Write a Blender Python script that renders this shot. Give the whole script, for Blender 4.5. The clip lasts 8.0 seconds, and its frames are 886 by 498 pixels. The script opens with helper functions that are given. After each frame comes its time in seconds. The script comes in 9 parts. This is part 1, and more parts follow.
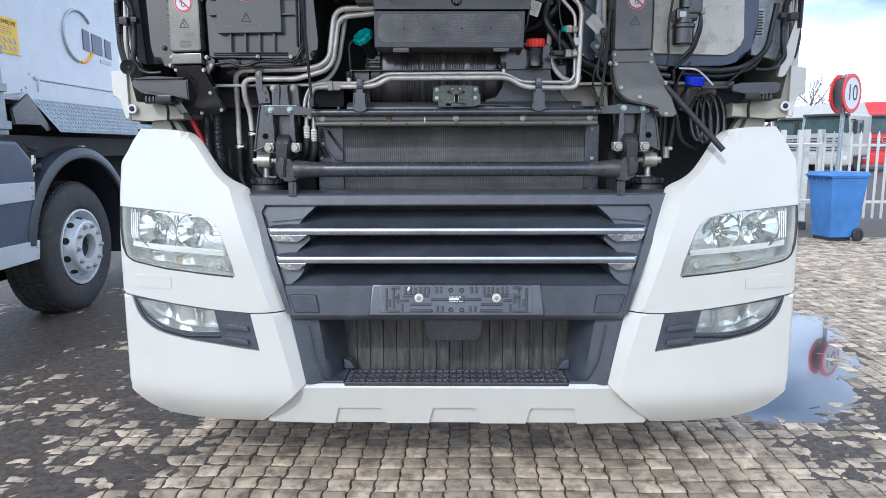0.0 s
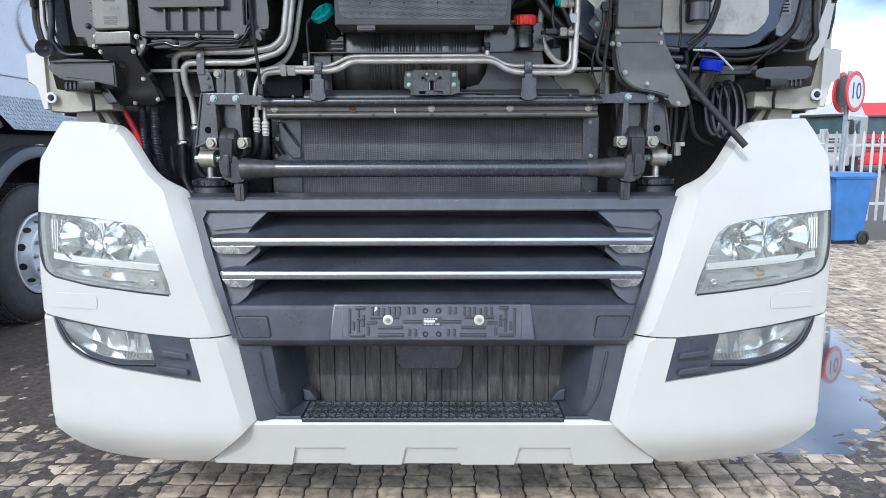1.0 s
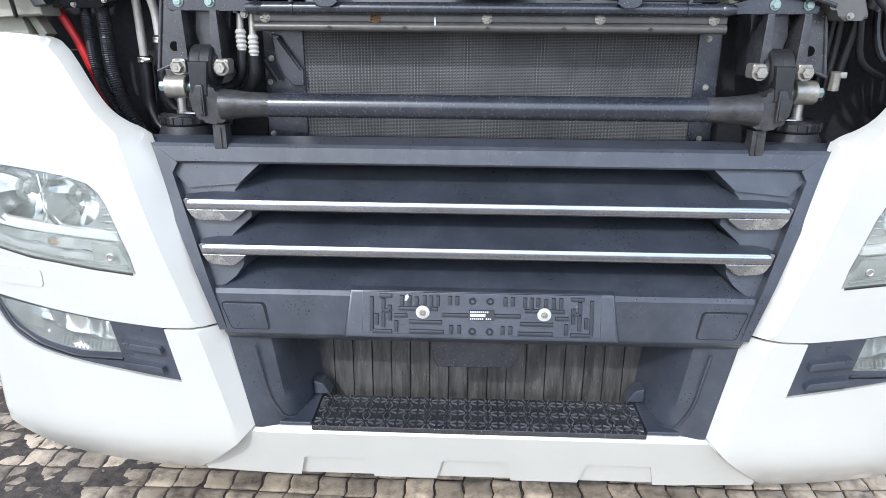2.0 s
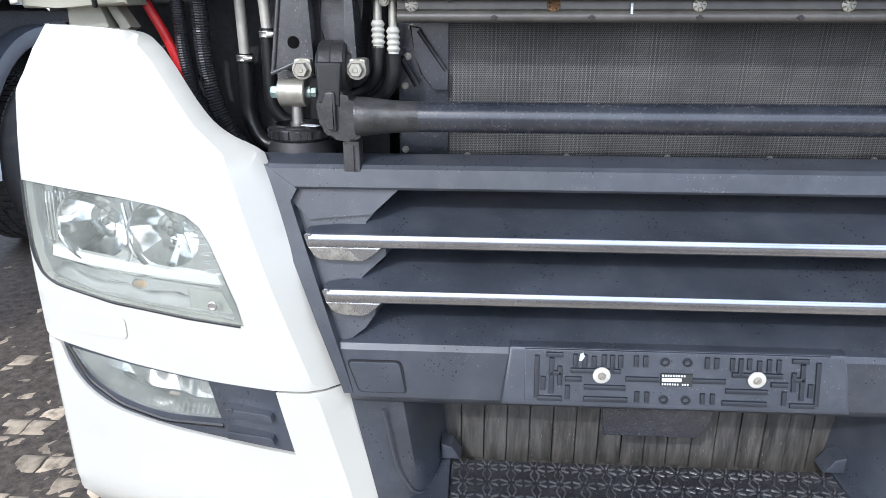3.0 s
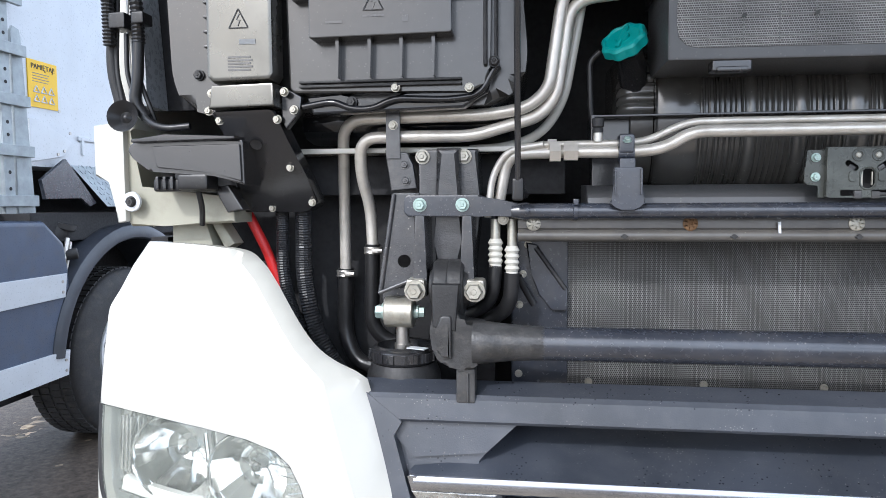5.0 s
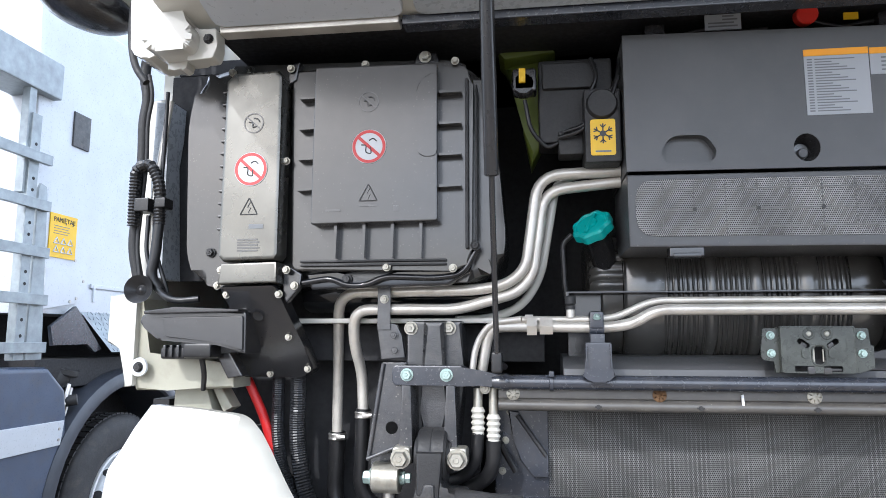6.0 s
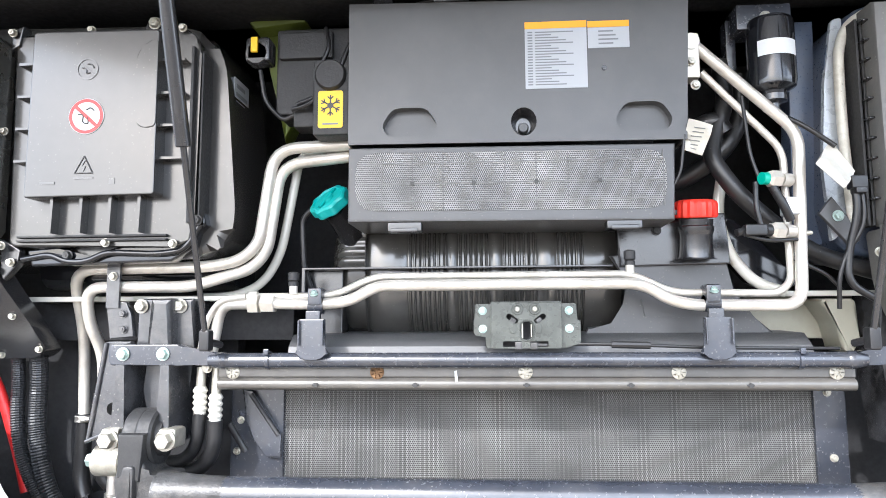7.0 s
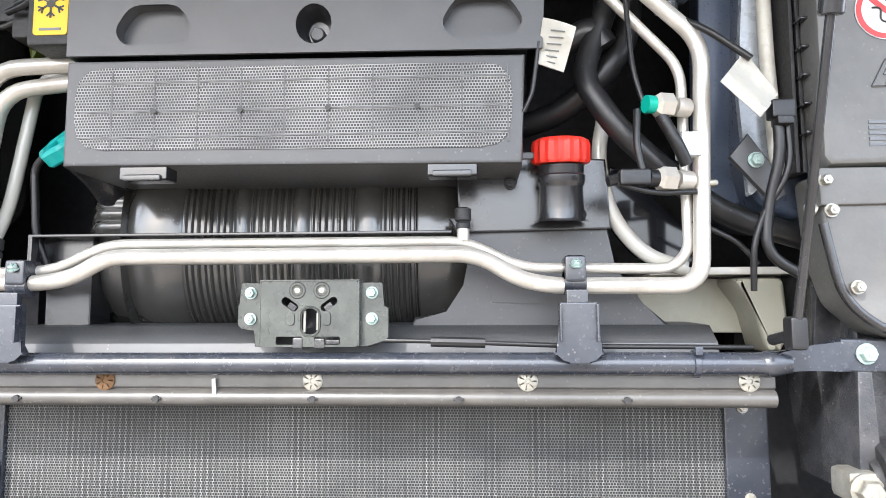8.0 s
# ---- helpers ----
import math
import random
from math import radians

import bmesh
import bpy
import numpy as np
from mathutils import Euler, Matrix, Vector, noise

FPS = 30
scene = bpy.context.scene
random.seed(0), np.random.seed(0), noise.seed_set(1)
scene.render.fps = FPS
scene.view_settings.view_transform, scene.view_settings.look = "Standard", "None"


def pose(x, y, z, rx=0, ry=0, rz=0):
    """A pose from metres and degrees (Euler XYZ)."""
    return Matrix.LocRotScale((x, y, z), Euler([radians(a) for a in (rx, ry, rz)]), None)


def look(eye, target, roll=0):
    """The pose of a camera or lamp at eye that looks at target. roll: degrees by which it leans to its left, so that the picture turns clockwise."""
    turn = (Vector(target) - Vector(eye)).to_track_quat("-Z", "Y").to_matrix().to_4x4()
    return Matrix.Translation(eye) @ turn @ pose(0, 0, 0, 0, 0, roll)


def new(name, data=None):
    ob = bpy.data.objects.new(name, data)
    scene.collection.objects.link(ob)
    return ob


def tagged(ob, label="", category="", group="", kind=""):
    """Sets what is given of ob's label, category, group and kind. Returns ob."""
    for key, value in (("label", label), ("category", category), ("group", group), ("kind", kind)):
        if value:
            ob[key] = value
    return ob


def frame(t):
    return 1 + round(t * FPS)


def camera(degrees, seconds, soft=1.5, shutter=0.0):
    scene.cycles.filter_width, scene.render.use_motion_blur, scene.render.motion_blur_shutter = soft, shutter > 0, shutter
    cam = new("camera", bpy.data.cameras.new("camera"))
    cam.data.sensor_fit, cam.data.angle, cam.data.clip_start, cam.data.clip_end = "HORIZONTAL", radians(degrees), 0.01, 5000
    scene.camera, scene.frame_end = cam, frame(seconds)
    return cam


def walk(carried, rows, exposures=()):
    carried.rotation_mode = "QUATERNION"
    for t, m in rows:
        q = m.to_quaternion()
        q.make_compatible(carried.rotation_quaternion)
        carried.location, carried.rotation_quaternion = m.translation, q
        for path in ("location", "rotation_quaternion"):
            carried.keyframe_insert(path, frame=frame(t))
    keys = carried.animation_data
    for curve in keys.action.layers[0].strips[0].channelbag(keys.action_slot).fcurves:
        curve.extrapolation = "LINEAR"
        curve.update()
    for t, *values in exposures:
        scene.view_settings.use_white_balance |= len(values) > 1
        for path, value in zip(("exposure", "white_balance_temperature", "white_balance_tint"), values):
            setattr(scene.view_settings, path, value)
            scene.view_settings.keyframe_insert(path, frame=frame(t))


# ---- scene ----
cam = camera(66.3, 8.0, 0.6)
PATH = [
    (0, (-0.006, -2.356, 1.284), (-0.04, -0.379, 0.989), -0.2),
    (0.2, (0.011, -2.286, 1.271), (-0.019, -0.304, 1.001), -0.0),
    (0.5, (0.048, -2.147, 1.317), (0.021, -0.17, 1.02), 0.4),
    (0.7, (0.046, -2.094, 1.274), (0.03, -0.115, 0.99), -0.4),
    (1, (0.055, -1.989, 1.267), (0.035, -0.011, 0.975), -0.2),
    (1.2, (0.019, -1.885, 1.282), (0.003, 0.093, 0.99), 0.5),
    (2.3, (-0.078, -1.265, 1.393), (-0.161, 0.605, 0.69), 0.2),
    (2.5, (-0.144, -1.198, 1.38), (-0.224, 0.678, 0.693), 0.1),
    (2.7, (-0.229, -1.136, 1.377), (-0.327, 0.74, 0.689), 0.0),
    (3, (-0.358, -1.085, 1.383), (-0.472, 0.797, 0.718), -0.0),
    (3.2, (-0.402, -1.062, 1.378), (-0.552, 0.814, 0.702), -0.3),
    (3.5, (-0.445, -1.015, 1.372), (-0.66, 0.757, 0.469), -0.2),
    (3.7, (-0.462, -0.977, 1.38), (-0.678, 0.772, 0.435), -0.1),
    (4, (-0.476, -0.949, 1.362), (-0.712, 0.817, 0.452), -0.2),
    (4.2, (-0.487, -0.935, 1.365), (-0.733, 0.886, 0.574), -0.1),
    (4.5, (-0.484, -0.932, 1.384), (-0.75, 0.968, 0.821), 0.0),
    (4.7, (-0.484, -0.938, 1.409), (-0.749, 0.999, 0.989), -0.1),
    (5, (-0.49, -0.952, 1.427), (-0.749, 1.026, 1.288), -0.3),
    (5.2, (-0.489, -0.964, 1.463), (-0.761, 1.017, 1.473), -0.1),
    (6.3, (-0.379, -1.054, 1.481), (-0.636, 0.909, 1.761), -0.2),
    (6.5, (-0.294, -1.026, 1.467), (-0.532, 0.94, 1.743), -0.5),
    (6.7, (-0.185, -1.005, 1.477), (-0.405, 0.968, 1.718), -0.3),
    (7, (-0.051, -0.971, 1.472), (-0.198, 1.012, 1.687), -0.3),
    (7.2, (0.016, -0.952, 1.45), (-0.113, 1.032, 1.667), -0.6),
    (7.5, (0.093, -0.873, 1.427), (-0.015, 1.113, 1.645), -0.6),
    (7.7, (0.131, -0.776, 1.445), (0.054, 1.213, 1.641), -0.4),
    (8, (0.191, -0.623, 1.465), (0.08, 1.364, 1.658), -0.2),
]
walk(cam, [(t, look(eye, target, roll)) for t, eye, target, roll in PATH],
     [(0.0, 0.04, 5450, 10), (1.2, 0.12, 5450, 10), (2.5, 0.48, 5600, 10), (3.5, 0.28, 5650, 10), (4.2, 0.12, 5650, 10), (4.5, 0.18, 5650, 10), (5.0, 0.52, 5750, 10), (6.5, 1.06, 5750, 10), (7.0, 1.82, 5900, 10), (7.5, 2.02, 6000, 10), (8.0, 1.70, 6000, 10)])

from mathutils import geometry

# ---- sky, sun ----
SUN_AZ, SUN_EL = radians(24), radians(36)
world = bpy.data.worlds.new("sky")
scene.world = world
world.use_nodes = True
wn, wl = world.node_tree.nodes, world.node_tree.links
wn.clear()
w_out, w_bg = wn.new("ShaderNodeOutputWorld"), wn.new("ShaderNodeBackground")
w_sky = wn.new("ShaderNodeTexSky")
w_sky.sky_type, w_sky.sun_disc = "NISHITA", False
w_sky.sun_elevation, w_sky.sun_rotation = SUN_EL, radians(180) + SUN_AZ
w_sky.air_density, w_sky.dust_density = 1.0, 4.0
w_tc, w_map, w_noise, w_ramp, w_mix = (wn.new("ShaderNode" + n) for n in ("TexCoord", "Mapping", "TexNoise", "ValToRGB", "MixRGB"))
w_map.inputs["Scale"].default_value = (1.5, 1.5, 4.0)
w_map.inputs["Location"].default_value = (2.3, 0.9, 0.4)
w_noise.inputs["Scale"].default_value, w_noise.inputs["Detail"].default_value = 1.6, 5.0
w_ramp.color_ramp.elements[0].position, w_ramp.color_ramp.elements[1].position = 0.31, 0.61
w_mix.inputs[2].default_value = (14.0, 14.7, 15.8, 1)
wl.new(w_tc.outputs["Generated"], w_map.inputs[0])
wl.new(w_map.outputs[0], w_noise.inputs["Vector"])
wl.new(w_noise.outputs[0], w_ramp.inputs[0])
wl.new(w_ramp.outputs[0], w_mix.inputs[0])
wl.new(w_sky.outputs[0], w_mix.inputs[1])
wl.new(w_mix.outputs[0], w_bg.inputs[0])
w_bg.inputs[1].default_value = 0.15
wl.new(w_bg.outputs[0], w_out.inputs[0])

sun = new("sun", bpy.data.lights.new("sun", "SUN"))
sun.data.energy, sun.data.angle, sun.data.color = 1.7, radians(1.0), (1.0, 0.95, 0.88)
sun.matrix_world = look((0, 0, 0), (math.sin(SUN_AZ) * math.cos(SUN_EL), math.cos(SUN_AZ) * math.cos(SUN_EL), -math.sin(SUN_EL)))


# ---- materials ----
def mat(name, base, rough=0.5, metal=0.0, var=0.18, scale=6.0, bump=0.15, bscale=90.0, coat=0.0, dust=0.0, dust_col=(0.35, 0.33, 0.30), dscale=150.0,
        dirt=0.0, dirt_col=(0.10, 0.085, 0.07), island=0.0, rand=0.0, spec=0.5, drops=0.0, place=False, dlow=0.50, tall=1.0):
    m = bpy.data.materials.new(name)
    m.use_nodes = True
    n, l = m.node_tree.nodes, m.node_tree.links
    p = n["Principled BSDF"]
    p.inputs["Metallic"].default_value = metal
    p.inputs["Coat Weight"].default_value = coat
    p.inputs["Coat Roughness"].default_value = 0.08
    p.inputs["Specular IOR Level"].default_value = spec
    where = n.new("ShaderNodeNewGeometry").outputs["Position"] if place else n.new("ShaderNodeTexCoord").outputs["Object"]

    if tall != 1.0:
        squash = n.new("ShaderNodeMapping")
        squash.inputs["Scale"].default_value = (1.0, 1.0, 1.0 / tall)
        l.new(where, squash.inputs[0])
        where = squash.outputs[0]

    def noise_tex(s, detail=4.0, r=0.55):
        t = n.new("ShaderNodeTexNoise")
        t.inputs["Scale"].default_value, t.inputs["Detail"].default_value, t.inputs["Roughness"].default_value = s, detail, r
        l.new(where, t.inputs["Vector"])
        return t

    def ramp(src, a, b, ca=(0, 0, 0, 1), cb=(1, 1, 1, 1)):
        r = n.new("ShaderNodeValToRGB")
        r.color_ramp.elements[0].position, r.color_ramp.elements[1].position = a, b
        r.color_ramp.elements[0].color, r.color_ramp.elements[1].color = ca, cb
        l.new(src, r.inputs[0])
        return r.outputs[0]

    def mix(fac, a, b, kind="MIX"):
        x = n.new("ShaderNodeMixRGB")
        x.blend_type = kind
        for sock, v in zip(x.inputs, (fac, a, b)):
            if isinstance(v, (int, float)):
                sock.default_value = v
            elif isinstance(v, tuple):
                sock.default_value = (*v, 1) if len(v) == 3 else v
            else:
                l.new(v, sock)
        return x.outputs[0]

    big, fine = noise_tex(scale), noise_tex(bscale, 3.0)
    lo, hi = tuple(max(0.0, c * (1 - var)) for c in base), tuple(min(1.0, c * (1 + var)) for c in base)
    col = ramp(big.outputs[0], 0.3, 0.7, (*lo, 1), (*hi, 1))
    if island or rand:
        src = n.new("ShaderNodeNewGeometry").outputs["Random Per Island"] if island else n.new("ShaderNodeObjectInfo").outputs["Random"]
        k = island or rand
        col = mix(1.0, col, ramp(src, 0.0, 1.0, (1 - k, 1 - k, 1 - k, 1), (1 + 0.6 * k, 1 + 0.55 * k, 1 + 0.5 * k, 1)), "MULTIPLY")
    if dirt:
        d = noise_tex(scale * 1.7, 6.0, 0.7)
        f = ramp(d.outputs[0], dlow, dlow + 0.22, (0, 0, 0, 1), (dirt, dirt, dirt, 1))
        col = mix(f, col, dirt_col)
    rr = ramp(fine.outputs[0], 0.3, 0.7, (rough * 0.85,) * 3 + (1,), (min(1, rough * 1.2),) * 3 + (1,))
    if dust:
        v = n.new("ShaderNodeTexVoronoi")
        v.inputs["Scale"].default_value = dscale
        l.new(where, v.inputs["Vector"])
        patch = ramp(noise_tex(scale * 2.3).outputs[0], 0.42, 0.66)
        dots = ramp(v.outputs["Distance"], 0.10, 0.24, (1, 1, 1, 1), (0, 0, 0, 1))
        keep = ramp(v.outputs["Color"], 0.62, 0.66)
        f = mix(1.0, mix(1.0, dots, keep, "MULTIPLY"), patch, "MULTIPLY")
        f = mix(1.0, f, (dust, dust, dust), "MULTIPLY")
        col = mix(f, col, dust_col)
        film = ramp(noise_tex(scale * 4.0, 6.0, 0.7).outputs[0], 0.45, 0.8, (0, 0, 0, 1), (dust * 0.07,) * 3 + (1,))
        col = mix(film, col, dust_col)
    if drops:
        # scattered dried rain drops: dark, smooth spots
        w = n.new("ShaderNodeTexVoronoi")
        w.inputs["Scale"].default_value = 165.0
        l.new(where, w.inputs["Vector"])
        spot = ramp(w.outputs["Distance"], 0.22, 0.30, (1, 1, 1, 1), (0, 0, 0, 1))
        f = mix(1.0, mix(1.0, spot, ramp(w.outputs["Color"], 0.66, 0.70), "MULTIPLY"), ramp(noise_tex(9.0).outputs[0], 0.45, 0.60), "MULTIPLY")
        f = mix(1.0, f, (drops, drops, drops), "MULTIPLY")
        col = mix(f, col, tuple(c * 0.22 for c in base))
        rr = mix(f, rr, (0.08, 0.08, 0.08))
    l.new(col, p.inputs["Base Color"])
    l.new(rr, p.inputs["Roughness"])
    if bump:
        b = n.new("ShaderNodeBump")
        b.inputs["Strength"].default_value, b.inputs["Distance"].default_value = bump, 0.002
        l.new(fine.outputs[0], b.inputs["Height"])
        l.new(b.outputs[0], p.inputs["Normal"])
    return m


def clear_mat(name, tint, haze=0.06, rough=0.02, haze_col=(0.75, 0.76, 0.68), ior=1.5):
    """Clear plastic or glass: see-through, with a glossy skin and a little haze."""
    m = bpy.data.materials.new(name)
    m.use_nodes = True
    n, l = m.node_tree.nodes, m.node_tree.links
    n.remove(n["Principled BSDF"])
    t, d, g, f, a, b = (n.new("ShaderNode" + k) for k in ("BsdfTransparent", "BsdfDiffuse", "BsdfGlossy", "Fresnel", "MixShader", "MixShader"))
    t.inputs[0].default_value, d.inputs[0].default_value = (*tint, 1), (*haze_col, 1)
    g.inputs["Roughness"].default_value, f.inputs[0].default_value = rough, ior
    tc, no, r = n.new("ShaderNodeTexCoord"), n.new("ShaderNodeTexNoise"), n.new("ShaderNodeMapRange")
    no.inputs["Scale"].default_value, no.inputs["Detail"].default_value = 14.0, 5.0
    r.inputs["From Min"].default_value, r.inputs["From Max"].default_value = 0.3, 0.7
    r.inputs["To Min"].default_value, r.inputs["To Max"].default_value = haze * 0.6, haze * 1.4
    l.new(tc.outputs["Object"], no.inputs["Vector"])
    l.new(no.outputs[0], r.inputs[0])
    l.new(r.outputs[0], a.inputs[0])
    l.new(t.outputs[0], a.inputs[1])
    l.new(d.outputs[0], a.inputs[2])
    l.new(f.outputs[0], b.inputs[0])
    l.new(a.outputs[0], b.inputs[1])
    l.new(g.outputs[0], b.inputs[2])
    l.new(b.outputs[0], n["Material Output"].inputs[0])
    return m


def net_mat(name, wire, hole, pitch, rough=0.5, fins=0.0, metal=0.0, stretch=1.0):
    """A fine woven or punched net: holes on a staggered grid, too small to model."""
    m = bpy.data.materials.new(name)
    m.use_nodes = True
    n, l = m.node_tree.nodes, m.node_tree.links
    p = n["Principled BSDF"]
    tc, mp, br = n.new("ShaderNodeTexCoord"), n.new("ShaderNodeMapping"), n.new("ShaderNodeTexBrick")
    mp.inputs["Rotation"].default_value = (radians(90), 0, 0)
    br.inputs["Scale"].default_value = 1.0
    br.inputs["Brick Width"].default_value, br.inputs["Row Height"].default_value = pitch, pitch * stretch
    br.inputs["Mortar Size"].default_value, br.inputs["Mortar Smooth"].default_value = pitch * 0.2, 0.6
    br.inputs["Color1"].default_value, br.inputs["Color2"].default_value = (*hole, 1), (*[c * 1.6 for c in hole], 1)
    br.inputs["Mortar"].default_value = (*wire, 1)
    no, rp, mx = n.new("ShaderNodeTexNoise"), n.new("ShaderNodeValToRGB"), n.new("ShaderNodeMixRGB")
    no.inputs["Scale"].default_value, no.inputs["Detail"].default_value = 9.0, 6.0
    rp.color_ramp.elements[0].position, rp.color_ramp.elements[1].position = 0.3, 0.75
    rp.color_ramp.elements[0].color, rp.color_ramp.elements[1].color = (0.55, 0.55, 0.55, 1), (1.35, 1.33, 1.28, 1)
    mx.blend_type, mx.inputs[0].default_value = "MULTIPLY", 1.0
    l.new(tc.outputs["Object"], mp.inputs[0])
    l.new(mp.outputs[0], br.inputs["Vector"])
    l.new(tc.outputs["Object"], no.inputs["Vector"])
    l.new(no.outputs[0], rp.inputs[0])
    l.new(br.outputs[0], mx.inputs[1])
    l.new(rp.outputs[0], mx.inputs[2])
    col = mx.outputs[0]
    if fins:
        # flat upright tubes showing through, with uneven dust along them
        wv, r2, m2, m3 = n.new("ShaderNodeTexWave"), n.new("ShaderNodeValToRGB"), n.new("ShaderNodeMixRGB"), n.new("ShaderNodeMixRGB")
        wv.wave_type, wv.bands_direction = "BANDS", "X"
        wv.inputs["Scale"].default_value, wv.inputs["Distortion"].default_value = math.pi / (10 * fins), 0.0
        r2.color_ramp.elements[0].position, r2.color_ramp.elements[1].position = 0.62, 0.92
        r2.color_ramp.elements[0].color, r2.color_ramp.elements[1].color = (0.58, 0.58, 0.58, 1), (1.55, 1.55, 1.55, 1)
        streak, st, r3 = n.new("ShaderNodeMapping"), n.new("ShaderNodeTexNoise"), n.new("ShaderNodeValToRGB")
        streak.inputs["Scale"].default_value = (45.0, 1.0, 5.0)
        st.inputs["Scale"].default_value, st.inputs["Detail"].default_value = 1.0, 3.0
        r3.color_ramp.elements[0].position, r3.color_ramp.elements[1].position = 0.35, 0.65
        m2.blend_type, m2.inputs[0].default_value = "MULTIPLY", 1.0
        m3.inputs[1].default_value = (0.95, 0.95, 0.95, 1)
        l.new(tc.outputs["Object"], wv.inputs["Vector"])
        l.new(tc.outputs["Object"], streak.inputs[0])
        l.new(streak.outputs[0], st.inputs["Vector"])
        l.new(st.outputs[0], r3.inputs[0])
        l.new(wv.outputs["Fac"], r2.inputs[0])
        l.new(r3.outputs[0], m3.inputs[0])
        l.new(r2.outputs[0], m3.inputs[2])
        l.new(col, m2.inputs[1])
        l.new(m3.outputs[0], m2.inputs[2])
        col = m2.outputs[0]
    l.new(col, p.inputs["Base Color"])
    p.inputs["Roughness"].default_value, p.inputs["Metallic"].default_value = rough, metal
    b = n.new("ShaderNodeBump")
    b.inputs["Strength"].default_value, b.inputs["Distance"].default_value = 0.5, 0.001
    l.new(br.outputs["Fac"], b.inputs["Height"])
    l.new(b.outputs[0], p.inputs["Normal"])
    return m


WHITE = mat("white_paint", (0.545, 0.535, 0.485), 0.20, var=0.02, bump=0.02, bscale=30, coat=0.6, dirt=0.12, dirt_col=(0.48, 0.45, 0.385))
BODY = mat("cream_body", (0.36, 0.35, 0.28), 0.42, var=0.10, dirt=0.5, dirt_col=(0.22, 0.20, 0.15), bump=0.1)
BLACK = mat("grained_black_plastic", (0.042, 0.048, 0.062), 0.35, var=0.30, bump=0.12, bscale=420, dust=0.9, scale=5, dscale=230, drops=0.5, spec=0.8)
SATIN = mat("satin_black_plastic", (0.022, 0.022, 0.024), 0.22, var=0.25, bump=0.03, bscale=240, dust=0.12, scale=6, spec=0.9)
COVER = mat("dark_moulded_cover", (0.034, 0.033, 0.032), 0.22, var=0.15, bump=0.0, dust=0.12, scale=7, spec=0.75, coat=0.25)
GREYCOVER = mat("dark_grey_plastic_cover", (0.078, 0.079, 0.082), 0.36, var=0.10, bump=0.06, bscale=420, dust=0.3, scale=7)
GLOSS = mat("gloss_black_paint", (0.010, 0.011, 0.014), 0.10, var=0.1, bump=0.0, dust=0.2, coat=0.3)
# near-black fill: behind gaps and in holes the shade is in its colour
DARK = mat("near_black_fill", (0.016, 0.016, 0.018), 0.7, bump=0.1, scale=4)
HOLE = mat("black_opening", (0.004, 0.004, 0.004), 0.9, var=0.2, bump=0.0, spec=0.1)
DULLCHROME = mat("water_stained_chrome", (0.46, 0.46, 0.44), 0.26, 0.85, var=0.3, scale=45, bump=0.10, dust=0.6, dscale=170, dust_col=(0.40, 0.37, 0.31), dirt=0.45, dirt_col=(0.30, 0.28, 0.24))
# for raised pieces that read as slots: the shade of a recess as colour
GROOVE = mat("groove_shade_plastic", (0.020, 0.023, 0.030), 0.34, bump=0.1, spec=0.6)
CHROME = mat("chrome_trim", (0.45, 0.47, 0.515), 0.20, 1.0, var=0.12, scale=9, bump=0.02, bscale=60, dust=0.35, dscale=220, dust_col=(0.36, 0.33, 0.28))
MIRRORM = mat("reflector_chrome", (0.78, 0.785, 0.78), 0.09, 1.0, var=0.02, bump=0.02, bscale=20)
REFLECT = mat("satin_reflector", (0.82, 0.83, 0.82), 0.20, 0.4, var=0.02, bump=0.0, bscale=8)
ALU = mat("bare_aluminium_pipe", (0.63, 0.60, 0.545), 0.33, 0.45, var=0.16, scale=14, bump=0.10, bscale=120, dirt=0.5, dirt_col=(0.40, 0.36, 0.30))
CAST = mat("black_painted_cast_iron", (0.040, 0.041, 0.045), 0.20, var=0.35, bump=0.22, bscale=420, dirt=0.30, dirt_col=(0.13, 0.12, 0.11), scale=14, dust=0.5, spec=0.9)
BEAM = mat("black_painted_steel", (0.026, 0.030, 0.041), 0.24, var=0.25, bump=0.08, bscale=150, dirt=0.22, dirt_col=(0.10, 0.095, 0.085), dust=0.6, spec=0.9)
GREYCAST = mat("worn_grey_casting", (0.052, 0.052, 0.053), 0.36, 0.2, var=0.4, scale=25, bump=0.4, bscale=220, dirt=0.55, dirt_col=(0.13, 0.12, 0.105))
# paler than the wet tread: the light on the ridge tops is in the colour
STAR = mat("wet_lit_tread_ridge", (0.065, 0.066, 0.070), 0.16, var=0.5, scale=20, bump=0.05, spec=1.0)
TREAD = mat("wet_black_tread", (0.030, 0.031, 0.035), 0.18, var=0.3, bump=0.08, bscale=200, dust=0.8, spec=1.0)
STEEL = mat("bare_steel", (0.50, 0.48, 0.45), 0.38, 0.9, var=0.15, scale=25, bump=0.1, dirt=0.3, dirt_col=(0.2, 0.15, 0.1))
ZINC = mat("zinc_bolt", (0.41, 0.395, 0.345), 0.36, 0.6, var=0.2, scale=60, bump=0.1, dirt=0.4, dirt_col=(0.28, 0.21, 0.12))
TEALBOLT = mat("pale_green_bolt", (0.36, 0.46, 0.43), 0.36, 0.4, var=0.12, scale=40)
RUST = mat("rusty_bolt", (0.16, 0.090, 0.042), 0.7, 0.3, var=0.4, scale=90)
RUBBER = mat("black_rubber", (0.020, 0.020, 0.021), 0.55, var=0.2, bump=0.25, bscale=200, dirt=0.4, dirt_col=(0.07, 0.065, 0.06))
HOSE = mat("rubber_hose", (0.014, 0.014, 0.015), 0.34, var=0.2, bump=0.10, bscale=200, dust=0.2)
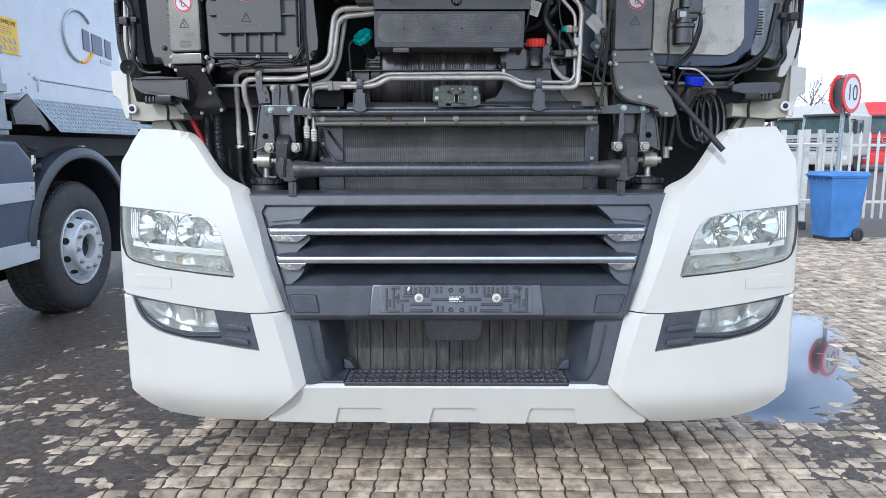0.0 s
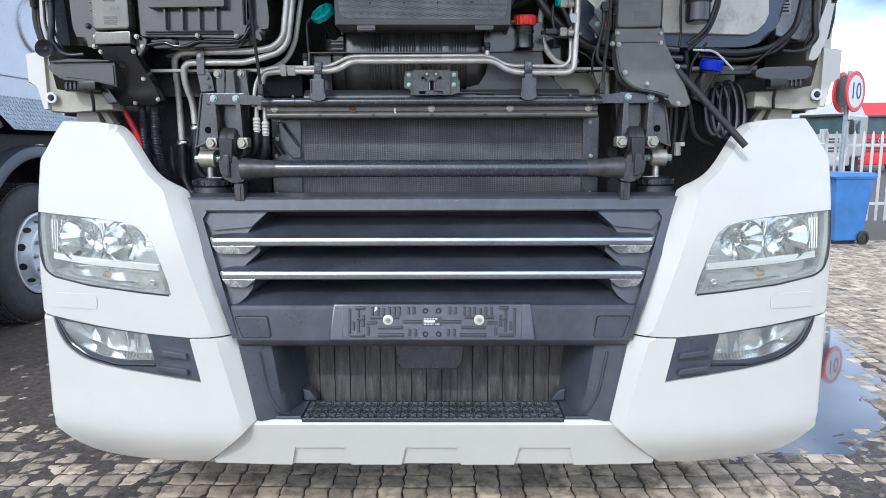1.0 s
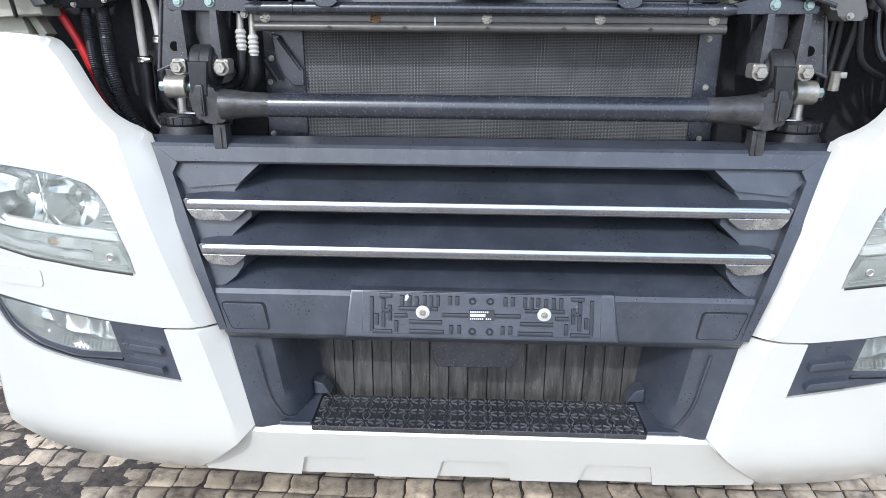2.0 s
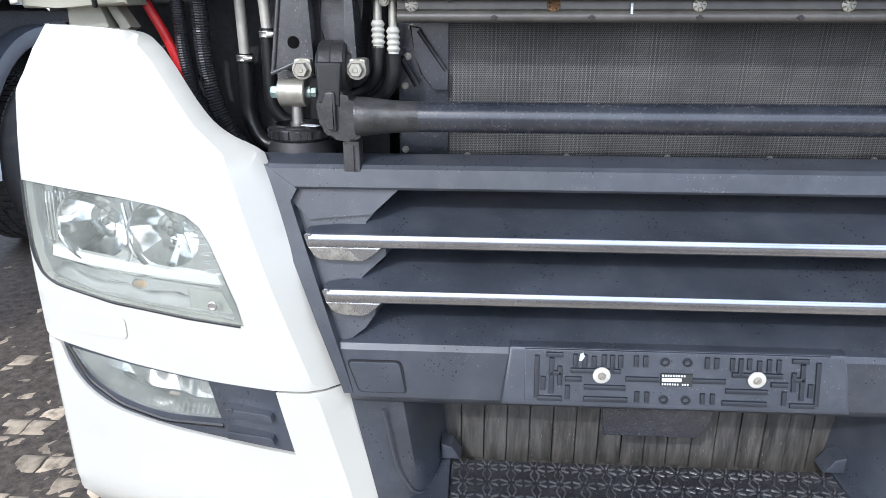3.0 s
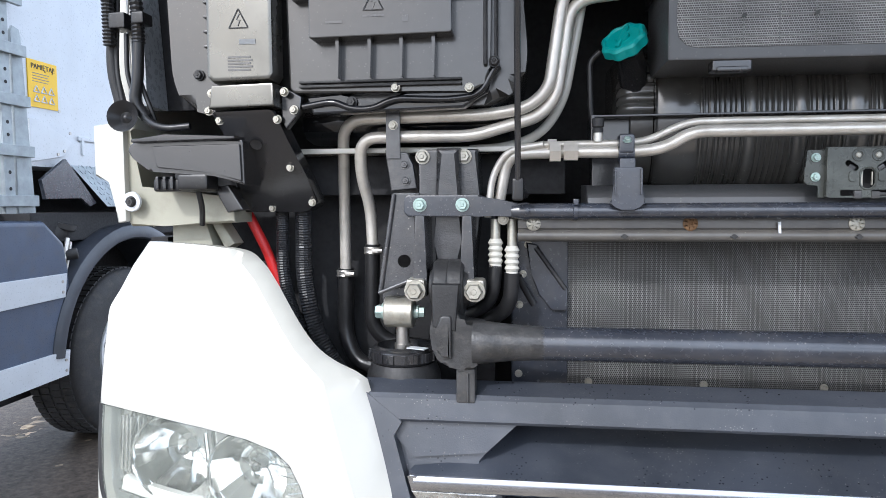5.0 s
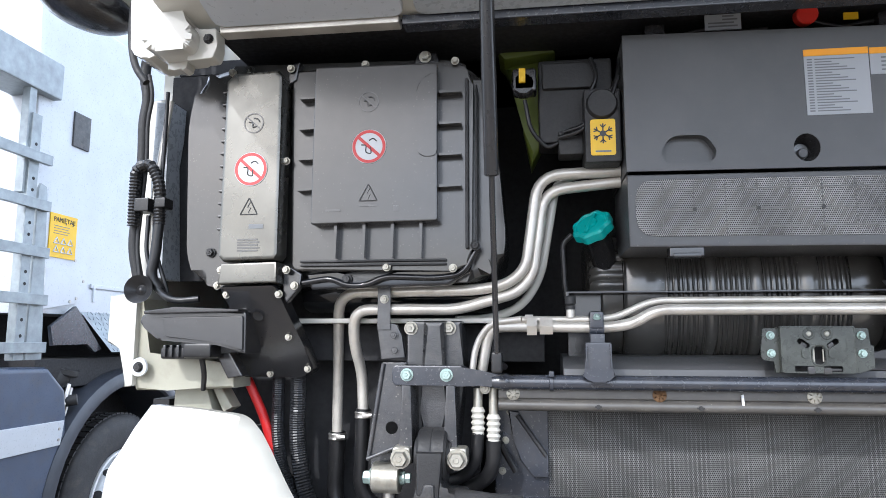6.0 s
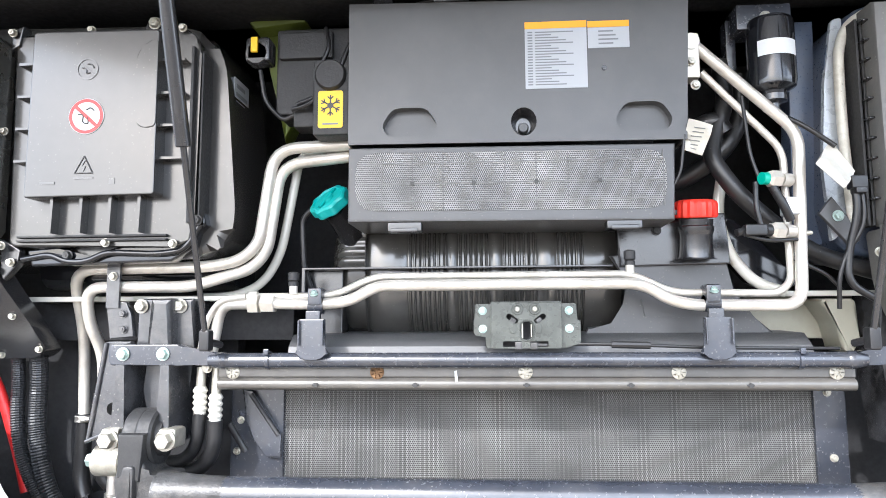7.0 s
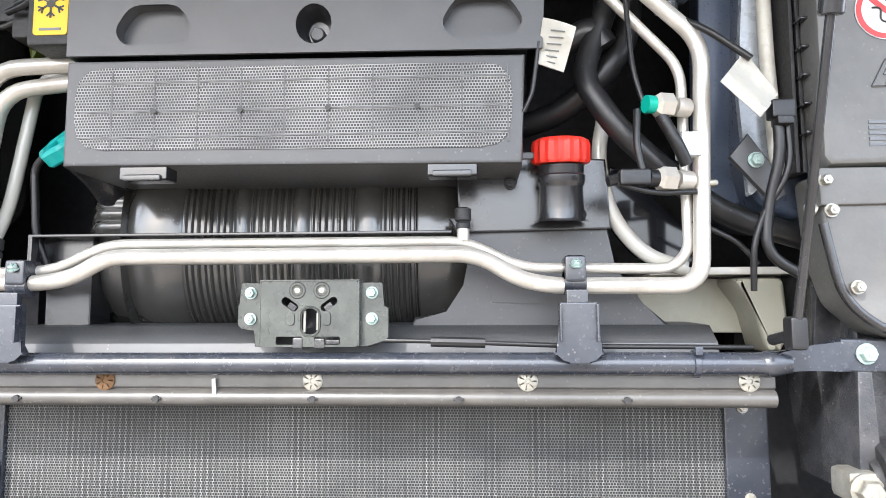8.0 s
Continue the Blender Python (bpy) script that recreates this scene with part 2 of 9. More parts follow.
SLEEVE = mat("black_corrugated_plastic", (0.024, 0.025, 0.028), 0.38, var=0.2, bump=0.05, spec=0.6)
REDHOSE = mat("red_cable", (0.62, 0.022, 0.022), 0.38, var=0.08)
REDCAP = mat("red_plastic_cap", (0.75, 0.035, 0.02), 0.40, var=0.06, bump=0.1)
TEALCAP = mat("teal_plastic_cap", (0.015, 0.36, 0.34), 0.35, var=0.06, bump=0.1)
BLUECAP = mat("blue_plastic_cap", (0.005, 0.03, 0.60), 0.35, var=0.06, bump=0.1)
GREENPL = mat("green_plastic", (0.01, 0.45, 0.33), 0.35)
LIME = mat("olive_green_paint", (0.13, 0.17, 0.025), 0.45, var=0.2, dirt=0.3)
TAG = mat("white_paper_tag", (0.52, 0.51, 0.46), 0.6, var=0.12, scale=30, dirt=0.4, dirt_col=(0.48, 0.42, 0.32))
LABELW = mat("white_label", (0.60, 0.62, 0.64), 0.4, var=0.03)
LABELB = mat("greyish_paper_label", (0.36, 0.38, 0.41), 0.4, var=0.04)
CHANNEL = mat("dusty_pressed_channel", (0.080, 0.075, 0.068), 0.34, var=0.25, scale=12, bump=0.1, dirt=0.4, dirt_col=(0.15, 0.135, 0.11), dust=0.5, spec=0.7)
LABELY = mat("yellow_label", (0.80, 0.50, 0.01), 0.4, var=0.03)
LABELO = mat("orange_label", (0.85, 0.36, 0.01), 0.4, var=0.03)
LABELR = mat("red_print", (0.55, 0.04, 0.04), 0.4, var=0.03)
LABELK = mat("black_print", (0.03, 0.03, 0.03), 0.4, var=0.03)
LABELG = mat("grey_print", (0.16, 0.17, 0.18), 0.4, var=0.03)
METALCOVER = mat("brushed_metal_cover", (0.165, 0.162, 0.148), 0.27, 0.80, var=0.18, scale=5, bump=0.05, bscale=25, dirt=0.35, dirt_col=(0.08, 0.078, 0.07))
GREYMETAL = mat("dusty_grey_metal_cover", (0.135, 0.133, 0.127), 0.42, 0.1, var=0.14, scale=9, bump=0.1, bscale=200, dust=0.5, dirt=0.3, dirt_col=(0.22, 0.20, 0.175))
NETBAR = mat("pale_grey_moulding", (0.12, 0.12, 0.123), 0.5, var=0.4, scale=60)
EMBOSS = mat("embossed_plastic", (0.065, 0.065, 0.066), 0.24, var=0.05, spec=0.75, coat=0.25)
DIRTY = mat("dirt_caked_black_plastic", (0.050, 0.048, 0.045), 0.6, var=0.7, scale=40, bump=0.8, bscale=220, dust=1.0, dust_col=(0.36, 0.335, 0.30), dscale=300, dirt=0.7, dirt_col=(0.135, 0.123, 0.107), tall=7.0, place=True)
TANKM = mat("glossy_ribbed_plastic", (0.058, 0.056, 0.052), 0.20, var=0.3, bump=0.03, bscale=60, dust=0.3, scale=9, spec=0.9, coat=0.35)
NET = net_mat("condenser_net", (0.162, 0.162, 0.160), (0.010, 0.010, 0.010), 0.0034, 0.5, fins=0.0078)
NETGRILLE = net_mat("perforated_plastic", (0.33, 0.33, 0.332), (0.022, 0.022, 0.022), 0.0034, 0.45)
LENS = clear_mat("headlight_lens", (0.95, 0.965, 0.95), 0.16, haze_col=(0.74, 0.79, 0.70))
# the strong haze paints pale reflections across the fog lens
FOGLENS = clear_mat("fog_lamp_lens", (0.94, 0.95, 0.94), 0.20, haze_col=(0.72, 0.76, 0.70))
ORANGE = clear_mat("orange_bulb", (0.98, 0.72, 0.42), 0.25, haze_col=(0.85, 0.48, 0.18))
# white base paints the bright glare along the light bar
MILK = mat("glare_white_light_bar", (0.80, 0.80, 0.76), 0.10, var=0.02, bump=0.0, coat=0.8)
FROST = clear_mat("frosted_clear_plastic", (0.80, 0.82, 0.78), 0.38, 0.3, (0.55, 0.56, 0.52))
BULB = clear_mat("bulb_glass", (0.9, 0.95, 1.0), 0.05)
PANE = mat("dark_window_glass", (0.012, 0.015, 0.018), 0.04, var=0.1, bump=0.0)
SILVER = mat("silver_painted_steel", (0.54, 0.575, 0.62), 0.30, 0.05, var=0.04, bump=0.03, dirt=0.12, dirt_col=(0.4, 0.38, 0.34), coat=0.2)
GALV = mat("galvanised_steel", (0.29, 0.325, 0.345), 0.42, 0.35, var=0.18, scale=18, bump=0.06)
NAVY = mat("dark_blue_grey_panel", (0.068, 0.090, 0.140), 0.30, var=0.12, dirt=0.4, dirt_col=(0.10, 0.095, 0.09), bump=0.12, bscale=200)
GUARD = mat("dark_plastic_mudguard", (0.040, 0.046, 0.060), 0.36, var=0.2, bump=0.1, dirt=0.3, dirt_col=(0.08, 0.075, 0.07))
TYRE = mat("tyre_rubber", (0.032, 0.032, 0.034), 0.65, var=0.25, scale=10, bump=0.3, bscale=150, dirt=0.5, dirt_col=(0.085, 0.075, 0.06))
FARGLASS = mat("dark_window_pane", (0.05, 0.085, 0.09), 0.08, var=0.3, scale=1.5, bump=0.0)
BEIGE = mat("dusty_beige_metal", (0.60, 0.58, 0.51), 0.5, 0.1, var=0.12, scale=9, bump=0.5, bscale=60, dirt=0.75, dirt_col=(0.26, 0.22, 0.16), dust=0.8, dust_col=(0.2, 0.18, 0.15))
LATCHM = mat("black_plated_steel", (0.070, 0.075, 0.068), 0.28, 0.35, var=0.25, scale=30, bump=0.04, dust=0.3)
PALEGREY = mat("pale_grey_edge", (0.40, 0.43, 0.46), 0.28, 0.1, var=0.15, dirt=0.3, dirt_col=(0.2, 0.2, 0.2))
RIM = mat("silver_wheel", (0.66, 0.68, 0.70), 0.34, 0.3, var=0.08, dirt=0.3, dirt_col=(0.25, 0.22, 0.18))
BINBLUE = mat("faded_blue_bin", (0.055, 0.17, 0.42), 0.48, var=0.22, scale=3, bump=0.2, dirt=0.35, dirt_col=(0.13, 0.22, 0.42))
FENCEW = mat("white_fence_paint", (0.52, 0.52, 0.49), 0.5, var=0.08, dirt=0.3, dirt_col=(0.36, 0.33, 0.28))
TRUCKW = mat("off_white_truck_paint", (0.40, 0.40, 0.37), 0.35, var=0.05, scale=1.5, dirt=0.3, dirt_col=(0.28, 0.26, 0.22))
REDPAINT = mat("red_truck_paint", (0.60, 0.035, 0.035), 0.35, var=0.06)
BARK = mat("bare_twigs", (0.30, 0.23, 0.19), 0.8, var=0.2)
STONE = mat("worn_grey_paver", (0.44, 0.360, 0.262), 0.72, var=0.30, scale=7, bump=0.8, bscale=160, dirt=0.92, dirt_col=(0.095, 0.074, 0.054), rand=0.35, spec=0.3, place=True, dlow=0.45)
STONES = mat("worn_grey_pavers", (0.44, 0.360, 0.262), 0.72, var=0.30, scale=7, bump=0.8, bscale=160, dirt=0.92, dirt_col=(0.095, 0.074, 0.054), island=0.40, spec=0.3, place=True, dlow=0.45)
SOIL = mat("damp_dirt_joints", (0.066, 0.051, 0.039), 0.62, var=0.6, scale=30.0, dust=1.0, dscale=120, dust_col=(0.24, 0.195, 0.15), bump=1.0, bscale=110, dirt=0.85, dirt_col=(0.020, 0.016, 0.012), spec=0.35)
WATER = mat("puddle_water", (0.02, 0.019, 0.017), 0.02, var=0.2, bump=0.0, spec=1.0, coat=1.0)


# ---- mesh helpers ----
def part(name, bm, material, parent=None, label="", angle=35, flip=False):
    bmesh.ops.recalc_face_normals(bm, faces=bm.faces)
    if flip:
        bmesh.ops.reverse_faces(bm, faces=bm.faces)
    me = bpy.data.meshes.new(name)
    bm.to_mesh(me)
    bm.free()
    me.materials.append(material)
    me.polygons.foreach_set("use_smooth", [True] * len(me.polygons))
    me.set_sharp_from_angle(angle=radians(angle))
    ob = new(name, me)
    ob.modifiers.new("weighted_normal", "WEIGHTED_NORMAL").keep_sharp = True
    if parent:
        ob.parent = parent
    if label:
        ob["label"] = label
    return ob


def share(name, ob, m, parent=None, material=None):
    """Another object on the same mesh."""
    o = new(name, ob.data)
    o.matrix_basis = m
    if parent:
        o.parent = parent
    return o


def thing(name, label, category, group="", at=(0, 0, 0)):
    e = new(name)
    e.location = at
    return tagged(e, label, category, group)


def B():
    return bmesh.new()


def box(bm, lo, hi, bevel=0.0, m=None, seg=2):
    c, d = [(a + b) / 2 for a, b in zip(lo, hi)], [abs(b - a) for a, b in zip(lo, hi)]
    r = bmesh.ops.create_cube(bm, size=1.0, matrix=Matrix.LocRotScale(c, None, d))
    vs = r["verts"]
    if bevel:
        es = {e for v in vs for e in v.link_edges}
        g = bmesh.ops.bevel(bm, geom=list(es), offset=min(bevel, min(d) * 0.49), segments=seg, affect="EDGES", profile=0.5)
        vs = list({v for f in g["faces"] for v in f.verts} | {v for v in vs if v.is_valid})
    if m is not None:
        bmesh.ops.transform(bm, matrix=m, verts=vs)
    return vs


def frame_of(d):
    return Vector(d).normalized().to_track_quat("Z", "Y").to_matrix()


def lathe(bm, origin, axis, profile, n=24, close=False):
    """Turns (radius, height) pairs round an axis."""
    q, o = frame_of(axis), Vector(origin)
    rings = []
    for r, h in profile:
        if r < 1e-6:
            rings.append([bm.verts.new(o + q @ Vector((0, 0, h)))])
        else:
            rings.append([bm.verts.new(o + q @ Vector((r * math.cos(2 * math.pi * i / n), r * math.sin(2 * math.pi * i / n), h))) for i in range(n)])
    for a, b in zip(rings, rings[1:]):
        for i in range(n):
            j = (i + 1) % n
            vs = [a[i % len(a)], a[j % len(a)], b[j % len(b)], b[i % len(b)]]
            vs = list(dict.fromkeys(vs))
            if len(vs) > 2:
                bm.faces.new(vs)
    for r in (rings[0], rings[-1]):
        if len(r) > 2 and close:
            bm.faces.new(r)


def cyl(bm, a, b, r, r2=None, n=16, ch=0.0):
    a, b = Vector(a), Vector(b)
    h = (b - a).length
    r2 = r if r2 is None else r2
    pr = [(r, 0), (r2, h)] if not ch else [(r - ch, 0), (r, ch), (r2, h - ch), (r2 - ch, h)]
    lathe(bm, a, b - a, [(0, 0), *pr, (0, h)], n)


def hexbolt(bm, p, d=(0, -1, 0), r=0.009, h=0.008, washer=True):
    d, p = Vector(d).normalized(), Vector(p)
    if washer:
        lathe(bm, p, d, [(0, 0), (r * 1.28, 0), (r * 1.28, h * 0.25), (0, h * 0.25)], 14)
    lathe(bm, p + d * h * 0.2, d, [(0, 0), (r, 0), (r, h * 0.8), (r * 0.85, h), (0, h)], 6)
    lathe(bm, p + d * h * 1.19, d, [(0, 0.0), (r * 0.4, 0.0), (r * 0.3, 0.0012), (0, 0.0012)], 8)


def rounded(pts, r=0.03, seg=6):
    pts = [Vector(p) for p in pts]
    out = [pts[0]]
    for a, b, c in zip(pts, pts[1:], pts[2:]):
        u, v = (a - b), (c - b)
        k = min(r, u.length * 0.48, v.length * 0.48)
        p, q = b + u.normalized() * k, b + v.normalized() * k
        for i in range(seg + 1):
            t = i / seg
            out.append((1 - t) ** 2 * p + 2 * t * (1 - t) * b + t * t * q)
    out.append(pts[-1])
    return out


def tube(bm, pts, r, n=10, fillet=0.03, seg=6, ribs=0.0, pitch=0.008, caps=True):
    """Sweeps a round section along a path with rounded bends; ribs: corrugation depth."""
    path = rounded(pts, fillet, seg) if fillet else [Vector(p) for p in pts]
    radii = [r] * len(path)
    if ribs:
        fine = [path[0]]
        for a, b in zip(path, path[1:]):
            k = max(1, int((b - a).length / (pitch / 2)))
            fine += [a.lerp(b, (i + 1) / k) for i in range(k)]
        path, radii = fine, [r - (ribs if i % 2 else 0) for i in range(len(fine))]
    up, rings = None, []
    for i, p in enumerate(path):
        d = (path[min(i + 1, len(path) - 1)] - path[max(i - 1, 0)]).normalized()
        if up is None:
            up = d.orthogonal().normalized()
        up = (up - d * up.dot(d)).normalized()
        w = d.cross(up)
        rings.append([bm.verts.new(p + radii[i] * (math.cos(2 * math.pi * k / n) * up + math.sin(2 * math.pi * k / n) * w)) for k in range(n)])
    for a, b in zip(rings, rings[1:]):
        for k in range(n):
            bm.faces.new((a[k], a[(k + 1) % n], b[(k + 1) % n], b[k]))
    if caps:
        bm.faces.new(rings[0][::-1])
        bm.faces.new(rings[-1])


def prism(bm, poly, y0, y1, bevel=0.0, m=None):
    """A plate: an outline in x, z from depth y0 (front) to y1, its front edge rounded."""
    f = [bm.verts.new((x, y0, z)) for x, z in poly]
    b = [bm.verts.new((x, y1, z)) for x, z in poly]
    n = len(poly)
    ff = bm.faces.new(f)
    bm.faces.new(b[::-1])
    for i in range(n):
        bm.faces.new((f[i], b[i], b[(i + 1) % n], f[(i + 1) % n]))
    vs = f + b
    if bevel:
        g = bmesh.ops.bevel(bm, geom=list(ff.edges), offset=bevel, segments=2, affect="EDGES", profile=0.5)
        vs = list({v for q in g["faces"] for v in q.verts} | {v for v in vs if v.is_valid})
    if m is not None:
        bmesh.ops.transform(bm, matrix=m, verts=vs)


def roundrect(x0, z0, x1, z1, r, seg=4):
    out = []
    for cx, cz, a0 in ((x1 - r, z1 - r, 0), (x0 + r, z1 - r, 90), (x0 + r, z0 + r, 180), (x1 - r, z0 + r, 270)):
        out += [(cx + r * math.cos(radians(a0 + 90 * i / seg)), cz + r * math.sin(radians(a0 + 90 * i / seg))) for i in range(seg + 1)]
    return out


def roundpoly(pts, r, seg=3):
    """An outline with its corners rounded."""
    n = len(pts)
    out = []
    for i in range(n):
        a, b, c = (Vector((*pts[(i + k) % n], 0)) for k in (-1, 0, 1))
        u, v = a - b, c - b
        k = min(r, u.length * 0.45, v.length * 0.45)
        p, q = b + u.normalized() * k, b + v.normalized() * k
        for j in range(seg + 1):
            t = j / seg
            w = (1 - t) ** 2 * p + 2 * t * (1 - t) * b + t * t * q
            out.append((w.x, w.y))
    return out


def inside(poly, x, z):
    odd = False
    for (a, b), (c, d) in zip(poly, poly[1:] + poly[:1]):
        if (b > z) != (d > z) and x < (c - a) * (z - b) / (d - b) + a:
            odd = not odd
    return odd


def sheet(bm, outline, place, holes=(), lines=(), step=0.03, thick=0.004, inward=(0, 1, 0)):
    """A curved panel with openings: an outline in u, v, filled with triangles and laid on a surface by place(u, v)."""
    delaunay_2d_cdt = geometry.delaunay_2d_cdt
    vs, es = [], []

    def add(poly, closed=True):
        start = len(vs)
        pts = list(poly) + ([poly[0]] if closed else [])
        for (a, b), (c, d) in zip(pts, pts[1:]):
            k = max(1, int(math.hypot(c - a, d - b) / step))
            vs.extend(Vector((a + (c - a) * i / k, b + (d - b) * i / k)) for i in range(k))
        if not closed:
            vs.append(Vector(pts[-1]))
        m = len(vs) - start
        es.extend((start + i, start + (i + 1) % m) for i in range(m if closed else m - 1))

    add(list(outline))
    for h in holes:
        add(list(h))
    for ln in lines:
        add(list(ln), False)
    us, ws = [p[0] for p in outline], [p[1] for p in outline]
    edge = np.array([(v.x, v.y) for v in vs])
    for i in range(1, int((max(us) - min(us)) / step) + 1):
        for j in range(1, int((max(ws) - min(ws)) / step) + 1):
            u, w = min(us) + (i + 0.5 * (j % 2)) * step, min(ws) + j * step
            if inside(list(outline), u, w) and not any(inside(list(h), u, w) for h in holes) and np.min(np.hypot(edge[:, 0] - u, edge[:, 1] - w)) > step * 0.45:
                vs.append(Vector((u, w)))
    rv, _, rf, *_ = delaunay_2d_cdt(vs, es, [], 0, 1e-5)
    front = [bm.verts.new(place(v.x, v.y)) for v in rv]
    faces = []
    for f in rf:
        cx, cz = sum(rv[i].x for i in f) / 3, sum(rv[i].y for i in f) / 3
        if inside(list(outline), cx, cz) and not any(inside(list(h), cx, cz) for h in holes):
            faces.append(bm.faces.new([front[i] for i in f]))
    if thick:
        r = bmesh.ops.extrude_face_region(bm, geom=faces)
        move = [g for g in r["geom"] if isinstance(g, bmesh.types.BMVert)]
        bmesh.ops.translate(bm, vec=Vector(inward) * thick, verts=move)
    loose = [v for v in bm.verts if not v.link_faces]
    bmesh.ops.delete(bm, geom=loose, context="VERTS")


def disc(bm, c, d, r, h=0.002, n=24):
    lathe(bm, c, d, [(0, 0), (r, 0), (r, h), (0, h)], n)


def text_on(name, body, size, m, material, parent, label=""):
    cu = bpy.data.curves.new(name, "FONT")
    cu.body, cu.size, cu.extrude, cu.align_x, cu.align_y = body, size, 0.0008, "CENTER", "CENTER"
    tmp = bpy.data.objects.new(name, cu)
    scene.collection.objects.link(tmp)
    me = bpy.data.meshes.new_from_object(tmp.evaluated_get(bpy.context.evaluated_depsgraph_get()))
    bpy.data.objects.remove(tmp)
    me.materials.append(material)
    ob = new(name, me)
    ob.parent, ob.matrix_basis = parent, m
    if label:
        ob["label"] = label
    return ob


def bolts(places, parent, material, r=0.007, h=0.006, d=(0, -1, 0), label=""):
    """Alike bolts on one mesh."""
    bm = B()
    hexbolt(bm, (0, 0, 0), d, r * 0.9, h)
    first = None
    for p in places:
        if first is None:
            first = part("bolt", bm, material, parent, label)
            first.location = p
        else:
            share("bolt", first, Matrix.Translation(p), parent)


# ---- the truck's front ----
truck = thing("truck", "white truck tractor with its front flap raised, engine bay open", "truck")


def mix_list(v, xs, ys):
    return float(np.interp(v, xs, ys))


def crease(z):
    return mix_list(z, (0.40, 0.515, 0.70, 0.916, 1.144, 1.170, 1.190, 1.220, 1.262, 1.299, 1.328, 1.344), (0.593, 0.620, 0.668, 0.740, 0.814, 0.843, 0.866, 0.890, 0.921, 0.949, 0.980, 1.020))


def corner_point(s, u, z, off=0.0):
    """The corner panel's skin: flat in front, a little bowed, turning round the truck's side."""
    u0, r = 1.228, 0.030
    ax = min(u, u0)
    y = 0.023 + 0.092 * (max(ax - 0.62, 0) / 0.6) ** 2 + 0.090 * (max(z - 0.85, 0) / 0.5) ** 2
    y += 2.2 * max(0.0, 0.42 - z) ** 2
    y += 0.16 * max(0.0, 0.352 + 0.05 * max(0.0, ax - 0.7) - z)
    c = crease(z)
    if ax < c:
        y += 0.75 * (c - ax)
    x, nx = ax, 0.0
    if u > u0:
        a = (u - u0) / r
        if a < math.pi / 2:
            x, y, nx = u0 + r * math.sin(a), y + r * (1 - math.cos(a)), math.sin(a)
        else:
            x, y, nx = u0 + r, y + r + (u - u0 - r * math.pi / 2), 1.0
    return Vector((s * (x + nx * off), y - off * (1 - nx), z))


LAMP = [(1.242, 1.074), (1.126, 1.066), (1.026, 1.058), (0.945, 1.048), (0.892, 1.034), (0.866, 1.014), (0.848, 0.984), (0.832, 0.943), (0.806, 0.872), (0.796, 0.828),
        (0.977, 0.843), (1.12, 0.858), (1.19, 0.873), (1.220, 0.892), (1.234, 0.93), (1.241, 1.0)]
def soften(pts):
    """Cut the corners of an open outline twice; its ends stay."""
    for _ in range(2):
        out = [pts[0]]
        for (a, b), (c, d) in zip(pts, pts[1:]):
            out += [(0.75 * a + 0.25 * c, 0.75 * b + 0.25 * d), (0.25 * a + 0.75 * c, 0.25 * b + 0.75 * d)]
        pts = out + [pts[-1]]
    return pts


FOG = [(1.212, 0.742), (1.045, 0.720), (0.885, 0.703), (0.750, 0.693), (0.720, 0.556), (0.850, 0.574), (0.995, 0.590), (1.11, 0.611), (1.168, 0.645), (1.200, 0.690)]
FOG = FOG[:4] + soften(FOG[4:] + FOG[:1])[:-1]


def ring_wall(bm, outline, front, back):
    """A wall between an outline on one surface and the same outline on another."""
    a, b = [bm.verts.new(front(u, v)) for u, v in outline], [bm.verts.new(back(u, v)) for u, v in outline]
    for i in range(len(a)):
        j = (i + 1) % len(a)
        bm.faces.new((a[i], a[j], b[j], b[i]))


def shrink(poly, k, cx=None, cz=None):
    cx = sum(p[0] for p in poly) / len(poly) if cx is None else cx
    cz = sum(p[1] for p in poly) / len(poly) if cz is None else cz
    return [(cx + (x - cx) * k, cz + (z - cz) * k) for x, z in poly]


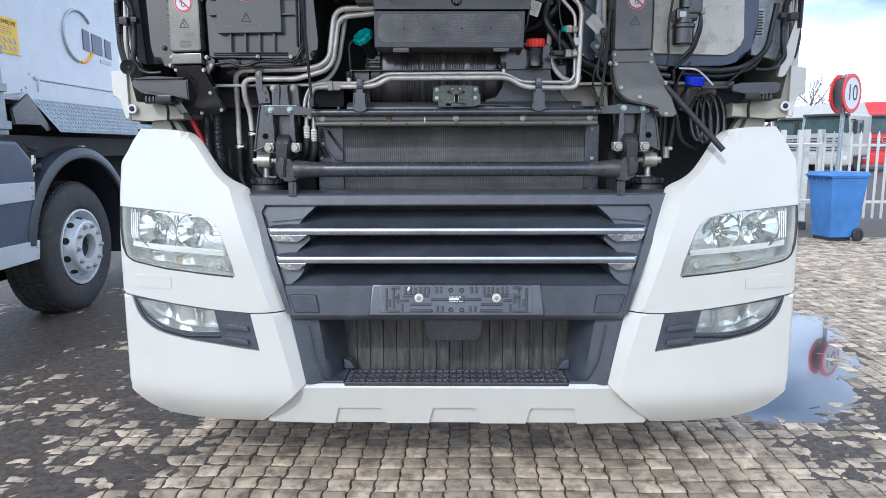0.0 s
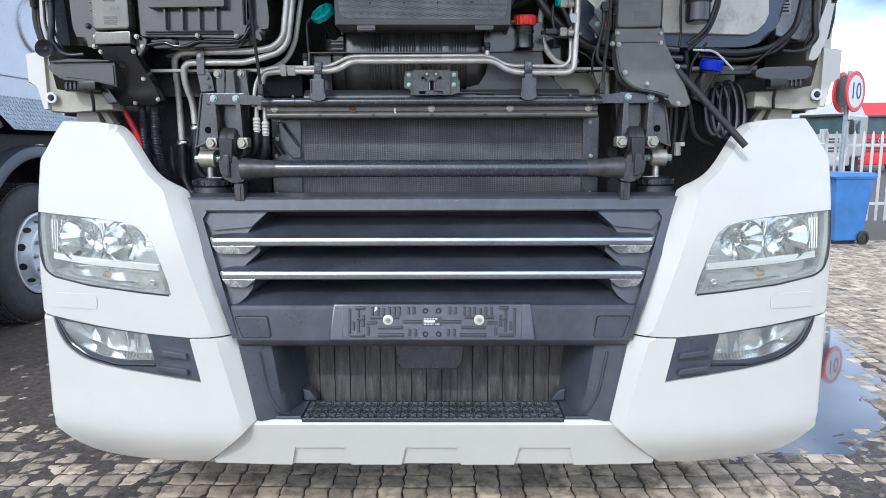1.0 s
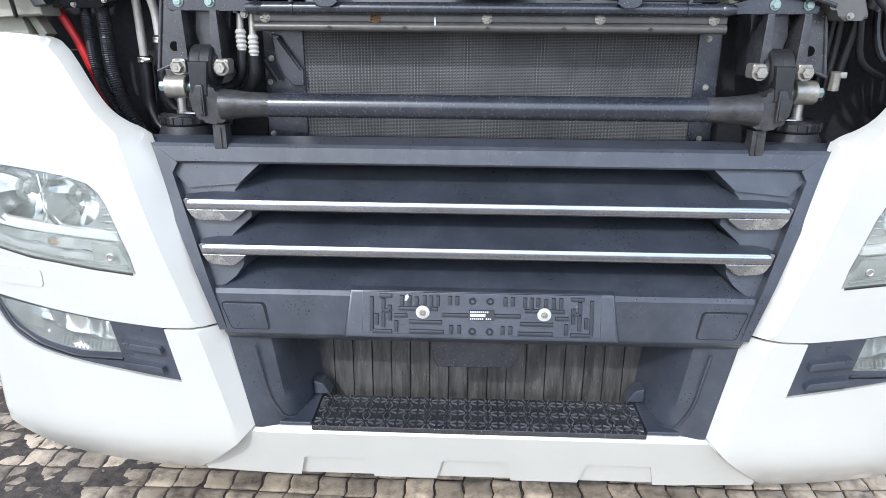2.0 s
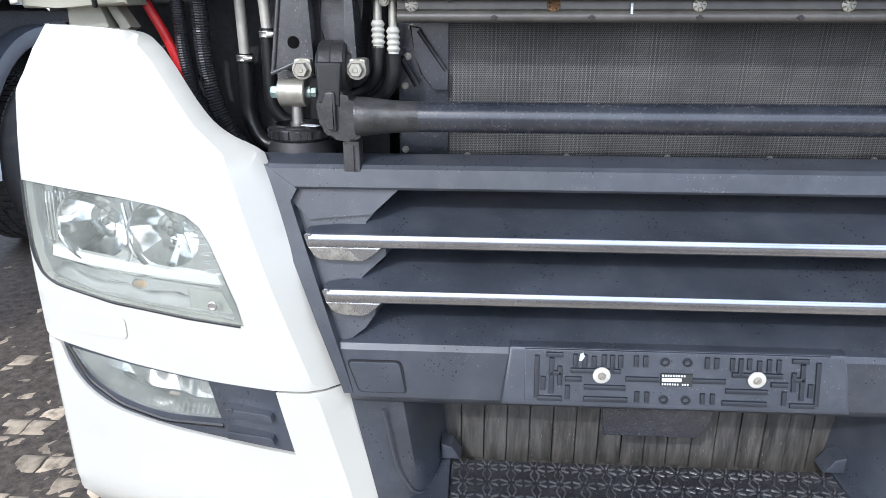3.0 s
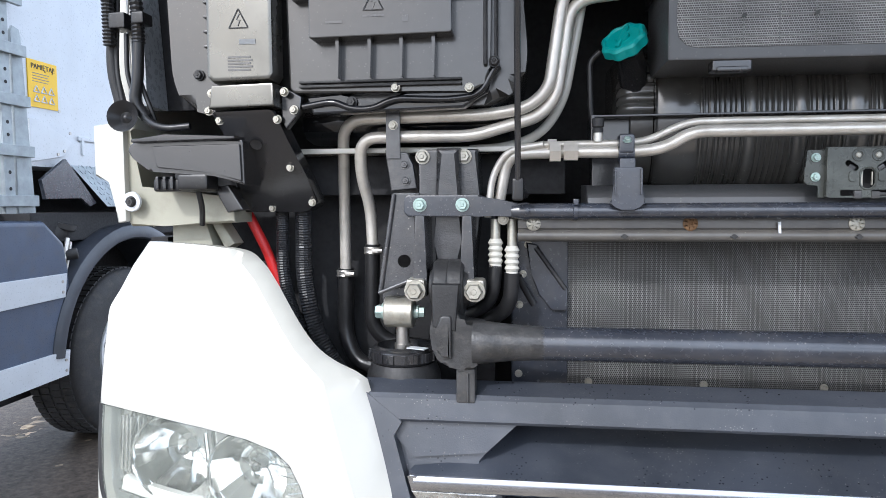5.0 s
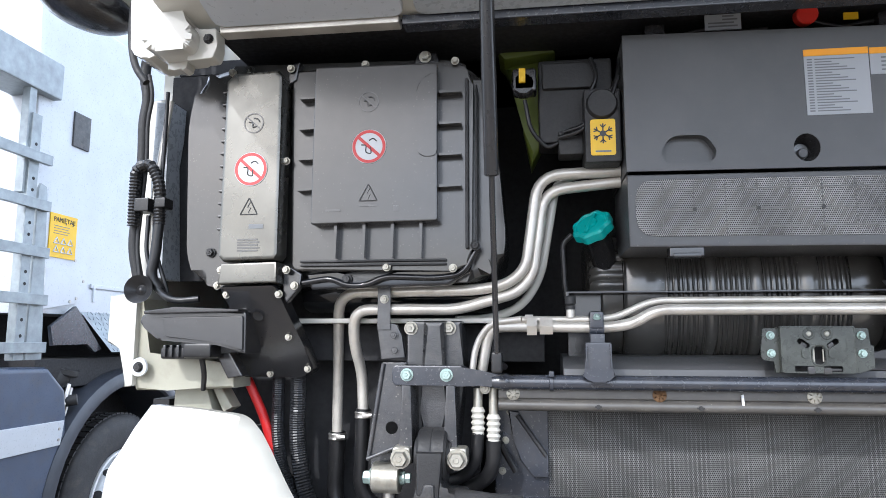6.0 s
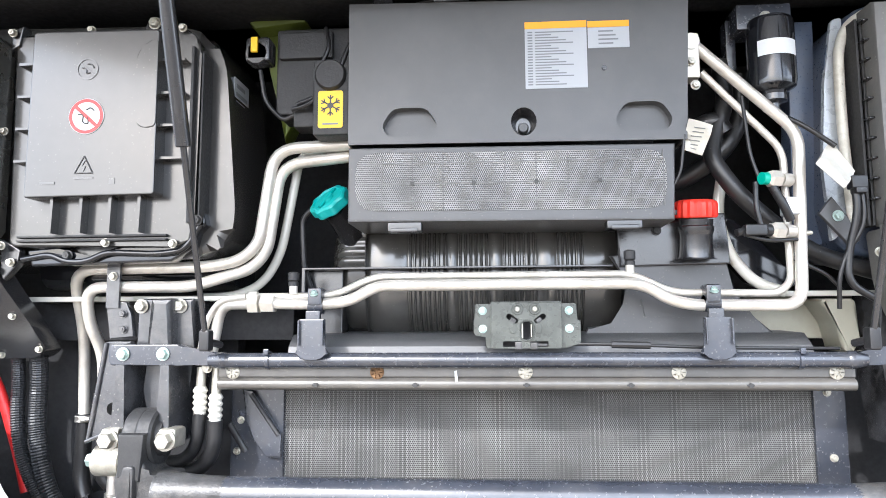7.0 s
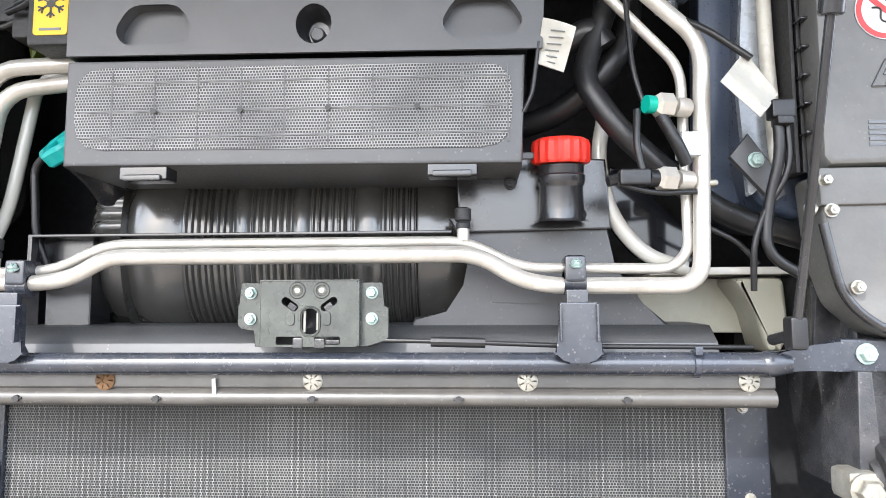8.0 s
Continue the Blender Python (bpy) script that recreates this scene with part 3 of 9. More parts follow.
def corner(s):
    top = [(1.176, 1.358), (1.10, 1.356), (1.025, 1.352), (0.988, 1.344), (0.958, 1.328), (0.930, 1.299), (0.903, 1.262), (0.872, 1.220), (0.845, 1.190), (0.812, 1.168), (0.780, 1.153),
           (0.762, 1.140), (0.745, 1.092), (0.622, 0.699), (0.748, 0.695), (0.885, 0.705), (1.045, 0.722), (1.215, 0.745), (1.27, 0.748), (1.70, 0.75), (1.70, 1.20), (1.40, 1.24), (1.27, 1.236),
           (1.252, 1.236), (1.232, 1.262), (1.205, 1.315)]
    top = soften(top[:12]) + top[12:23] + soften(top[23:])
    bm = B()
    sheet(bm, top, lambda u, v: corner_point(s, u, v), [LAMP], [[(crease(z), z) for z in (1.325, 1.299, 1.262, 1.22, 1.19, 1.17, 1.144, 1.0, 0.9, 0.8, 0.715)]] + [[(u, 0.76), (u, 1.225)] for u in (1.2505, 1.259, 1.267, 1.2752)], 0.028, 0.016, (-s * 0.5, 0.86, 0))
    upper = part("corner_panel", bm, WHITE, truck, "white painted upper corner panel", 30)
    low = [(0.619, 0.694), (0.556, 0.424), (0.600, 0.380), (0.735, 0.258), (0.90, 0.253), (1.02, 0.257), (1.10, 0.267), (1.16, 0.288), (1.208, 0.326), (1.25, 0.375), (1.70, 0.40), (1.70, 0.745), (1.27, 0.743), (1.216, 0.739),
           (1.203, 0.690), (1.171, 0.642), (1.112, 0.607), (0.995, 0.586), (0.850, 0.570), (0.717, 0.552), (0.7465, 0.691)]
    low = low[:4] + soften(low[4:10]) + low[10:13] + soften(low[13:20]) + low[20:]
    bm = B()
    sheet(bm, low, lambda u, v: corner_point(s, u, v), [], [[(crease(z), z) for z in (0.68, 0.6, 0.5, 0.42)]] + [[(u, 0.415), (u, 0.735)] for u in (1.228, 1.236, 1.244, 1.252, 1.260, 1.268, 1.2752)], 0.028, 0.016, (-s * 0.5, 0.86, 0))
    part("bumper_corner", bm, WHITE, truck, "white painted bumper corner", 30)
    # washer flap outline
    bm = B()
    sheet(bm, roundrect(1.045, 0.775, 1.205, 0.822, 0.012), lambda u, v: corner_point(s, u, v, 0.0025), step=0.02, thick=0.004)
    part("washer_flap", bm, WHITE, upper)
    # headlight
    bm = B()
    sheet(bm, shrink(LAMP, 0.95), lambda u, v: corner_point(s, u, v, -0.115), step=0.05, thick=0)
    ring_wall(bm, LAMP, lambda u, v: corner_point(s, u, v, -0.004), lambda u, v: corner_point(s, 1.01 + (u - 1.01) * 0.95, 0.955 + (v - 0.955) * 0.95, -0.115))
    head = part("headlight", bm, REFLECT, truck, "clear headlight with chrome reflectors, lens slightly hazed")
    BOWLS = ((1.098, 0.990, 0.073), (0.949, 0.982, 0.069))
    # chrome bezel round the two bowls
    bez = [(1.232, 1.062), (1.126, 1.058), (1.026, 1.052), (0.945, 1.046), (0.898, 1.030), (0.874, 1.008), (0.858, 0.978), (0.842, 0.938), (0.836, 0.908), (1.02, 0.910), (1.19, 0.921), (1.232, 0.935)]
    bm = B()
    sheet(bm, bez, lambda u, v: corner_point(s, u, v, -0.026 - 0.10 * max(0.0, u - 1.16)), [[(cx + r * math.cos(radians(t)), cz + r * 0.83 * math.sin(radians(t))) for t in range(0, 360, 12)] for cx, cz, r in BOWLS], step=0.03, thick=0)
    part("bezel", bm, MIRRORM, head, "chrome bezel round the bowls")
    for n_bowl, (cx, cz, r) in enumerate(BOWLS):
        o = corner_point(s, cx, cz, -0.026)
        f = 0.0195
        # deep bowl pressed into flat sectors
        bm = B()
        lathe(bm, o + Vector((0, r * r / (4 * f), 0)), (0, -1, 0), [(max(0.011, r * q), (r * q) ** 2 / (4 * f)) for q in (0.16, 0.34, 0.52, 0.70, 0.86, 1.0)], 22)
        for v in bm.verts:
            q = v.co - o
            v.co.y -= 0.0022 * math.cos(7 * math.atan2(q.z, q.x) + 2 * n_bowl) * min(1, math.hypot(q.x, q.z) / r)
        part("reflector", bm, MIRRORM, head, angle=9)
        bm = B()
        lathe(bm, o, (0, -1, 0), [(r * 0.985, -0.004), (r * 1.0, 0.003), (r * 1.03, 0.005), (r * 1.06, 0.002), (r * 1.065, -0.004)], 44)
        part("bowl_rim", bm, MIRRORM, head)
        bm = B()
        lathe(bm, o + Vector((0, r * r / (4 * f), 0)), (0, -1, 0), [(0.0115, 0.0), (0.0115, 0.006), (0.007, 0.007), (0.007, 0.030), (0.0045, 0.034), (0, 0.035)], 18)
        bulb = part("bulb", bm, BULB, head, "clear halogen bulb")
        bm = B()
        lathe(bm, o + Vector((0, r * r / (4 * f), 0)), (0, -1, 0), [(0.0045, 0.036), (0.0080, 0.034), (0.0086, 0.027), (0.0078, 0.027)], 18)
        part("bulb_cap", bm, GREYCAST, bulb)
    bm = B()
    tube(bm, [corner_point(s, 1.020 + du, v, -0.016) for du, v in ((0.008, 1.044), (0.002, 1.01), (-0.004, 0.97), (0.0, 0.945), (0.008, 0.934))], 0.0042, 8, 0.02, 3)
    part("divider", bm, MIRRORM, head, "curved chrome divider")
    # small chrome steps beside the outer bowl
    for k in range(4):
        bm = B()
        tube(bm, [corner_point(s, 1.182 + 0.010 * k, v, -0.020 - 0.002 * k) for v in (1.050, 1.00, 0.955)], 0.0034, 6, 0)
        part("bezel_rib", bm, MIRRORM, head)
    bm = B()
    sheet(bm, [(1.205, 0.945), (1.16, 0.940), (1.02, 0.930), (0.845, 0.917), (0.839, 0.898), (1.02, 0.909), (1.16, 0.917), (1.205, 0.925)], lambda u, v: corner_point(s, u, v, -0.016 - 0.25 * abs(v - 0.922)), step=0.012, thick=0.012)
    part("light_bar", bm, MILK, head, "daytime light bar, coloured white for the glare on it")
    bm = B()
    tube(bm, [corner_point(s, u, v, -0.010) for u, v in ((1.205, 0.927), (1.10, 0.914), (1.0, 0.907), (0.90, 0.9015), (0.840, 0.8985))], 0.0022, 6, 0.02, 3)
    part("bar_edge", bm, MIRRORM, head)
    # lower chamber with its indicator and a frosted window
    bm = B()
    sheet(bm, [(1.20, 0.915), (1.02, 0.905), (0.835, 0.896), (0.808, 0.842), (0.98, 0.852), (1.12, 0.866), (1.19, 0.880)], lambda u, v: corner_point(s, u, v, -0.050 - 0.4 * (0.9 - v) + 0.006 * math.cos(55 * u)), step=0.02, thick=0)
    part("lower_reflector", bm, MIRRORM, head, angle=12)
    o = corner_point(s, 1.022, 0.880, -0.030)
    bm = B()
    lathe(bm, o + Vector((0, 0.016, 0)), (0, -1, 0), [(0.002, 0), (0.006, 0.002), (0.009, 0.005), (0.011, 0.010)], 26)
    for v in bm.verts:
        v.co.x = o.x + (v.co.x - o.x) * 1.35
    part("indicator_bowl", bm, MIRRORM, head)
    bm = B()
    lathe(bm, o + Vector((0, 0.014, 0)), (0, -1, 0), [(0.0055, 0), (0.006, 0.009), (0.004, 0.012), (0, 0.013)], 16)
    part("indicator_bulb", bm, ORANGE, head, "orange indicator bulb")
    bm = B()
    sheet(bm, [(0.905, 0.892), (0.839, 0.888), (0.820, 0.845), (0.905, 0.851)], lambda u, v: corner_point(s, u, v, -0.014), step=0.02, thick=0.002)
    part("frosted_window", bm, FROST, head, "frosted window of the indicator")
    for k in range(6):
        bm = B()
        tube(bm, [corner_point(s, 0.868 - 0.0045 * k, 1.006 - 0.016 * k, -0.010), corner_point(s, 0.892 - 0.004 * k, 1.004 - 0.016 * k, -0.022)], 0.0014, 6, 0)
        part("bezel_rib", bm, MIRRORM, head)
    bm = B()
    lathe(bm, corner_point(s, 0.853, 0.866, 0.001), (0, -1, 0), [(0.009, 0), (0.009, 0.002), (0.007, 0.003), (0.005, 0.0015), (0, 0.0015)], 18)
    part("lens_stud", bm, STEEL, head)
    bm = B()
    tube(bm, [corner_point(s, u, v, -0.006) for u, v in ((1.20, 0.886), (1.12, 0.869), (0.98, 0.8535), (0.815, 0.8395))], 0.0036, 6, 0.02, 3)
    part("lens_flange", bm, FROST, head)
    bm = B()
    sheet(bm, shrink(LAMP, 0.992), lambda u, v: corner_point(s, u, v, 0.0015), step=0.03, thick=0)
    lens = part("lens", bm, LENS, head)
    lens.visible_shadow = False
    bm = B()
    tube(bm, [corner_point(s, u + 0.006, v, 0.0) for u, v in [LAMP[0], LAMP[15], LAMP[14], LAMP[13], LAMP[12], (1.06, 0.8505), (0.90, 0.8355), (0.797, 0.8270)]], 0.0032, 8, 0.015, 3)
    part("seal", bm, RUBBER, head, "black rubber seal along the lens")
    bm = B()
    tube(bm, [corner_point(s, u + 0.004, v, -0.002) for u, v in (LAMP[0], LAMP[15], LAMP[14], LAMP[13])], 0.0045, 8, 0.015, 3)
    part("outer_seal", bm, RUBBER, head)
    bm = B()
    tube(bm, [corner_point(s, u, v, -0.002) for u, v in LAMP[:10]], 0.0013, 6, 0.01, 3)
    part("lens_gap", bm, GREYCAST, head)
    # fog lamp in its black surround
    bm = B()
    hole = [(1.194, 0.732), (1.045, 0.716), (0.884, 0.700), (0.866, 0.620), (0.99, 0.614), (1.09, 0.634), (1.155, 0.672)]
    hole = hole[:3] + soften(hole[3:] + hole[:1])[:-1]
    sheet(bm, FOG, lambda u, v: corner_point(s, u, v, -0.004), [hole], step=0.03, thick=0.02)
    fog = part("fog_lamp", bm, BLACK, truck, "fog lamp set in a black plastic surround")
    bm = B()
    for z in (0.652, 0.601):
        p = [(0.846, z + 0.008), (0.766, z - 0.003), (0.757, z - 0.007), (0.753, z - 0.020), (0.757, z - 0.023), (0.846, z - 0.010)]
        prism(bm, [(s * x, zz) for x, zz in p], 0.014, 0.055, 0.003)
    louvre = part("louvre", bm, BLACK, fog)
    bm = B()
    box(bm, (min(s * 0.790, s * 0.812), 0.0152, 0.596), (max(s * 0.790, s * 0.812), 0.018, 0.601), 0.001)
    part("clip_slot", bm, GROOVE, louvre)
    bm = B()
    lathe(bm, (s * 0.834, 0.0165, 0.655), (0, -1, 0), [(0.006, 0), (0.006, 0.002), (0.004, 0.003), (0, 0.001)], 14)
    part("clip_hole", bm, GROOVE, louvre)
    bm = B()
    sheet(bm, shrink(hole, 0.93), lambda u, v: corner_point(s, u, v, -0.075 + 2.6 * (v - 0.665) ** 2 + 0.9 * (u - 1.0) ** 2 + 0.004 * math.cos(60 * u)), step=0.016, thick=0)
    ring_wall(bm, hole, lambda u, v: corner_point(s, u, v, -0.012), lambda u, v: corner_point(s, 1.03 + (u - 1.03) * 0.93, 0.67 + (v - 0.67) * 0.93, -0.060))
    part("fog_reflector", bm, MIRRORM, fog, angle=14)
    bm = B()
    for k in range(14):
        x = 0.885 + k * 0.011
        box(bm, (-0.0018, -0.002, -0.014), (0.0018, 0.002, 0.014), 0.001, Matrix.Translation(corner_point(s, x, 0.626 + 0.0006 * k, -0.012)) @ Matrix.Rotation(radians(-18 * s), 4, "Y"))
    for k in range(16):
        x = 1.08 + k * 0.0065
        box(bm, (-0.0014, -0.002, -0.032), (0.0014, 0.002, 0.032), 0.001, Matrix.Translation(corner_point(s, x, 0.688 + 0.0012 * k, -0.012)))
    tagged(part("lens_ribs", bm, FOGLENS, fog), kind="stuff")
    bm = B()
    sheet(bm, hole, lambda u, v: corner_point(s, u, v, -0.004), step=0.03, thick=0)
    part("fog_lens", bm, FOGLENS, fog).visible_shadow = False
    bm = B()
    tube(bm, [corner_point(s, u, v, -0.006) for u, v in ((1.20, 0.735), (1.160, 0.660), (1.09, 0.618), (0.99, 0.598), (0.862, 0.603))], 0.006, 8, 0.02, 3)
    part("fog_trim", bm, GLOSS, fog)


corner(-1)
corner(1)


# ---- grille ----
def yg(z):
    return 0.03 + 0.19 * (z - 0.75)


def bar(bm, profile, x0, x1, cut=0.0):
    """A profile in y, z drawn out along x; cut: how much shorter it is per metre of height."""
    zs = max(p[1] for p in profile)
    a = [bm.verts.new((x0 + cut * (zs - z) if cut else x0, y, z)) for y, z in profile]
    b = [bm.verts.new((x1 - cut * (zs - z) if cut else x1, y, z)) for y, z in profile]
    n = len(a)
    for i in range(n):
        bm.faces.new((a[i], a[(i + 1) % n], b[(i + 1) % n], b[i]))
    bm.faces.new(a[::-1])
    bm.faces.new(b)


bm = B()
bar(bm, [(0.20, 1.112), (0.158, 1.112), (0.156, 1.130), (0.150, 1.132), (0.110, 1.1225), (0.102, 1.121), (0.096, 1.114), (0.090, 1.082), (0.094, 1.077), (0.15, 1.085), (0.20, 1.10)], -0.777, 0.772, 0.9)
grille = part("grille", bm, BLACK, truck, "dark grey plastic grille with chrome-edged slats", 25)
# sheet behind the slats, coloured as the shade of the recess
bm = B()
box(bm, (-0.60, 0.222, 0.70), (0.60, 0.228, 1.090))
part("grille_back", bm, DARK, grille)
for s in (-1, 1):
    bm = B()
    q = [(0.772, 1.136), (0.645, 0.787), (0.616, 0.690), (0.598, 0.690), (0.622, 0.787), (0.706, 1.056), (0.694, 1.078)]
    sheet(bm, q, lambda u, v: (s * u, yg(v) - 0.004 + 0.2 * max(0.0, 0.80 - v), v), step=0.04, thick=0.05)
    part("bezel", bm, BLACK, grille)
    bm = B()
    inner = [(0.634, 0.789), (0.600, 0.796), (0.574, 0.816), (0.556, 0.842), (0.552, 0.866), (0.580, 0.895), (0.580, 0.912), (0.535, 0.953), (0.535, 0.975), (0.572, 1.000), (0.572, 1.014), (0.508, 1.085)]
    q = [(0.712, 1.085), (0.722, 1.055), (0.640, 0.787)] + inner
    sheet(bm, q, lambda u, v: (s * u, yg(v) + 0.022, v), step=0.05, thick=0.004)
    a = [bm.verts.new((s * x, yg(z) + 0.022, z)) for x, z in inner]
    b = [bm.verts.new((s * (x - 0.045), 0.222, z + 0.03)) for x, z in inner]
    for i in range(len(inner) - 1):
        bm.faces.new((a[i], a[i + 1], b[i + 1], b[i]))
    part("side_infill", bm, BLACK, grille)
    # raised steps on the infill between the slats
    for p in ([(0.695, 1.074), (0.510, 1.076), (0.560, 1.030), (0.676, 1.020), (0.708, 1.052)],):
        bm = B()
        sheet(bm, p, lambda u, v: (s * u, yg(v) + 0.012, v), step=0.05, thick=0.012)
        part("infill_step", bm, BLACK, grille)
for dz, dy, xe in ((0.0, 0.0, 0.683), (-0.101, -0.019, 0.651)):
    bm = B()
    bar(bm, [(y + dy, z + dz) for y, z in ((0.0715, 0.9985), (0.085, 1.003), (0.215, 1.052), (0.215, 1.040), (0.10, 0.972), (0.074, 0.972))], -0.545, 0.545)
    for s in (-1, 1):
        # the tapering end of the slat's top
        rim = [(0.545, 0.0725), (xe - 0.010, 0.0725), (xe - 0.002, 0.080), (xe - 0.008, 0.092), (0.585, 0.108), (0.545, 0.152)]
        top = [bm.verts.new((s * x, y + dy, 0.9990 + (y - 0.0715) * 0.36 + dz)) for x, y in rim]
        low = [bm.verts.new((v.co.x, v.co.y, 0.985 + dz)) for v in top]
        bm.faces.new(top)
        for i in range(len(rim)):
            j = (i + 1) % len(rim)
            bm.faces.new((top[i], top[j], low[j], low[i]))
    slat = part("slat", bm, BLACK, grille)
    bm = B()
    bar(bm, [(y + dy, z + dz) for y, z in ((0.0780, 0.9985), (0.0715, 0.9978), (0.0690, 0.9950), (0.0668, 0.9860), (0.0690, 0.9755), (0.0715, 0.9735), (0.080, 0.9735), (0.082, 0.996))], -xe + 0.010, xe - 0.010)
    for s in (-1, 1):
        p = [(xe, 0.9975), (xe - 0.006, 1.0), (xe - 0.016, 0.999), (xe - 0.016, 0.972), (xe - 0.0075, 0.972)]
        prism(bm, [(s * x, z + dz) for x, z in p], 0.0690 + dy, 0.098 + dy, 0.002)
    part("chrome_strip", bm, CHROME, slat, "chrome strip with water spots")
    for s in (-1, 1):
        bm = B()
        prism(bm, [(s * x, z + dz) for x, z in ((xe - 0.0075, 0.9742), (0.541, 0.9742), (0.547, 0.9680), (0.563, 0.9540), (0.570, 0.9500), (0.578, 0.9480), (xe - 0.034, 0.9500), (xe - 0.024, 0.9530), (xe - 0.017, 0.9590))], 0.0680 + dy, 0.10 + dy, 0.0015)
        cap = part("strip_end", bm, DULLCHROME, slat, "water-stained chrome end cap")
        bm = B()
        prism(bm, [(s * x, z + dz) for x, z in ((0.602, 0.9730), (0.543, 0.9730), (0.566, 0.9535), (0.580, 0.9500))], 0.0668 + dy, 0.0685 + dy, 0.0006)
        part("cap_facet", bm, CHROME, cap)

# ---- the beam with its number plate holder ----
bm = B()
bar(bm, [(0.045, 0.672), (0.038, 0.684), (0.044, 0.780), (0.052, 0.790), (0.10, 0.812), (0.215, 0.850), (0.215, 0.66), (0.06, 0.66)], -0.640, 0.640, 0.22)
beam = part("bumper_beam", bm, BLACK, truck, "dark plastic beam holding an empty number plate pad", 25)
lean = Matrix.Identity(4)
lean[1][2] = 0.22
lean[1][3] = -0.22 * 0.70


def flat(bm, x0, z0, x1, z1, y0, y1, bevel=0.0015):
    prism(bm, [(x0, z0), (x1, z0), (x1, z1), (x0, z1)], y0, y1, bevel, lean)


bm = B()
prism(bm, [(-0.318, 0.686), (0.318, 0.686), (0.303, 0.797), (-0.303, 0.797)], 0.021, 0.08, 0.008, lean)
part("plate_boss", bm, BLACK, beam)
bm = B()
flat(bm, -0.274, 0.698, 0.274, 0.794, 0.0190, 0.03, 0.002)
pad = part("plate_pad", bm, BLACK, beam, "moulded number plate pad with a maze of ridges")
# bars stand proud; their dark colour paints the shade of recessed channels
bm = B()
for s in (-1, 1):
    for x, z0, z1 in ((0.055, 0.768, 0.788), (0.072, 0.768, 0.788), (0.10, 0.765, 0.788), (0.115, 0.757, 0.788), (0.13, 0.768, 0.788), (0.148, 0.765, 0.785), (0.165, 0.765, 0.788), (0.21, 0.73, 0.765),
                      (0.225, 0.715, 0.78), (0.24, 0.72, 0.745), (0.252, 0.705, 0.784), (0.195, 0.705, 0.73), (0.182, 0.765, 0.788), (0.05, 0.703, 0.722), (0.068, 0.703, 0.722)):
        flat(bm, s * x - 0.0042, z0, s * x + 0.0042, z1, 0.0140, 0.02, 0.0018)
    for x0, x1, z in ((0.09, 0.165, 0.728), (0.085, 0.165, 0.706), (0.10, 0.19, 0.758), (0.205, 0.25, 0.705), (0.205, 0.235, 0.786), (0.17, 0.20, 0.742), (0.205, 0.23, 0.752), (0.03, 0.09, 0.745)):
        flat(bm, min(s * x0, s * x1), z - 0.0042, max(s * x0, s * x1), z + 0.0042, 0.0140, 0.02, 0.0018)
    for x, z in ((0.020, 0.778), (0.020, 0.709)):
        lathe(bm, lean @ Vector((s * x, 0.0165, z)), (0, -1, 0), [(0.005, 0), (0.005, 0.002), (0.0085, 0.002), (0.0085, 0)], 14)
tagged(part("ridge_pattern", bm, GROOVE, pad), kind="stuff")
for s in (-1, 1):
    bm = B()
    o = lean @ Vector((s * 0.139 + 0.005, 0.0165, 0.751))
    lathe(bm, o, (0, -1, 0), [(0, 0), (0.016, 0), (0.016, 0.003), (0.011, 0.0045), (0.0, 0.0045)], 24)
    washer = part("washer", bm, TAG, pad, "pale plastic washer with a screw")
    bm = B()
    hexbolt(bm, o + Vector((0, -0.004, 0)), (0, -1, 0), 0.006, 0.004)
    part("screw", bm, ZINC, washer)
bm = B()
flat(bm, -0.027, 0.735, 0.030, 0.757, 0.0145, 0.02, 0)
sticker = part("sticker", bm, LABELK, pad, "small black and white sticker, unreadable")
bm = B()
for k in range(9):
    flat(bm, -0.025 + 0.0048 * k, 0.7525, -0.0218 + 0.0048 * k, 0.7560, 0.0138, 0.018, 0)
flat(bm, -0.025, 0.7435, 0.010, 0.7500, 0.0138, 0.018, 0)
for k in range(11):
    if k != 7:
        flat(bm, -0.025 + 0.0045 * k, 0.7370, -0.0222 + 0.0045 * k, 0.7402, 0.0138, 0.018, 0)
part("print_bars", bm, LABELW, sticker)
bm = B()
prism(bm, [(-0.176, 0.777), (-0.171, 0.777), (-0.166, 0.785), (-0.168, 0.791), (-0.174, 0.788)], 0.0132, 0.018, 0.0, lean)
part("chip", bm, LABELW, pad, "pale scraped mark")
for s in (-1, 1):
    q = [(0.497, 0.694), (0.585, 0.694), (0.605, 0.758), (0.508, 0.758)]
    bm = B()
    prism(bm, [(s * x, z) for x, z in roundpoly(shrink(q, 1.07), 0.01)], 0.0385, 0.05, 0)
    part("cover_gap", bm, DARK, beam)
    bm = B()
    prism(bm, [(s * x, z) for x, z in roundpoly(q, 0.009)], 0.0355, 0.05, 0.002)
    part("tow_cover", bm, BLACK, beam, "square towing eye cover")

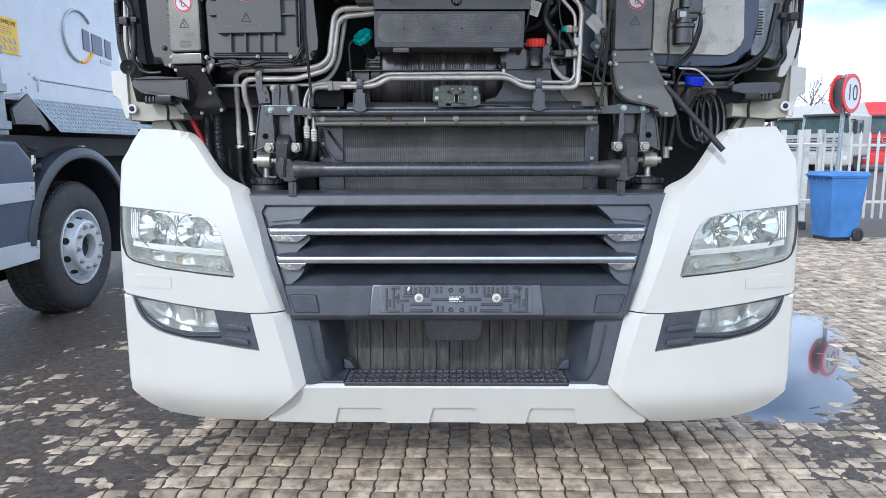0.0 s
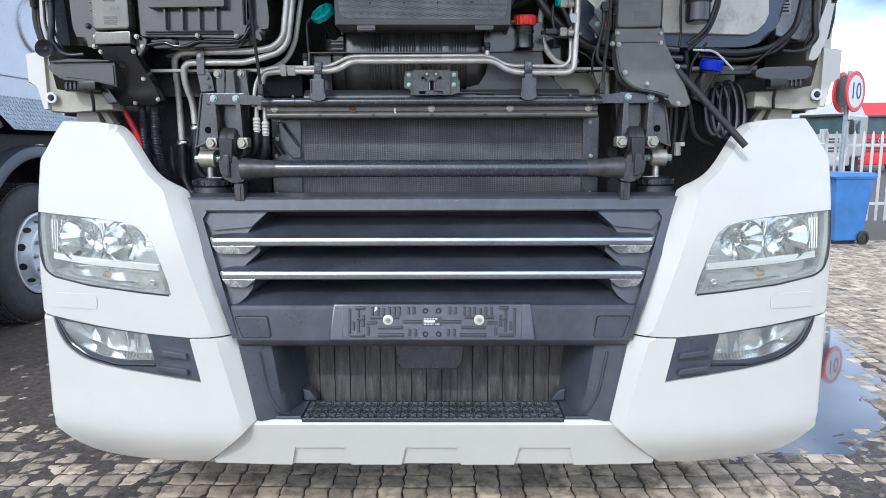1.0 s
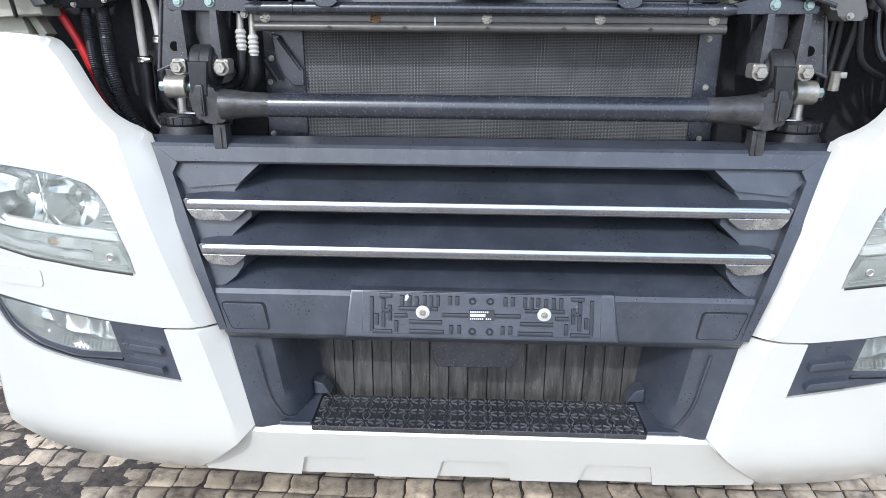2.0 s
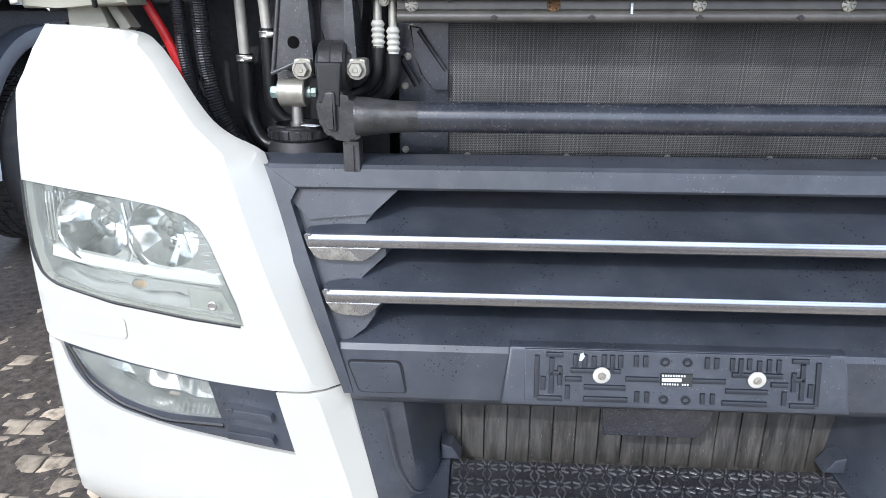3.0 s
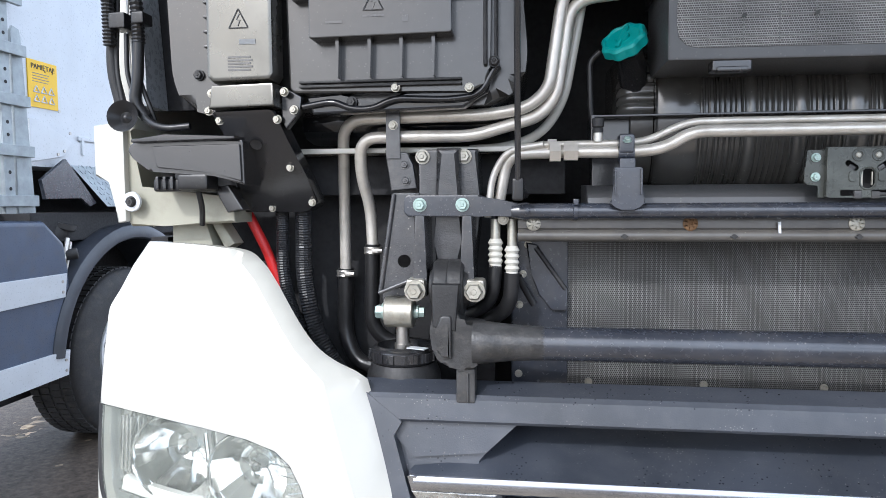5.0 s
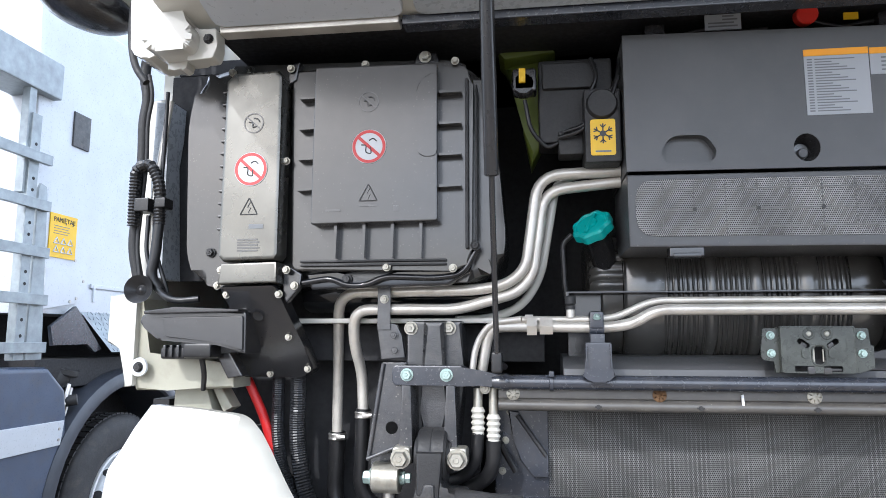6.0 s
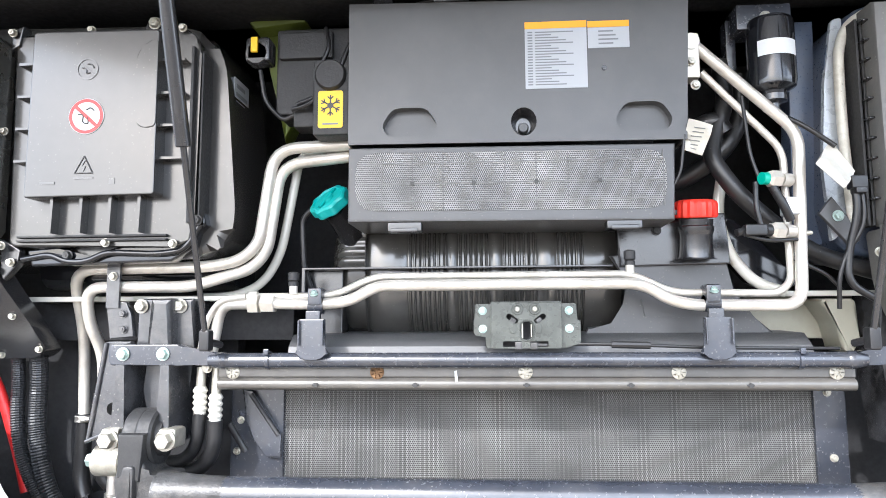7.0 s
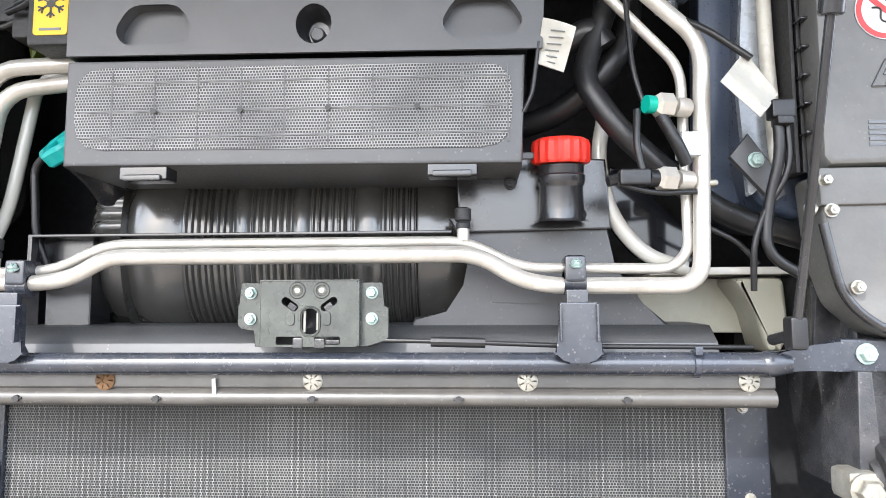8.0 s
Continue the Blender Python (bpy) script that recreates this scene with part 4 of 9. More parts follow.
# ---- recess, step, flap ----
for s in (-1, 1):
    bm = B()
    rows = []
    for i in range(9):
        t = i / 8
        z = 0.680 + (0.418 - 0.680) * t
        xo, xi = 0.612 + (0.556 - 0.612) * t, 0.452 + (0.425 - 0.452) * t
        row = []
        for u, v in ((0, 0.0), (0.12, 0.0), (0.40, 0.012), (0.62, 0.03), (0.76, 0.065), (0.86, 0.12), (0.93, 0.18), (1.0, 0.24)):
            row.append(bm.verts.new((s * (xo + (xi - xo) * u), 0.050 + v + 0.015 * (1 - t) * (u < 0.5), z)))
        rows.append(row)
    for a, b in zip(rows, rows[1:]):
        for i in range(len(a) - 1):
            bm.faces.new((a[i], a[i + 1], b[i + 1], b[i]))
    cheek = part("step_cheek", bm, BLACK, truck, "curved dark plastic cheek beside the step")
    bm = B()
    tube(bm, [(s * 0.545, 0.0605, 0.64), (s * 0.520, 0.060, 0.50), (s * 0.487, 0.068, 0.435), (s * 0.455, 0.10, 0.423)], 0.004, 6, 0.03)
    part("cheek_ridge", bm, BLACK, cheek)
    bm = B()
    box(bm, (min(s * 0.417, s * 0.50), 0.062, 0.40), (max(s * 0.417, s * 0.50), 0.235, 0.428), 0.006)
    prism(bm, [(s * 0.395, 0.43), (s * 0.44, 0.43), (s * 0.44, 0.47), (s * 0.415, 0.462)], 0.195, 0.24, 0.004)
    part("step_end", bm, BLACK, truck)
bm = B()
xs = np.linspace(-0.45, 0.45, 18)
box(bm, (-0.455, 0.282, 0.33), (0.455, 0.30, 0.69))
splash = part("splash_panel", bm, DIRTY, truck, "dirt-caked ribbed plastic panel behind the step")
for i, (a, b) in enumerate(zip(xs, xs[1:])):
    bm = B()
    box(bm, (a + 0.0009, 0.274 - 0.002 * (i % 3), 0.372 + 0.004 * ((i * 5) % 3)), (b - 0.0009, 0.284, 0.685), 0.0022)
    part("panel_rib", bm, DIRTY, splash)
bm = B()
prism(bm, [(-0.118, 0.676), (0.098, 0.676), (0.092, 0.60), (0.080, 0.572), (-0.104, 0.572), (-0.112, 0.60)], 0.062, 0.070, 0.003)
for v in bm.verts:
    v.co.y += 0.35 * (0.68 - v.co.z)
part("flap", bm, BEAM, truck, "black flap hanging under the plate pad")
bm = B()
box(bm, (-0.416, 0.052, 0.40), (0.416, 0.204, 0.4255), 0.004)
step = part("step", bm, TREAD, truck, "black tread step with star-shaped grip ridges")
bm = B()
for i in range(16):
    for j in range(3):
        cx, cy = -0.388 + i * 0.0518, 0.077 + j * 0.0505
        for k in range(8):
            a = radians(k * 45 + 22.5)
            m = Matrix.Translation((cx + 0.0165 * math.cos(a), cy + 0.0165 * math.sin(a), 0.4255)) @ Matrix.Rotation(a, 4, "Z")
            box(bm, (-0.0088, -0.0024, -0.003), (0.0088, 0.0024, 0.0030), 0.0016, m)
tagged(part("tread", bm, STAR, step), kind="stuff")
# white lip below the step
bm = B()
notch = [[(c - 0.098, 0.25), (c - 0.082, 0.318), (c + 0.080, 0.318), (c + 0.096, 0.25)] for c in (-0.362, -0.006, 0.360)]
q = [(-0.712, 0.252)]
for nb in notch:
    q += nb
q += [(0.712, 0.252), (0.716, 0.266), (0.556, 0.418), (-0.556, 0.418), (-0.716, 0.266)]


def lip_y(v, off=0.0):
    return 0.046 + 0.30 * max(0, 0.405 - v) + (0.012 * ((v - 0.405) / 0.013) if v > 0.405 else 0) + off


sheet(bm, q, lambda u, v: (u, lip_y(v) + 0.05 * max(0, abs(u) - 0.5), v), [], [[(-0.60, 0.372), (0.60, 0.372)], [(-0.565, 0.405), (0.565, 0.405)]], 0.03, 0.04)
lip_ob = part("bumper_lip", bm, WHITE, truck, "white painted lower lip of the bumper", 28)
for nb in notch:
    bm = B()
    sheet(bm, [(x, z) for x, z in nb], lambda u, v: (u, lip_y(v, 0.010), v), step=0.03, thick=0.02)
    part("lip_notch", bm, WHITE, lip_ob)
bm = B()
box(bm, (-0.555, 0.055, 0.38), (0.555, 0.10, 0.409), 0.002)
part("lip_flange", bm, WHITE, lip_ob)


# ---- engine bay: walls ----
def solo(name, mat_, make, parent=truck, label="", angle=35):
    bm = B()
    make(bm)
    return part(name, bm, mat_, parent, label, angle)


def plate(name, poly, y0, y1, mat_, parent=truck, bevel=0.003, label="", r=0.0, slope=0.0, z0=0.0):
    """A plate from an outline in x, z; slope: how far it leans back per metre below z0."""
    bm = B()
    prism(bm, roundpoly(poly, r) if r else poly, y0, y1, bevel)
    if slope:
        for v in bm.verts:
            v.co.y += slope * (z0 - v.co.z)
    return part(name, bm, mat_, parent, label)


def pipe(name, pts, r, mat_, parent=truck, label="", fillet=0.03, ribs=0.0, pitch=0.008, n=12):
    bm = B()
    tube(bm, pts, r, n, fillet, 6, ribs, pitch)
    return part(name, bm, mat_, parent, label, 60 if not ribs else 18)


# plain closing sheets; the shade deep in the bay is put into their colour
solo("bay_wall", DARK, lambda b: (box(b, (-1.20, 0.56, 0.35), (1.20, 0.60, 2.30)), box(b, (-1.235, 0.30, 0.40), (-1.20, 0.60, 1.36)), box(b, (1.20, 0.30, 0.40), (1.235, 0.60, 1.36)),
                                        box(b, (-1.2, 0.30, 0.34), (1.2, 0.60, 0.36))), label="bulkhead sheet behind the engine bay, coloured as deep shade")
cab = solo("cab_shell", WHITE, lambda b: box(b, (-1.245, 0.60, 0.95), (1.245, 2.35, 3.35), 0.10, seg=3), label="white cab shell")
solo("windscreen", PANE, lambda b: prism(b, roundrect(-1.08, 2.25, 1.08, 3.05, 0.08), 0.590, 0.70, 0.01), cab)
for s in (-1, 1):
    solo("cab_side", WHITE, lambda b: prism(b, [(s * 1.228, 1.38), (s * 1.252, 1.40), (s * 1.252, 2.25), (s * 1.228, 2.25)], 0.30, 0.66, 0.0), cab)

# ---- radiator ----
rad = solo("radiator", BEAM, lambda b: box(b, (-0.526, 0.252, 1.06), (0.541, 0.285, 1.372), 0.004), label="condenser behind a fine insect net, dusty")
solo("net", NET, lambda b: box(b, (-0.427, 0.2475, 1.065), (0.486, 0.2515, 1.363)), rad)
for x0, x1 in ((-0.524, -0.427), (0.486, 0.539)):
    solo("side_rail", BEAM, lambda b: box(b, (x0, 0.240, 1.06), (x1, 0.2515, 1.368), 0.003), rad)
plate("corner_shield", [(-0.500, 1.356), (-0.480, 1.352), (-0.428, 1.276), (-0.428, 1.238), (-0.455, 1.238), (-0.478, 1.266), (-0.490, 1.30)], 0.228, 0.238, BEAM, rad)
pipe("shield_strip", [(-0.483, 0.226, 1.347), (-0.432, 0.226, 1.276)], 0.004, RUBBER, rad, fillet=0)
bolts([(-0.496, 0.239, 1.352), (-0.505, 0.239, 1.300), (-0.511, 0.239, 1.246), (-0.512, 0.239, 1.123), (0.508, 0.239, 1.351), (0.513, 0.239, 1.243), (0.513, 0.239, 1.123)], rad, ZINC, 0.006, 0.005)
bolts([(-0.390 + 0.195 * i, 0.2475, 1.110) for i in range(5)], rad, ZINC, 0.006, 0.005)
ch = solo("radiator_channel", CHANNEL, lambda b: bar(b, [(0.172, 1.405), (0.152, 1.402), (0.150, 1.398), (0.150, 1.384), (0.153, 1.3815)] + [(0.1535 - 0.0095 * math.sin(radians(a)), 1.3715 + 0.0095 * math.cos(radians(a))) for a in range(5, 176, 17)] + [(0.20, 1.362), (0.20, 1.405)], -0.512, 0.512),
          label="pressed steel channel with star washers")
bmw = B()
lathe(bmw, (0, 0, 0), (0, -1, 0), [(0, 0), (0.0115, 0), (0.0115, 0.0014), (0.0100, 0.0022), (0.0085, 0.0024), (0.0062, 0.0026), (0.0045, 0.0030), (0.0030, 0.0030), (0.0026, 0.0012), (0, 0.0012)], 56)
for v in bmw.verts:
    if 0.0055 < math.hypot(v.co.x, v.co.z) < 0.0092 and math.cos(7 * math.atan2(v.co.z, v.co.x)) > 0.93:
        v.co.y += 0.0035
first = part("star_washer", bmw, ZINC, ch)
first.location = (-0.487, 0.150, 1.391)
for x in (-0.001, 0.242, 0.484):
    share("star_washer", first, Matrix.Translation((x, 0.150, 1.391)), ch)
rw = first.data.copy()
rw.materials.clear()
rw.materials.append(RUST)
o = new("star_washer", rw)
o.parent, o.location = ch, (-0.244, 0.150, 1.391)
o["label"] = "rusty star washer"
first = None
for x in (-0.345, -0.18, 0.0, 0.165, 0.35):
    if first is None:
        first = solo("clip", RUBBER, lambda b: (box(b, (-0.006, -0.004, -0.0015), (0.006, 0.004, 0.0015), 0.001), cyl(b, (0, 0.004, 0), (0, -0.005, 0), 0.004, n=8)), ch)
        first.location = (x, 0.146, 1.371)
    else:
        share("clip", first, Matrix.Translation((x, 0.146, 1.371)), ch)
plate("paint_mark", [(-0.115, 1.376), (-0.111, 1.376), (-0.112, 1.394), (-0.116, 1.393)], 0.1435, 0.146, LABELW, ch, 0)

# ---- cross bar, latch ----
cross = solo("cross_bar", BEAM, lambda b: cyl(b, (-0.50, 0.135, 1.411), (0.50, 0.135, 1.411), 0.0125, n=20), label="black steel cross bar between the two castings")
for s in (-1, 1):
    bm = B()
    plate_pts = [(0.498, 1.423), (0.498, 1.399), (0.545, 1.404), (0.575, 1.403), (0.690, 1.403), (0.696, 1.410), (0.696, 1.432), (0.690, 1.438), (0.575, 1.438), (0.545, 1.428)]
    prism(bm, [(s * x, z) for x, z in plate_pts], 0.132, 0.146, 0.003)
    lathe(bm, (s * 0.492, 0.135, 1.411), (s, 0, 0), [(0.0125, 0), (0.0145, 0.004), (0.0145, 0.010), (0.010, 0.03)], 16)
    part("bar_end", bm, BEAM, cross)
    bolts([(s * 0.669, 0.131, 1.422), (s * 0.600, 0.131, 1.422)], cross, TEALBOLT, 0.0098, 0.008)
    solo("bar_ring", BEAM, lambda b: (lathe(b, (s * 0.418, 0.135, 1.411), (s, 0, 0), [(0.0125, 0), (0.0148, 0.001), (0.0148, 0.007), (0.0125, 0.008)], 20), box(b, (s * 0.422 - 0.004, 0.118, 1.421), (s * 0.422 + 0.004, 0.126, 1.430), 0.001)), cross)
for x in (-0.345, 0.295):
    br = plate("pipe_bracket", [(x - 0.0205, 1.478), (x + 0.0205, 1.478), (x + 0.0215, 1.432), (x + 0.026, 1.425), (x + 0.026, 1.421), (x + 0.016, 1.418), (x + 0.011, 1.412), (x - 0.011, 1.412), (x - 0.016, 1.418), (x - 0.026, 1.421), (x - 0.026, 1.425), (x - 0.0215, 1.432)],
               0.112, 0.122, BEAM, truck, 0.002, "black bracket clamping the two pipes")
    for ex in (-0.0195, 0.0195):
        solo("bracket_fold", BEAM, lambda b: box(b, (x + ex - 0.0014, 0.104, 1.436), (x + ex + 0.0014, 0.114, 1.476), 0.001), br)
    solo("strap", BEAM, lambda b: (box(b, (x - 0.012, 0.118, 1.470), (x + 0.012, 0.128, 1.492), 0.002), cyl(b, (x - 0.012, 0.142, 1.500), (x + 0.012, 0.142, 1.500), 0.0135, n=16), box(b, (x - 0.012, 0.126, 1.500), (x + 0.012, 0.160, 1.530), 0.004)), br)
    bolts([(x, 0.126, 1.519)], br, TEALBOLT, 0.006, 0.005, (0, -0.6, 0.8))
latch = plate("hood_latch", [(-0.0535, 1.430), (-0.0535, 1.5015), (-0.079, 1.5015), (-0.0815, 1.499), (-0.0815, 1.477), (-0.084, 1.475), (-0.084, 1.454), (-0.079, 1.449), (-0.064, 1.449), (-0.064, 1.430)], 0.134, 0.138, LATCHM, truck, 0.001, "grey-green steel hood latch with pale green bolts")
plate("latch_wing", [(0.0535, 1.430), (0.0535, 1.5015), (0.079, 1.5015), (0.0815, 1.499), (0.0815, 1.474), (0.0875, 1.474), (0.0875, 1.440), (0.083, 1.436), (0.064, 1.430)], 0.134, 0.138, LATCHM, latch, 0.001)
def tilted(x, z, w, h, a):
    """A rounded slot turned by a degrees."""
    c, n = math.cos(radians(a)), math.sin(radians(a))
    return [(x + c * u - n * v, z + n * u + c * v) for u, v in roundrect(-w / 2, -h / 2, w / 2, h / 2, h * 0.48)]


SLOT = roundrect(-0.0085, 1.4437, 0.0105, 1.4725, 0.0085)
bm = B()
sheet(bm, roundrect(-0.055, 1.430, 0.055, 1.503, 0.004), lambda u, v: (u, 0.124, v), [SLOT, tilted(-0.0218, 1.4773, 0.021, 0.009, -35), tilted(0.0223, 1.4773, 0.021, 0.009, 35), roundrect(-0.037, 1.4325, -0.007, 1.4415, 0.002), roundrect(0.006, 1.4325, 0.035, 1.4415, 0.002)], step=0.012, thick=0.0022)
part("latch_face", bm, LATCHM, latch)
solo("latch_edge", LATCHM, lambda b: (box(b, (-0.056, 0.1235, 1.5025), (0.056, 0.134, 1.5045), 0.0006), box(b, (0.0545, 0.1235, 1.431), (0.0565, 0.134, 1.503), 0.0006), box(b, (-0.0565, 0.1235, 1.431), (-0.0545, 0.150, 1.503), 0.0006), box(b, (-0.054, 0.134, 1.5005), (0.054, 0.150, 1.503))), latch)
solo("latch_backing", DARK, lambda b: box(b, (-0.053, 0.150, 1.431), (0.053, 0.153, 1.502)), latch)
solo("latch_tongue", ZINC, lambda b: (box(b, (-0.0075, 0.1275, 1.446), (-0.0045, 0.131, 1.470), 0.0008), box(b, (0.0075, 0.1275, 1.448), (0.0095, 0.131, 1.468), 0.0008)), latch)
solo("slot_rim", LATCHM, lambda b: tube(b, [(x * 1.18 - 0.0002, 0.1236, 1.4581 + (z - 1.4581) * 1.12) for x, z in SLOT + SLOT[:1]], 0.0012, 6, 0), latch)
bolts([(x, 0.133, z) for x in (-0.069, 0.069) for z in (1.490, 1.461)], latch, TEALBOLT, 0.006, 0.006)
for x in (-0.0134, 0.0141):
    rv = solo("rivet", LATCHM, lambda b: lathe(b, (x, 0.124, 1.4925), (0, -1, 0), [(0.0055, 0.0), (0.0065, 0.0012), (0.0085, 0.0012), (0.0095, 0)], 20), latch)
    solo("rivet_head", ZINC, lambda b: lathe(b, (x, 0.124, 1.4925), (0, -1, 0), [(0, 0.0018), (0.003, 0.0016), (0.0042, 0.0)], 14), rv)
for x in (-0.021, 0.0196):
    solo("pressed_pad", LATCHM, lambda b: prism(b, roundrect(x - 0.005, 1.4535, x + 0.005, 1.469, 0.0045), 0.1222, 0.1245, 0.0006), latch)
for x in (-0.023, 0.0235):
    solo("latch_claw", GREYCAST, lambda b: box(b, (-0.005, -0.0015, -0.0035), (0.005, 0.0015, 0.0035), 0.001, Matrix.Translation((x * 0.88, 0.1292, 1.4745)) @ Matrix.Rotation(radians(35 if x < 0 else -35), 4, "Y")), latch)
solo("pawl", GREYCAST, lambda b: (box(b, (-0.018, 0.1225, 1.428), (-0.0065, 0.1300, 1.4405), 0.002), box(b, (0.006, 0.1225, 1.428), (0.018, 0.1300, 1.4395), 0.002), box(b, (0.0175, 0.1265, 1.433), (0.034, 0.1300, 1.4375), 0.001)), latch)
for x in (-0.046, 0.044):
    for k in range(11):
        solo("stamped_bar", LATCHM, lambda b: box(b, (x - 0.0018, 0.1234, 1.4445 + 0.0037 * k), (x + 0.0018 - 0.001 * (k % 2), 0.1245, 1.4467 + 0.0037 * k)), latch)
cable = pipe("latch_cable", [(0.055, 0.138, 1.437), (0.14, 0.134, 1.436), (0.30, 0.138, 1.430), (0.49, 0.15, 1.428)], 0.0028, HOSE, truck, "thin black release cable")
solo("cable_sleeve", HOSE, lambda b: cyl(b, (0.135, 0.134, 1.4355), (0.195, 0.135, 1.434), 0.006, n=10), cable)

# ---- shroud, tank, plates behind the pipes ----
solo("radiator_top", GREYCOVER, lambda b: bar(b, [(0.165, 1.400), (0.172, 1.432), (0.200, 1.452), (0.33, 1.456), (0.33, 1.40)], -0.40, 0.46), label="grey plastic top of the radiator")
RIB_GROUPS = ((-0.202, 0.0088, 8), (-0.110, 0.0094, 6), (-0.030, 0.0087, 7), (0.066, 0.0080, 6))


def tank_swell(x):
    """How far the tank's skin stands out at x: narrow ribs in groups, soft barrels between them."""
    out, left = 0.0, -0.283
    for x0, pitch, n in RIB_GROUPS:
        x1 = x0 + pitch * (n - 1)
        if x0 - pitch / 2 < x < x1 + pitch / 2:
            return 0.0005 + 0.0042 * max(0.0, math.cos(2 * math.pi * (x - x0) / pitch)) ** 0.7
        if left < x <= x0 - pitch / 2:
            k = (x - left) / (x0 - pitch / 2 - left)
            return 0.0065 * math.sin(math.pi * k) ** 0.6
        left = x1 + pitch / 2
    k = (x - left) / (0.180 - left)
    return 0.006 * max(0.0, 1 - k) ** 0.5 - 0.035 * max(0.0, k - 0.45) ** 2


def tank_skin(bm, x0, x1, n, swell, m=36):
    rows = []
    for i in range(n + 1):
        x, row = x0 + (x1 - x0) * i / n, []
        for k in range(m + 1):
            a = radians(-95 + 190 * k / m)
            z = 1.572 + 0.132 * math.sin(a)
            r = 1 + swell(x, z) / 0.125
            row.append(bm.verts.new((x, 0.385 - 0.130 * math.copysign(abs(math.cos(a)) ** 0.62, math.cos(a)) * r, 1.572 + (z - 1.572) * r)))
        rows.append(row)
    for a, b in zip(rows, rows[1:]):
        for k in range(m):
            bm.faces.new((a[k], b[k], b[k + 1], a[k + 1]))
    for row in (rows[0], rows[-1]):
        bm.faces.new(row)
    bmesh.ops.recalc_face_normals(bm, faces=bm.faces[:])


tank = solo("coolant_tank", TANKM, lambda b: tank_skin(b, -0.283, 0.178, 440, lambda x, z: tank_swell(x)), label="glossy black ribbed plastic tank", angle=40)
solo("tank_end", TANKM, lambda b: tank_skin(b, -0.350, -0.284, 6, lambda x, z: -0.006 - 2.2 * max(0.0, -0.325 - x) ** 1.2 + (0.0055 * abs(math.sin(math.pi * (z - 1.577) / 0.0185)) ** 0.6 if 1.577 < z < 1.651 else 0.0), 110), tank, angle=60)
sh = solo("fan_shroud", SATIN, lambda b: (box(b, (-0.388, 0.215, 1.566), (0.155, 0.27, 1.570), 0.001), box(b, (-0.392, 0.215, 1.50), (-0.386, 0.30, 1.570), 0.001), box(b, (-0.388, 0.25, 1.45), (-0.325, 0.30, 1.568), 0.003)), label="black plastic shroud around the radiator")
plate("shroud_plate", [(0.150, 1.585), (0.345, 1.585), (0.352, 1.520), (0.385, 1.475), (0.420, 1.450), (0.105, 1.450), (0.110, 1.462), (0.150, 1.466), (0.172, 1.50), (0.180, 1.540)], 0.212, 0.225, GREYCOVER, sh, 0.003)
plate("shroud_dark", [(0.160, 1.662), (0.345, 1.655), (0.350, 1.568), (0.165, 1.565)], 0.205, 0.222, SATIN, sh, 0.003)
bolts([(0.228, 0.203, 1.626), (0.312, 0.203, 1.586)], sh, RUBBER, 0.007, 0.005)
plate("mesh_vent", [(0.20, 1.508), (0.275, 1.500), (0.272, 1.478), (0.205, 1.480)], 0.209, 0.213, GREYCOVER, sh, 0)

# ---- pipes ----
big = [(-0.548, 0.20, 1.405), (-0.530, 0.195, 1.505), (-0.44, 0.150, 1.505), (-0.326, 0.142, 1.503), (-0.285, 0.142, 1.509), (-0.245, 0.142, 1.533), (0.188, 0.142, 1.533), (0.232, 0.142, 1.505), (0.270, 0.142, 1.497),
       (0.435, 0.142, 1.496), (0.445, 0.142, 1.775), (0.395, 0.145, 1.825), (0.288, 0.15, 1.932)]
ac = pipe("air_conditioning_pipe", big, 0.0095, ALU, truck, "bare aluminium air-conditioning pipe, dull and stained", 0.03)
small = [(-0.470, 0.160, 1.517), (-0.345, 0.152, 1.517), (-0.310, 0.152, 1.521), (-0.250, 0.152, 1.549), (0.175, 0.152, 1.549), (0.235, 0.152, 1.518), (0.405, 0.155, 1.516), (0.426, 0.155, 1.535), (0.424, 0.155, 1.750), (0.300, 0.155, 1.885)]
ac2 = pipe("thin_pipe", small, 0.0062, ALU, truck, "thin bare aluminium pipe", 0.025)
solo("pipe_nut", ALU, lambda b: (lathe(b, (-0.462, 0.1495, 1.505), (1, 0, 0), [(0, 0), (0.017, 0), (0.017, 0.017), (0, 0.017)], 6), lathe(b, (-0.440, 0.149, 1.505), (1, 0, 0), [(0, 0), (0.0155, 0), (0.0155, 0.022), (0, 0.022)], 6)), ac)
solo("pipe_nut", ALU, lambda b: lathe(b, (-0.465, 0.158, 1.517), (1, 0, 0), [(0, 0), (0.010, 0), (0.010, 0.014), (0, 0.014)], 6), ac2)
for x, z0, z1 in ((-0.387, 1.520, 1.556), (0.171, 1.549, 1.586)):
    v = solo("service_valve", ALU, lambda b: cyl(b, (x, 0.150, z0), (x, 0.150, z0 + 0.018), 0.0072, n=12), ac2)
    solo("valve_cap", RUBBER, lambda b: lathe(b, (x, 0.150, z0 + 0.014), (0, 0, 1), [(0, 0), (0.0085, 0), (0.0085, 0.006), (0.007, 0.008), (0.0095, 0.010), (0.0095, z1 - z0 - 0.014), (0.005, z1 - z0 - 0.012), (0, z1 - z0 - 0.012)], 14), v)
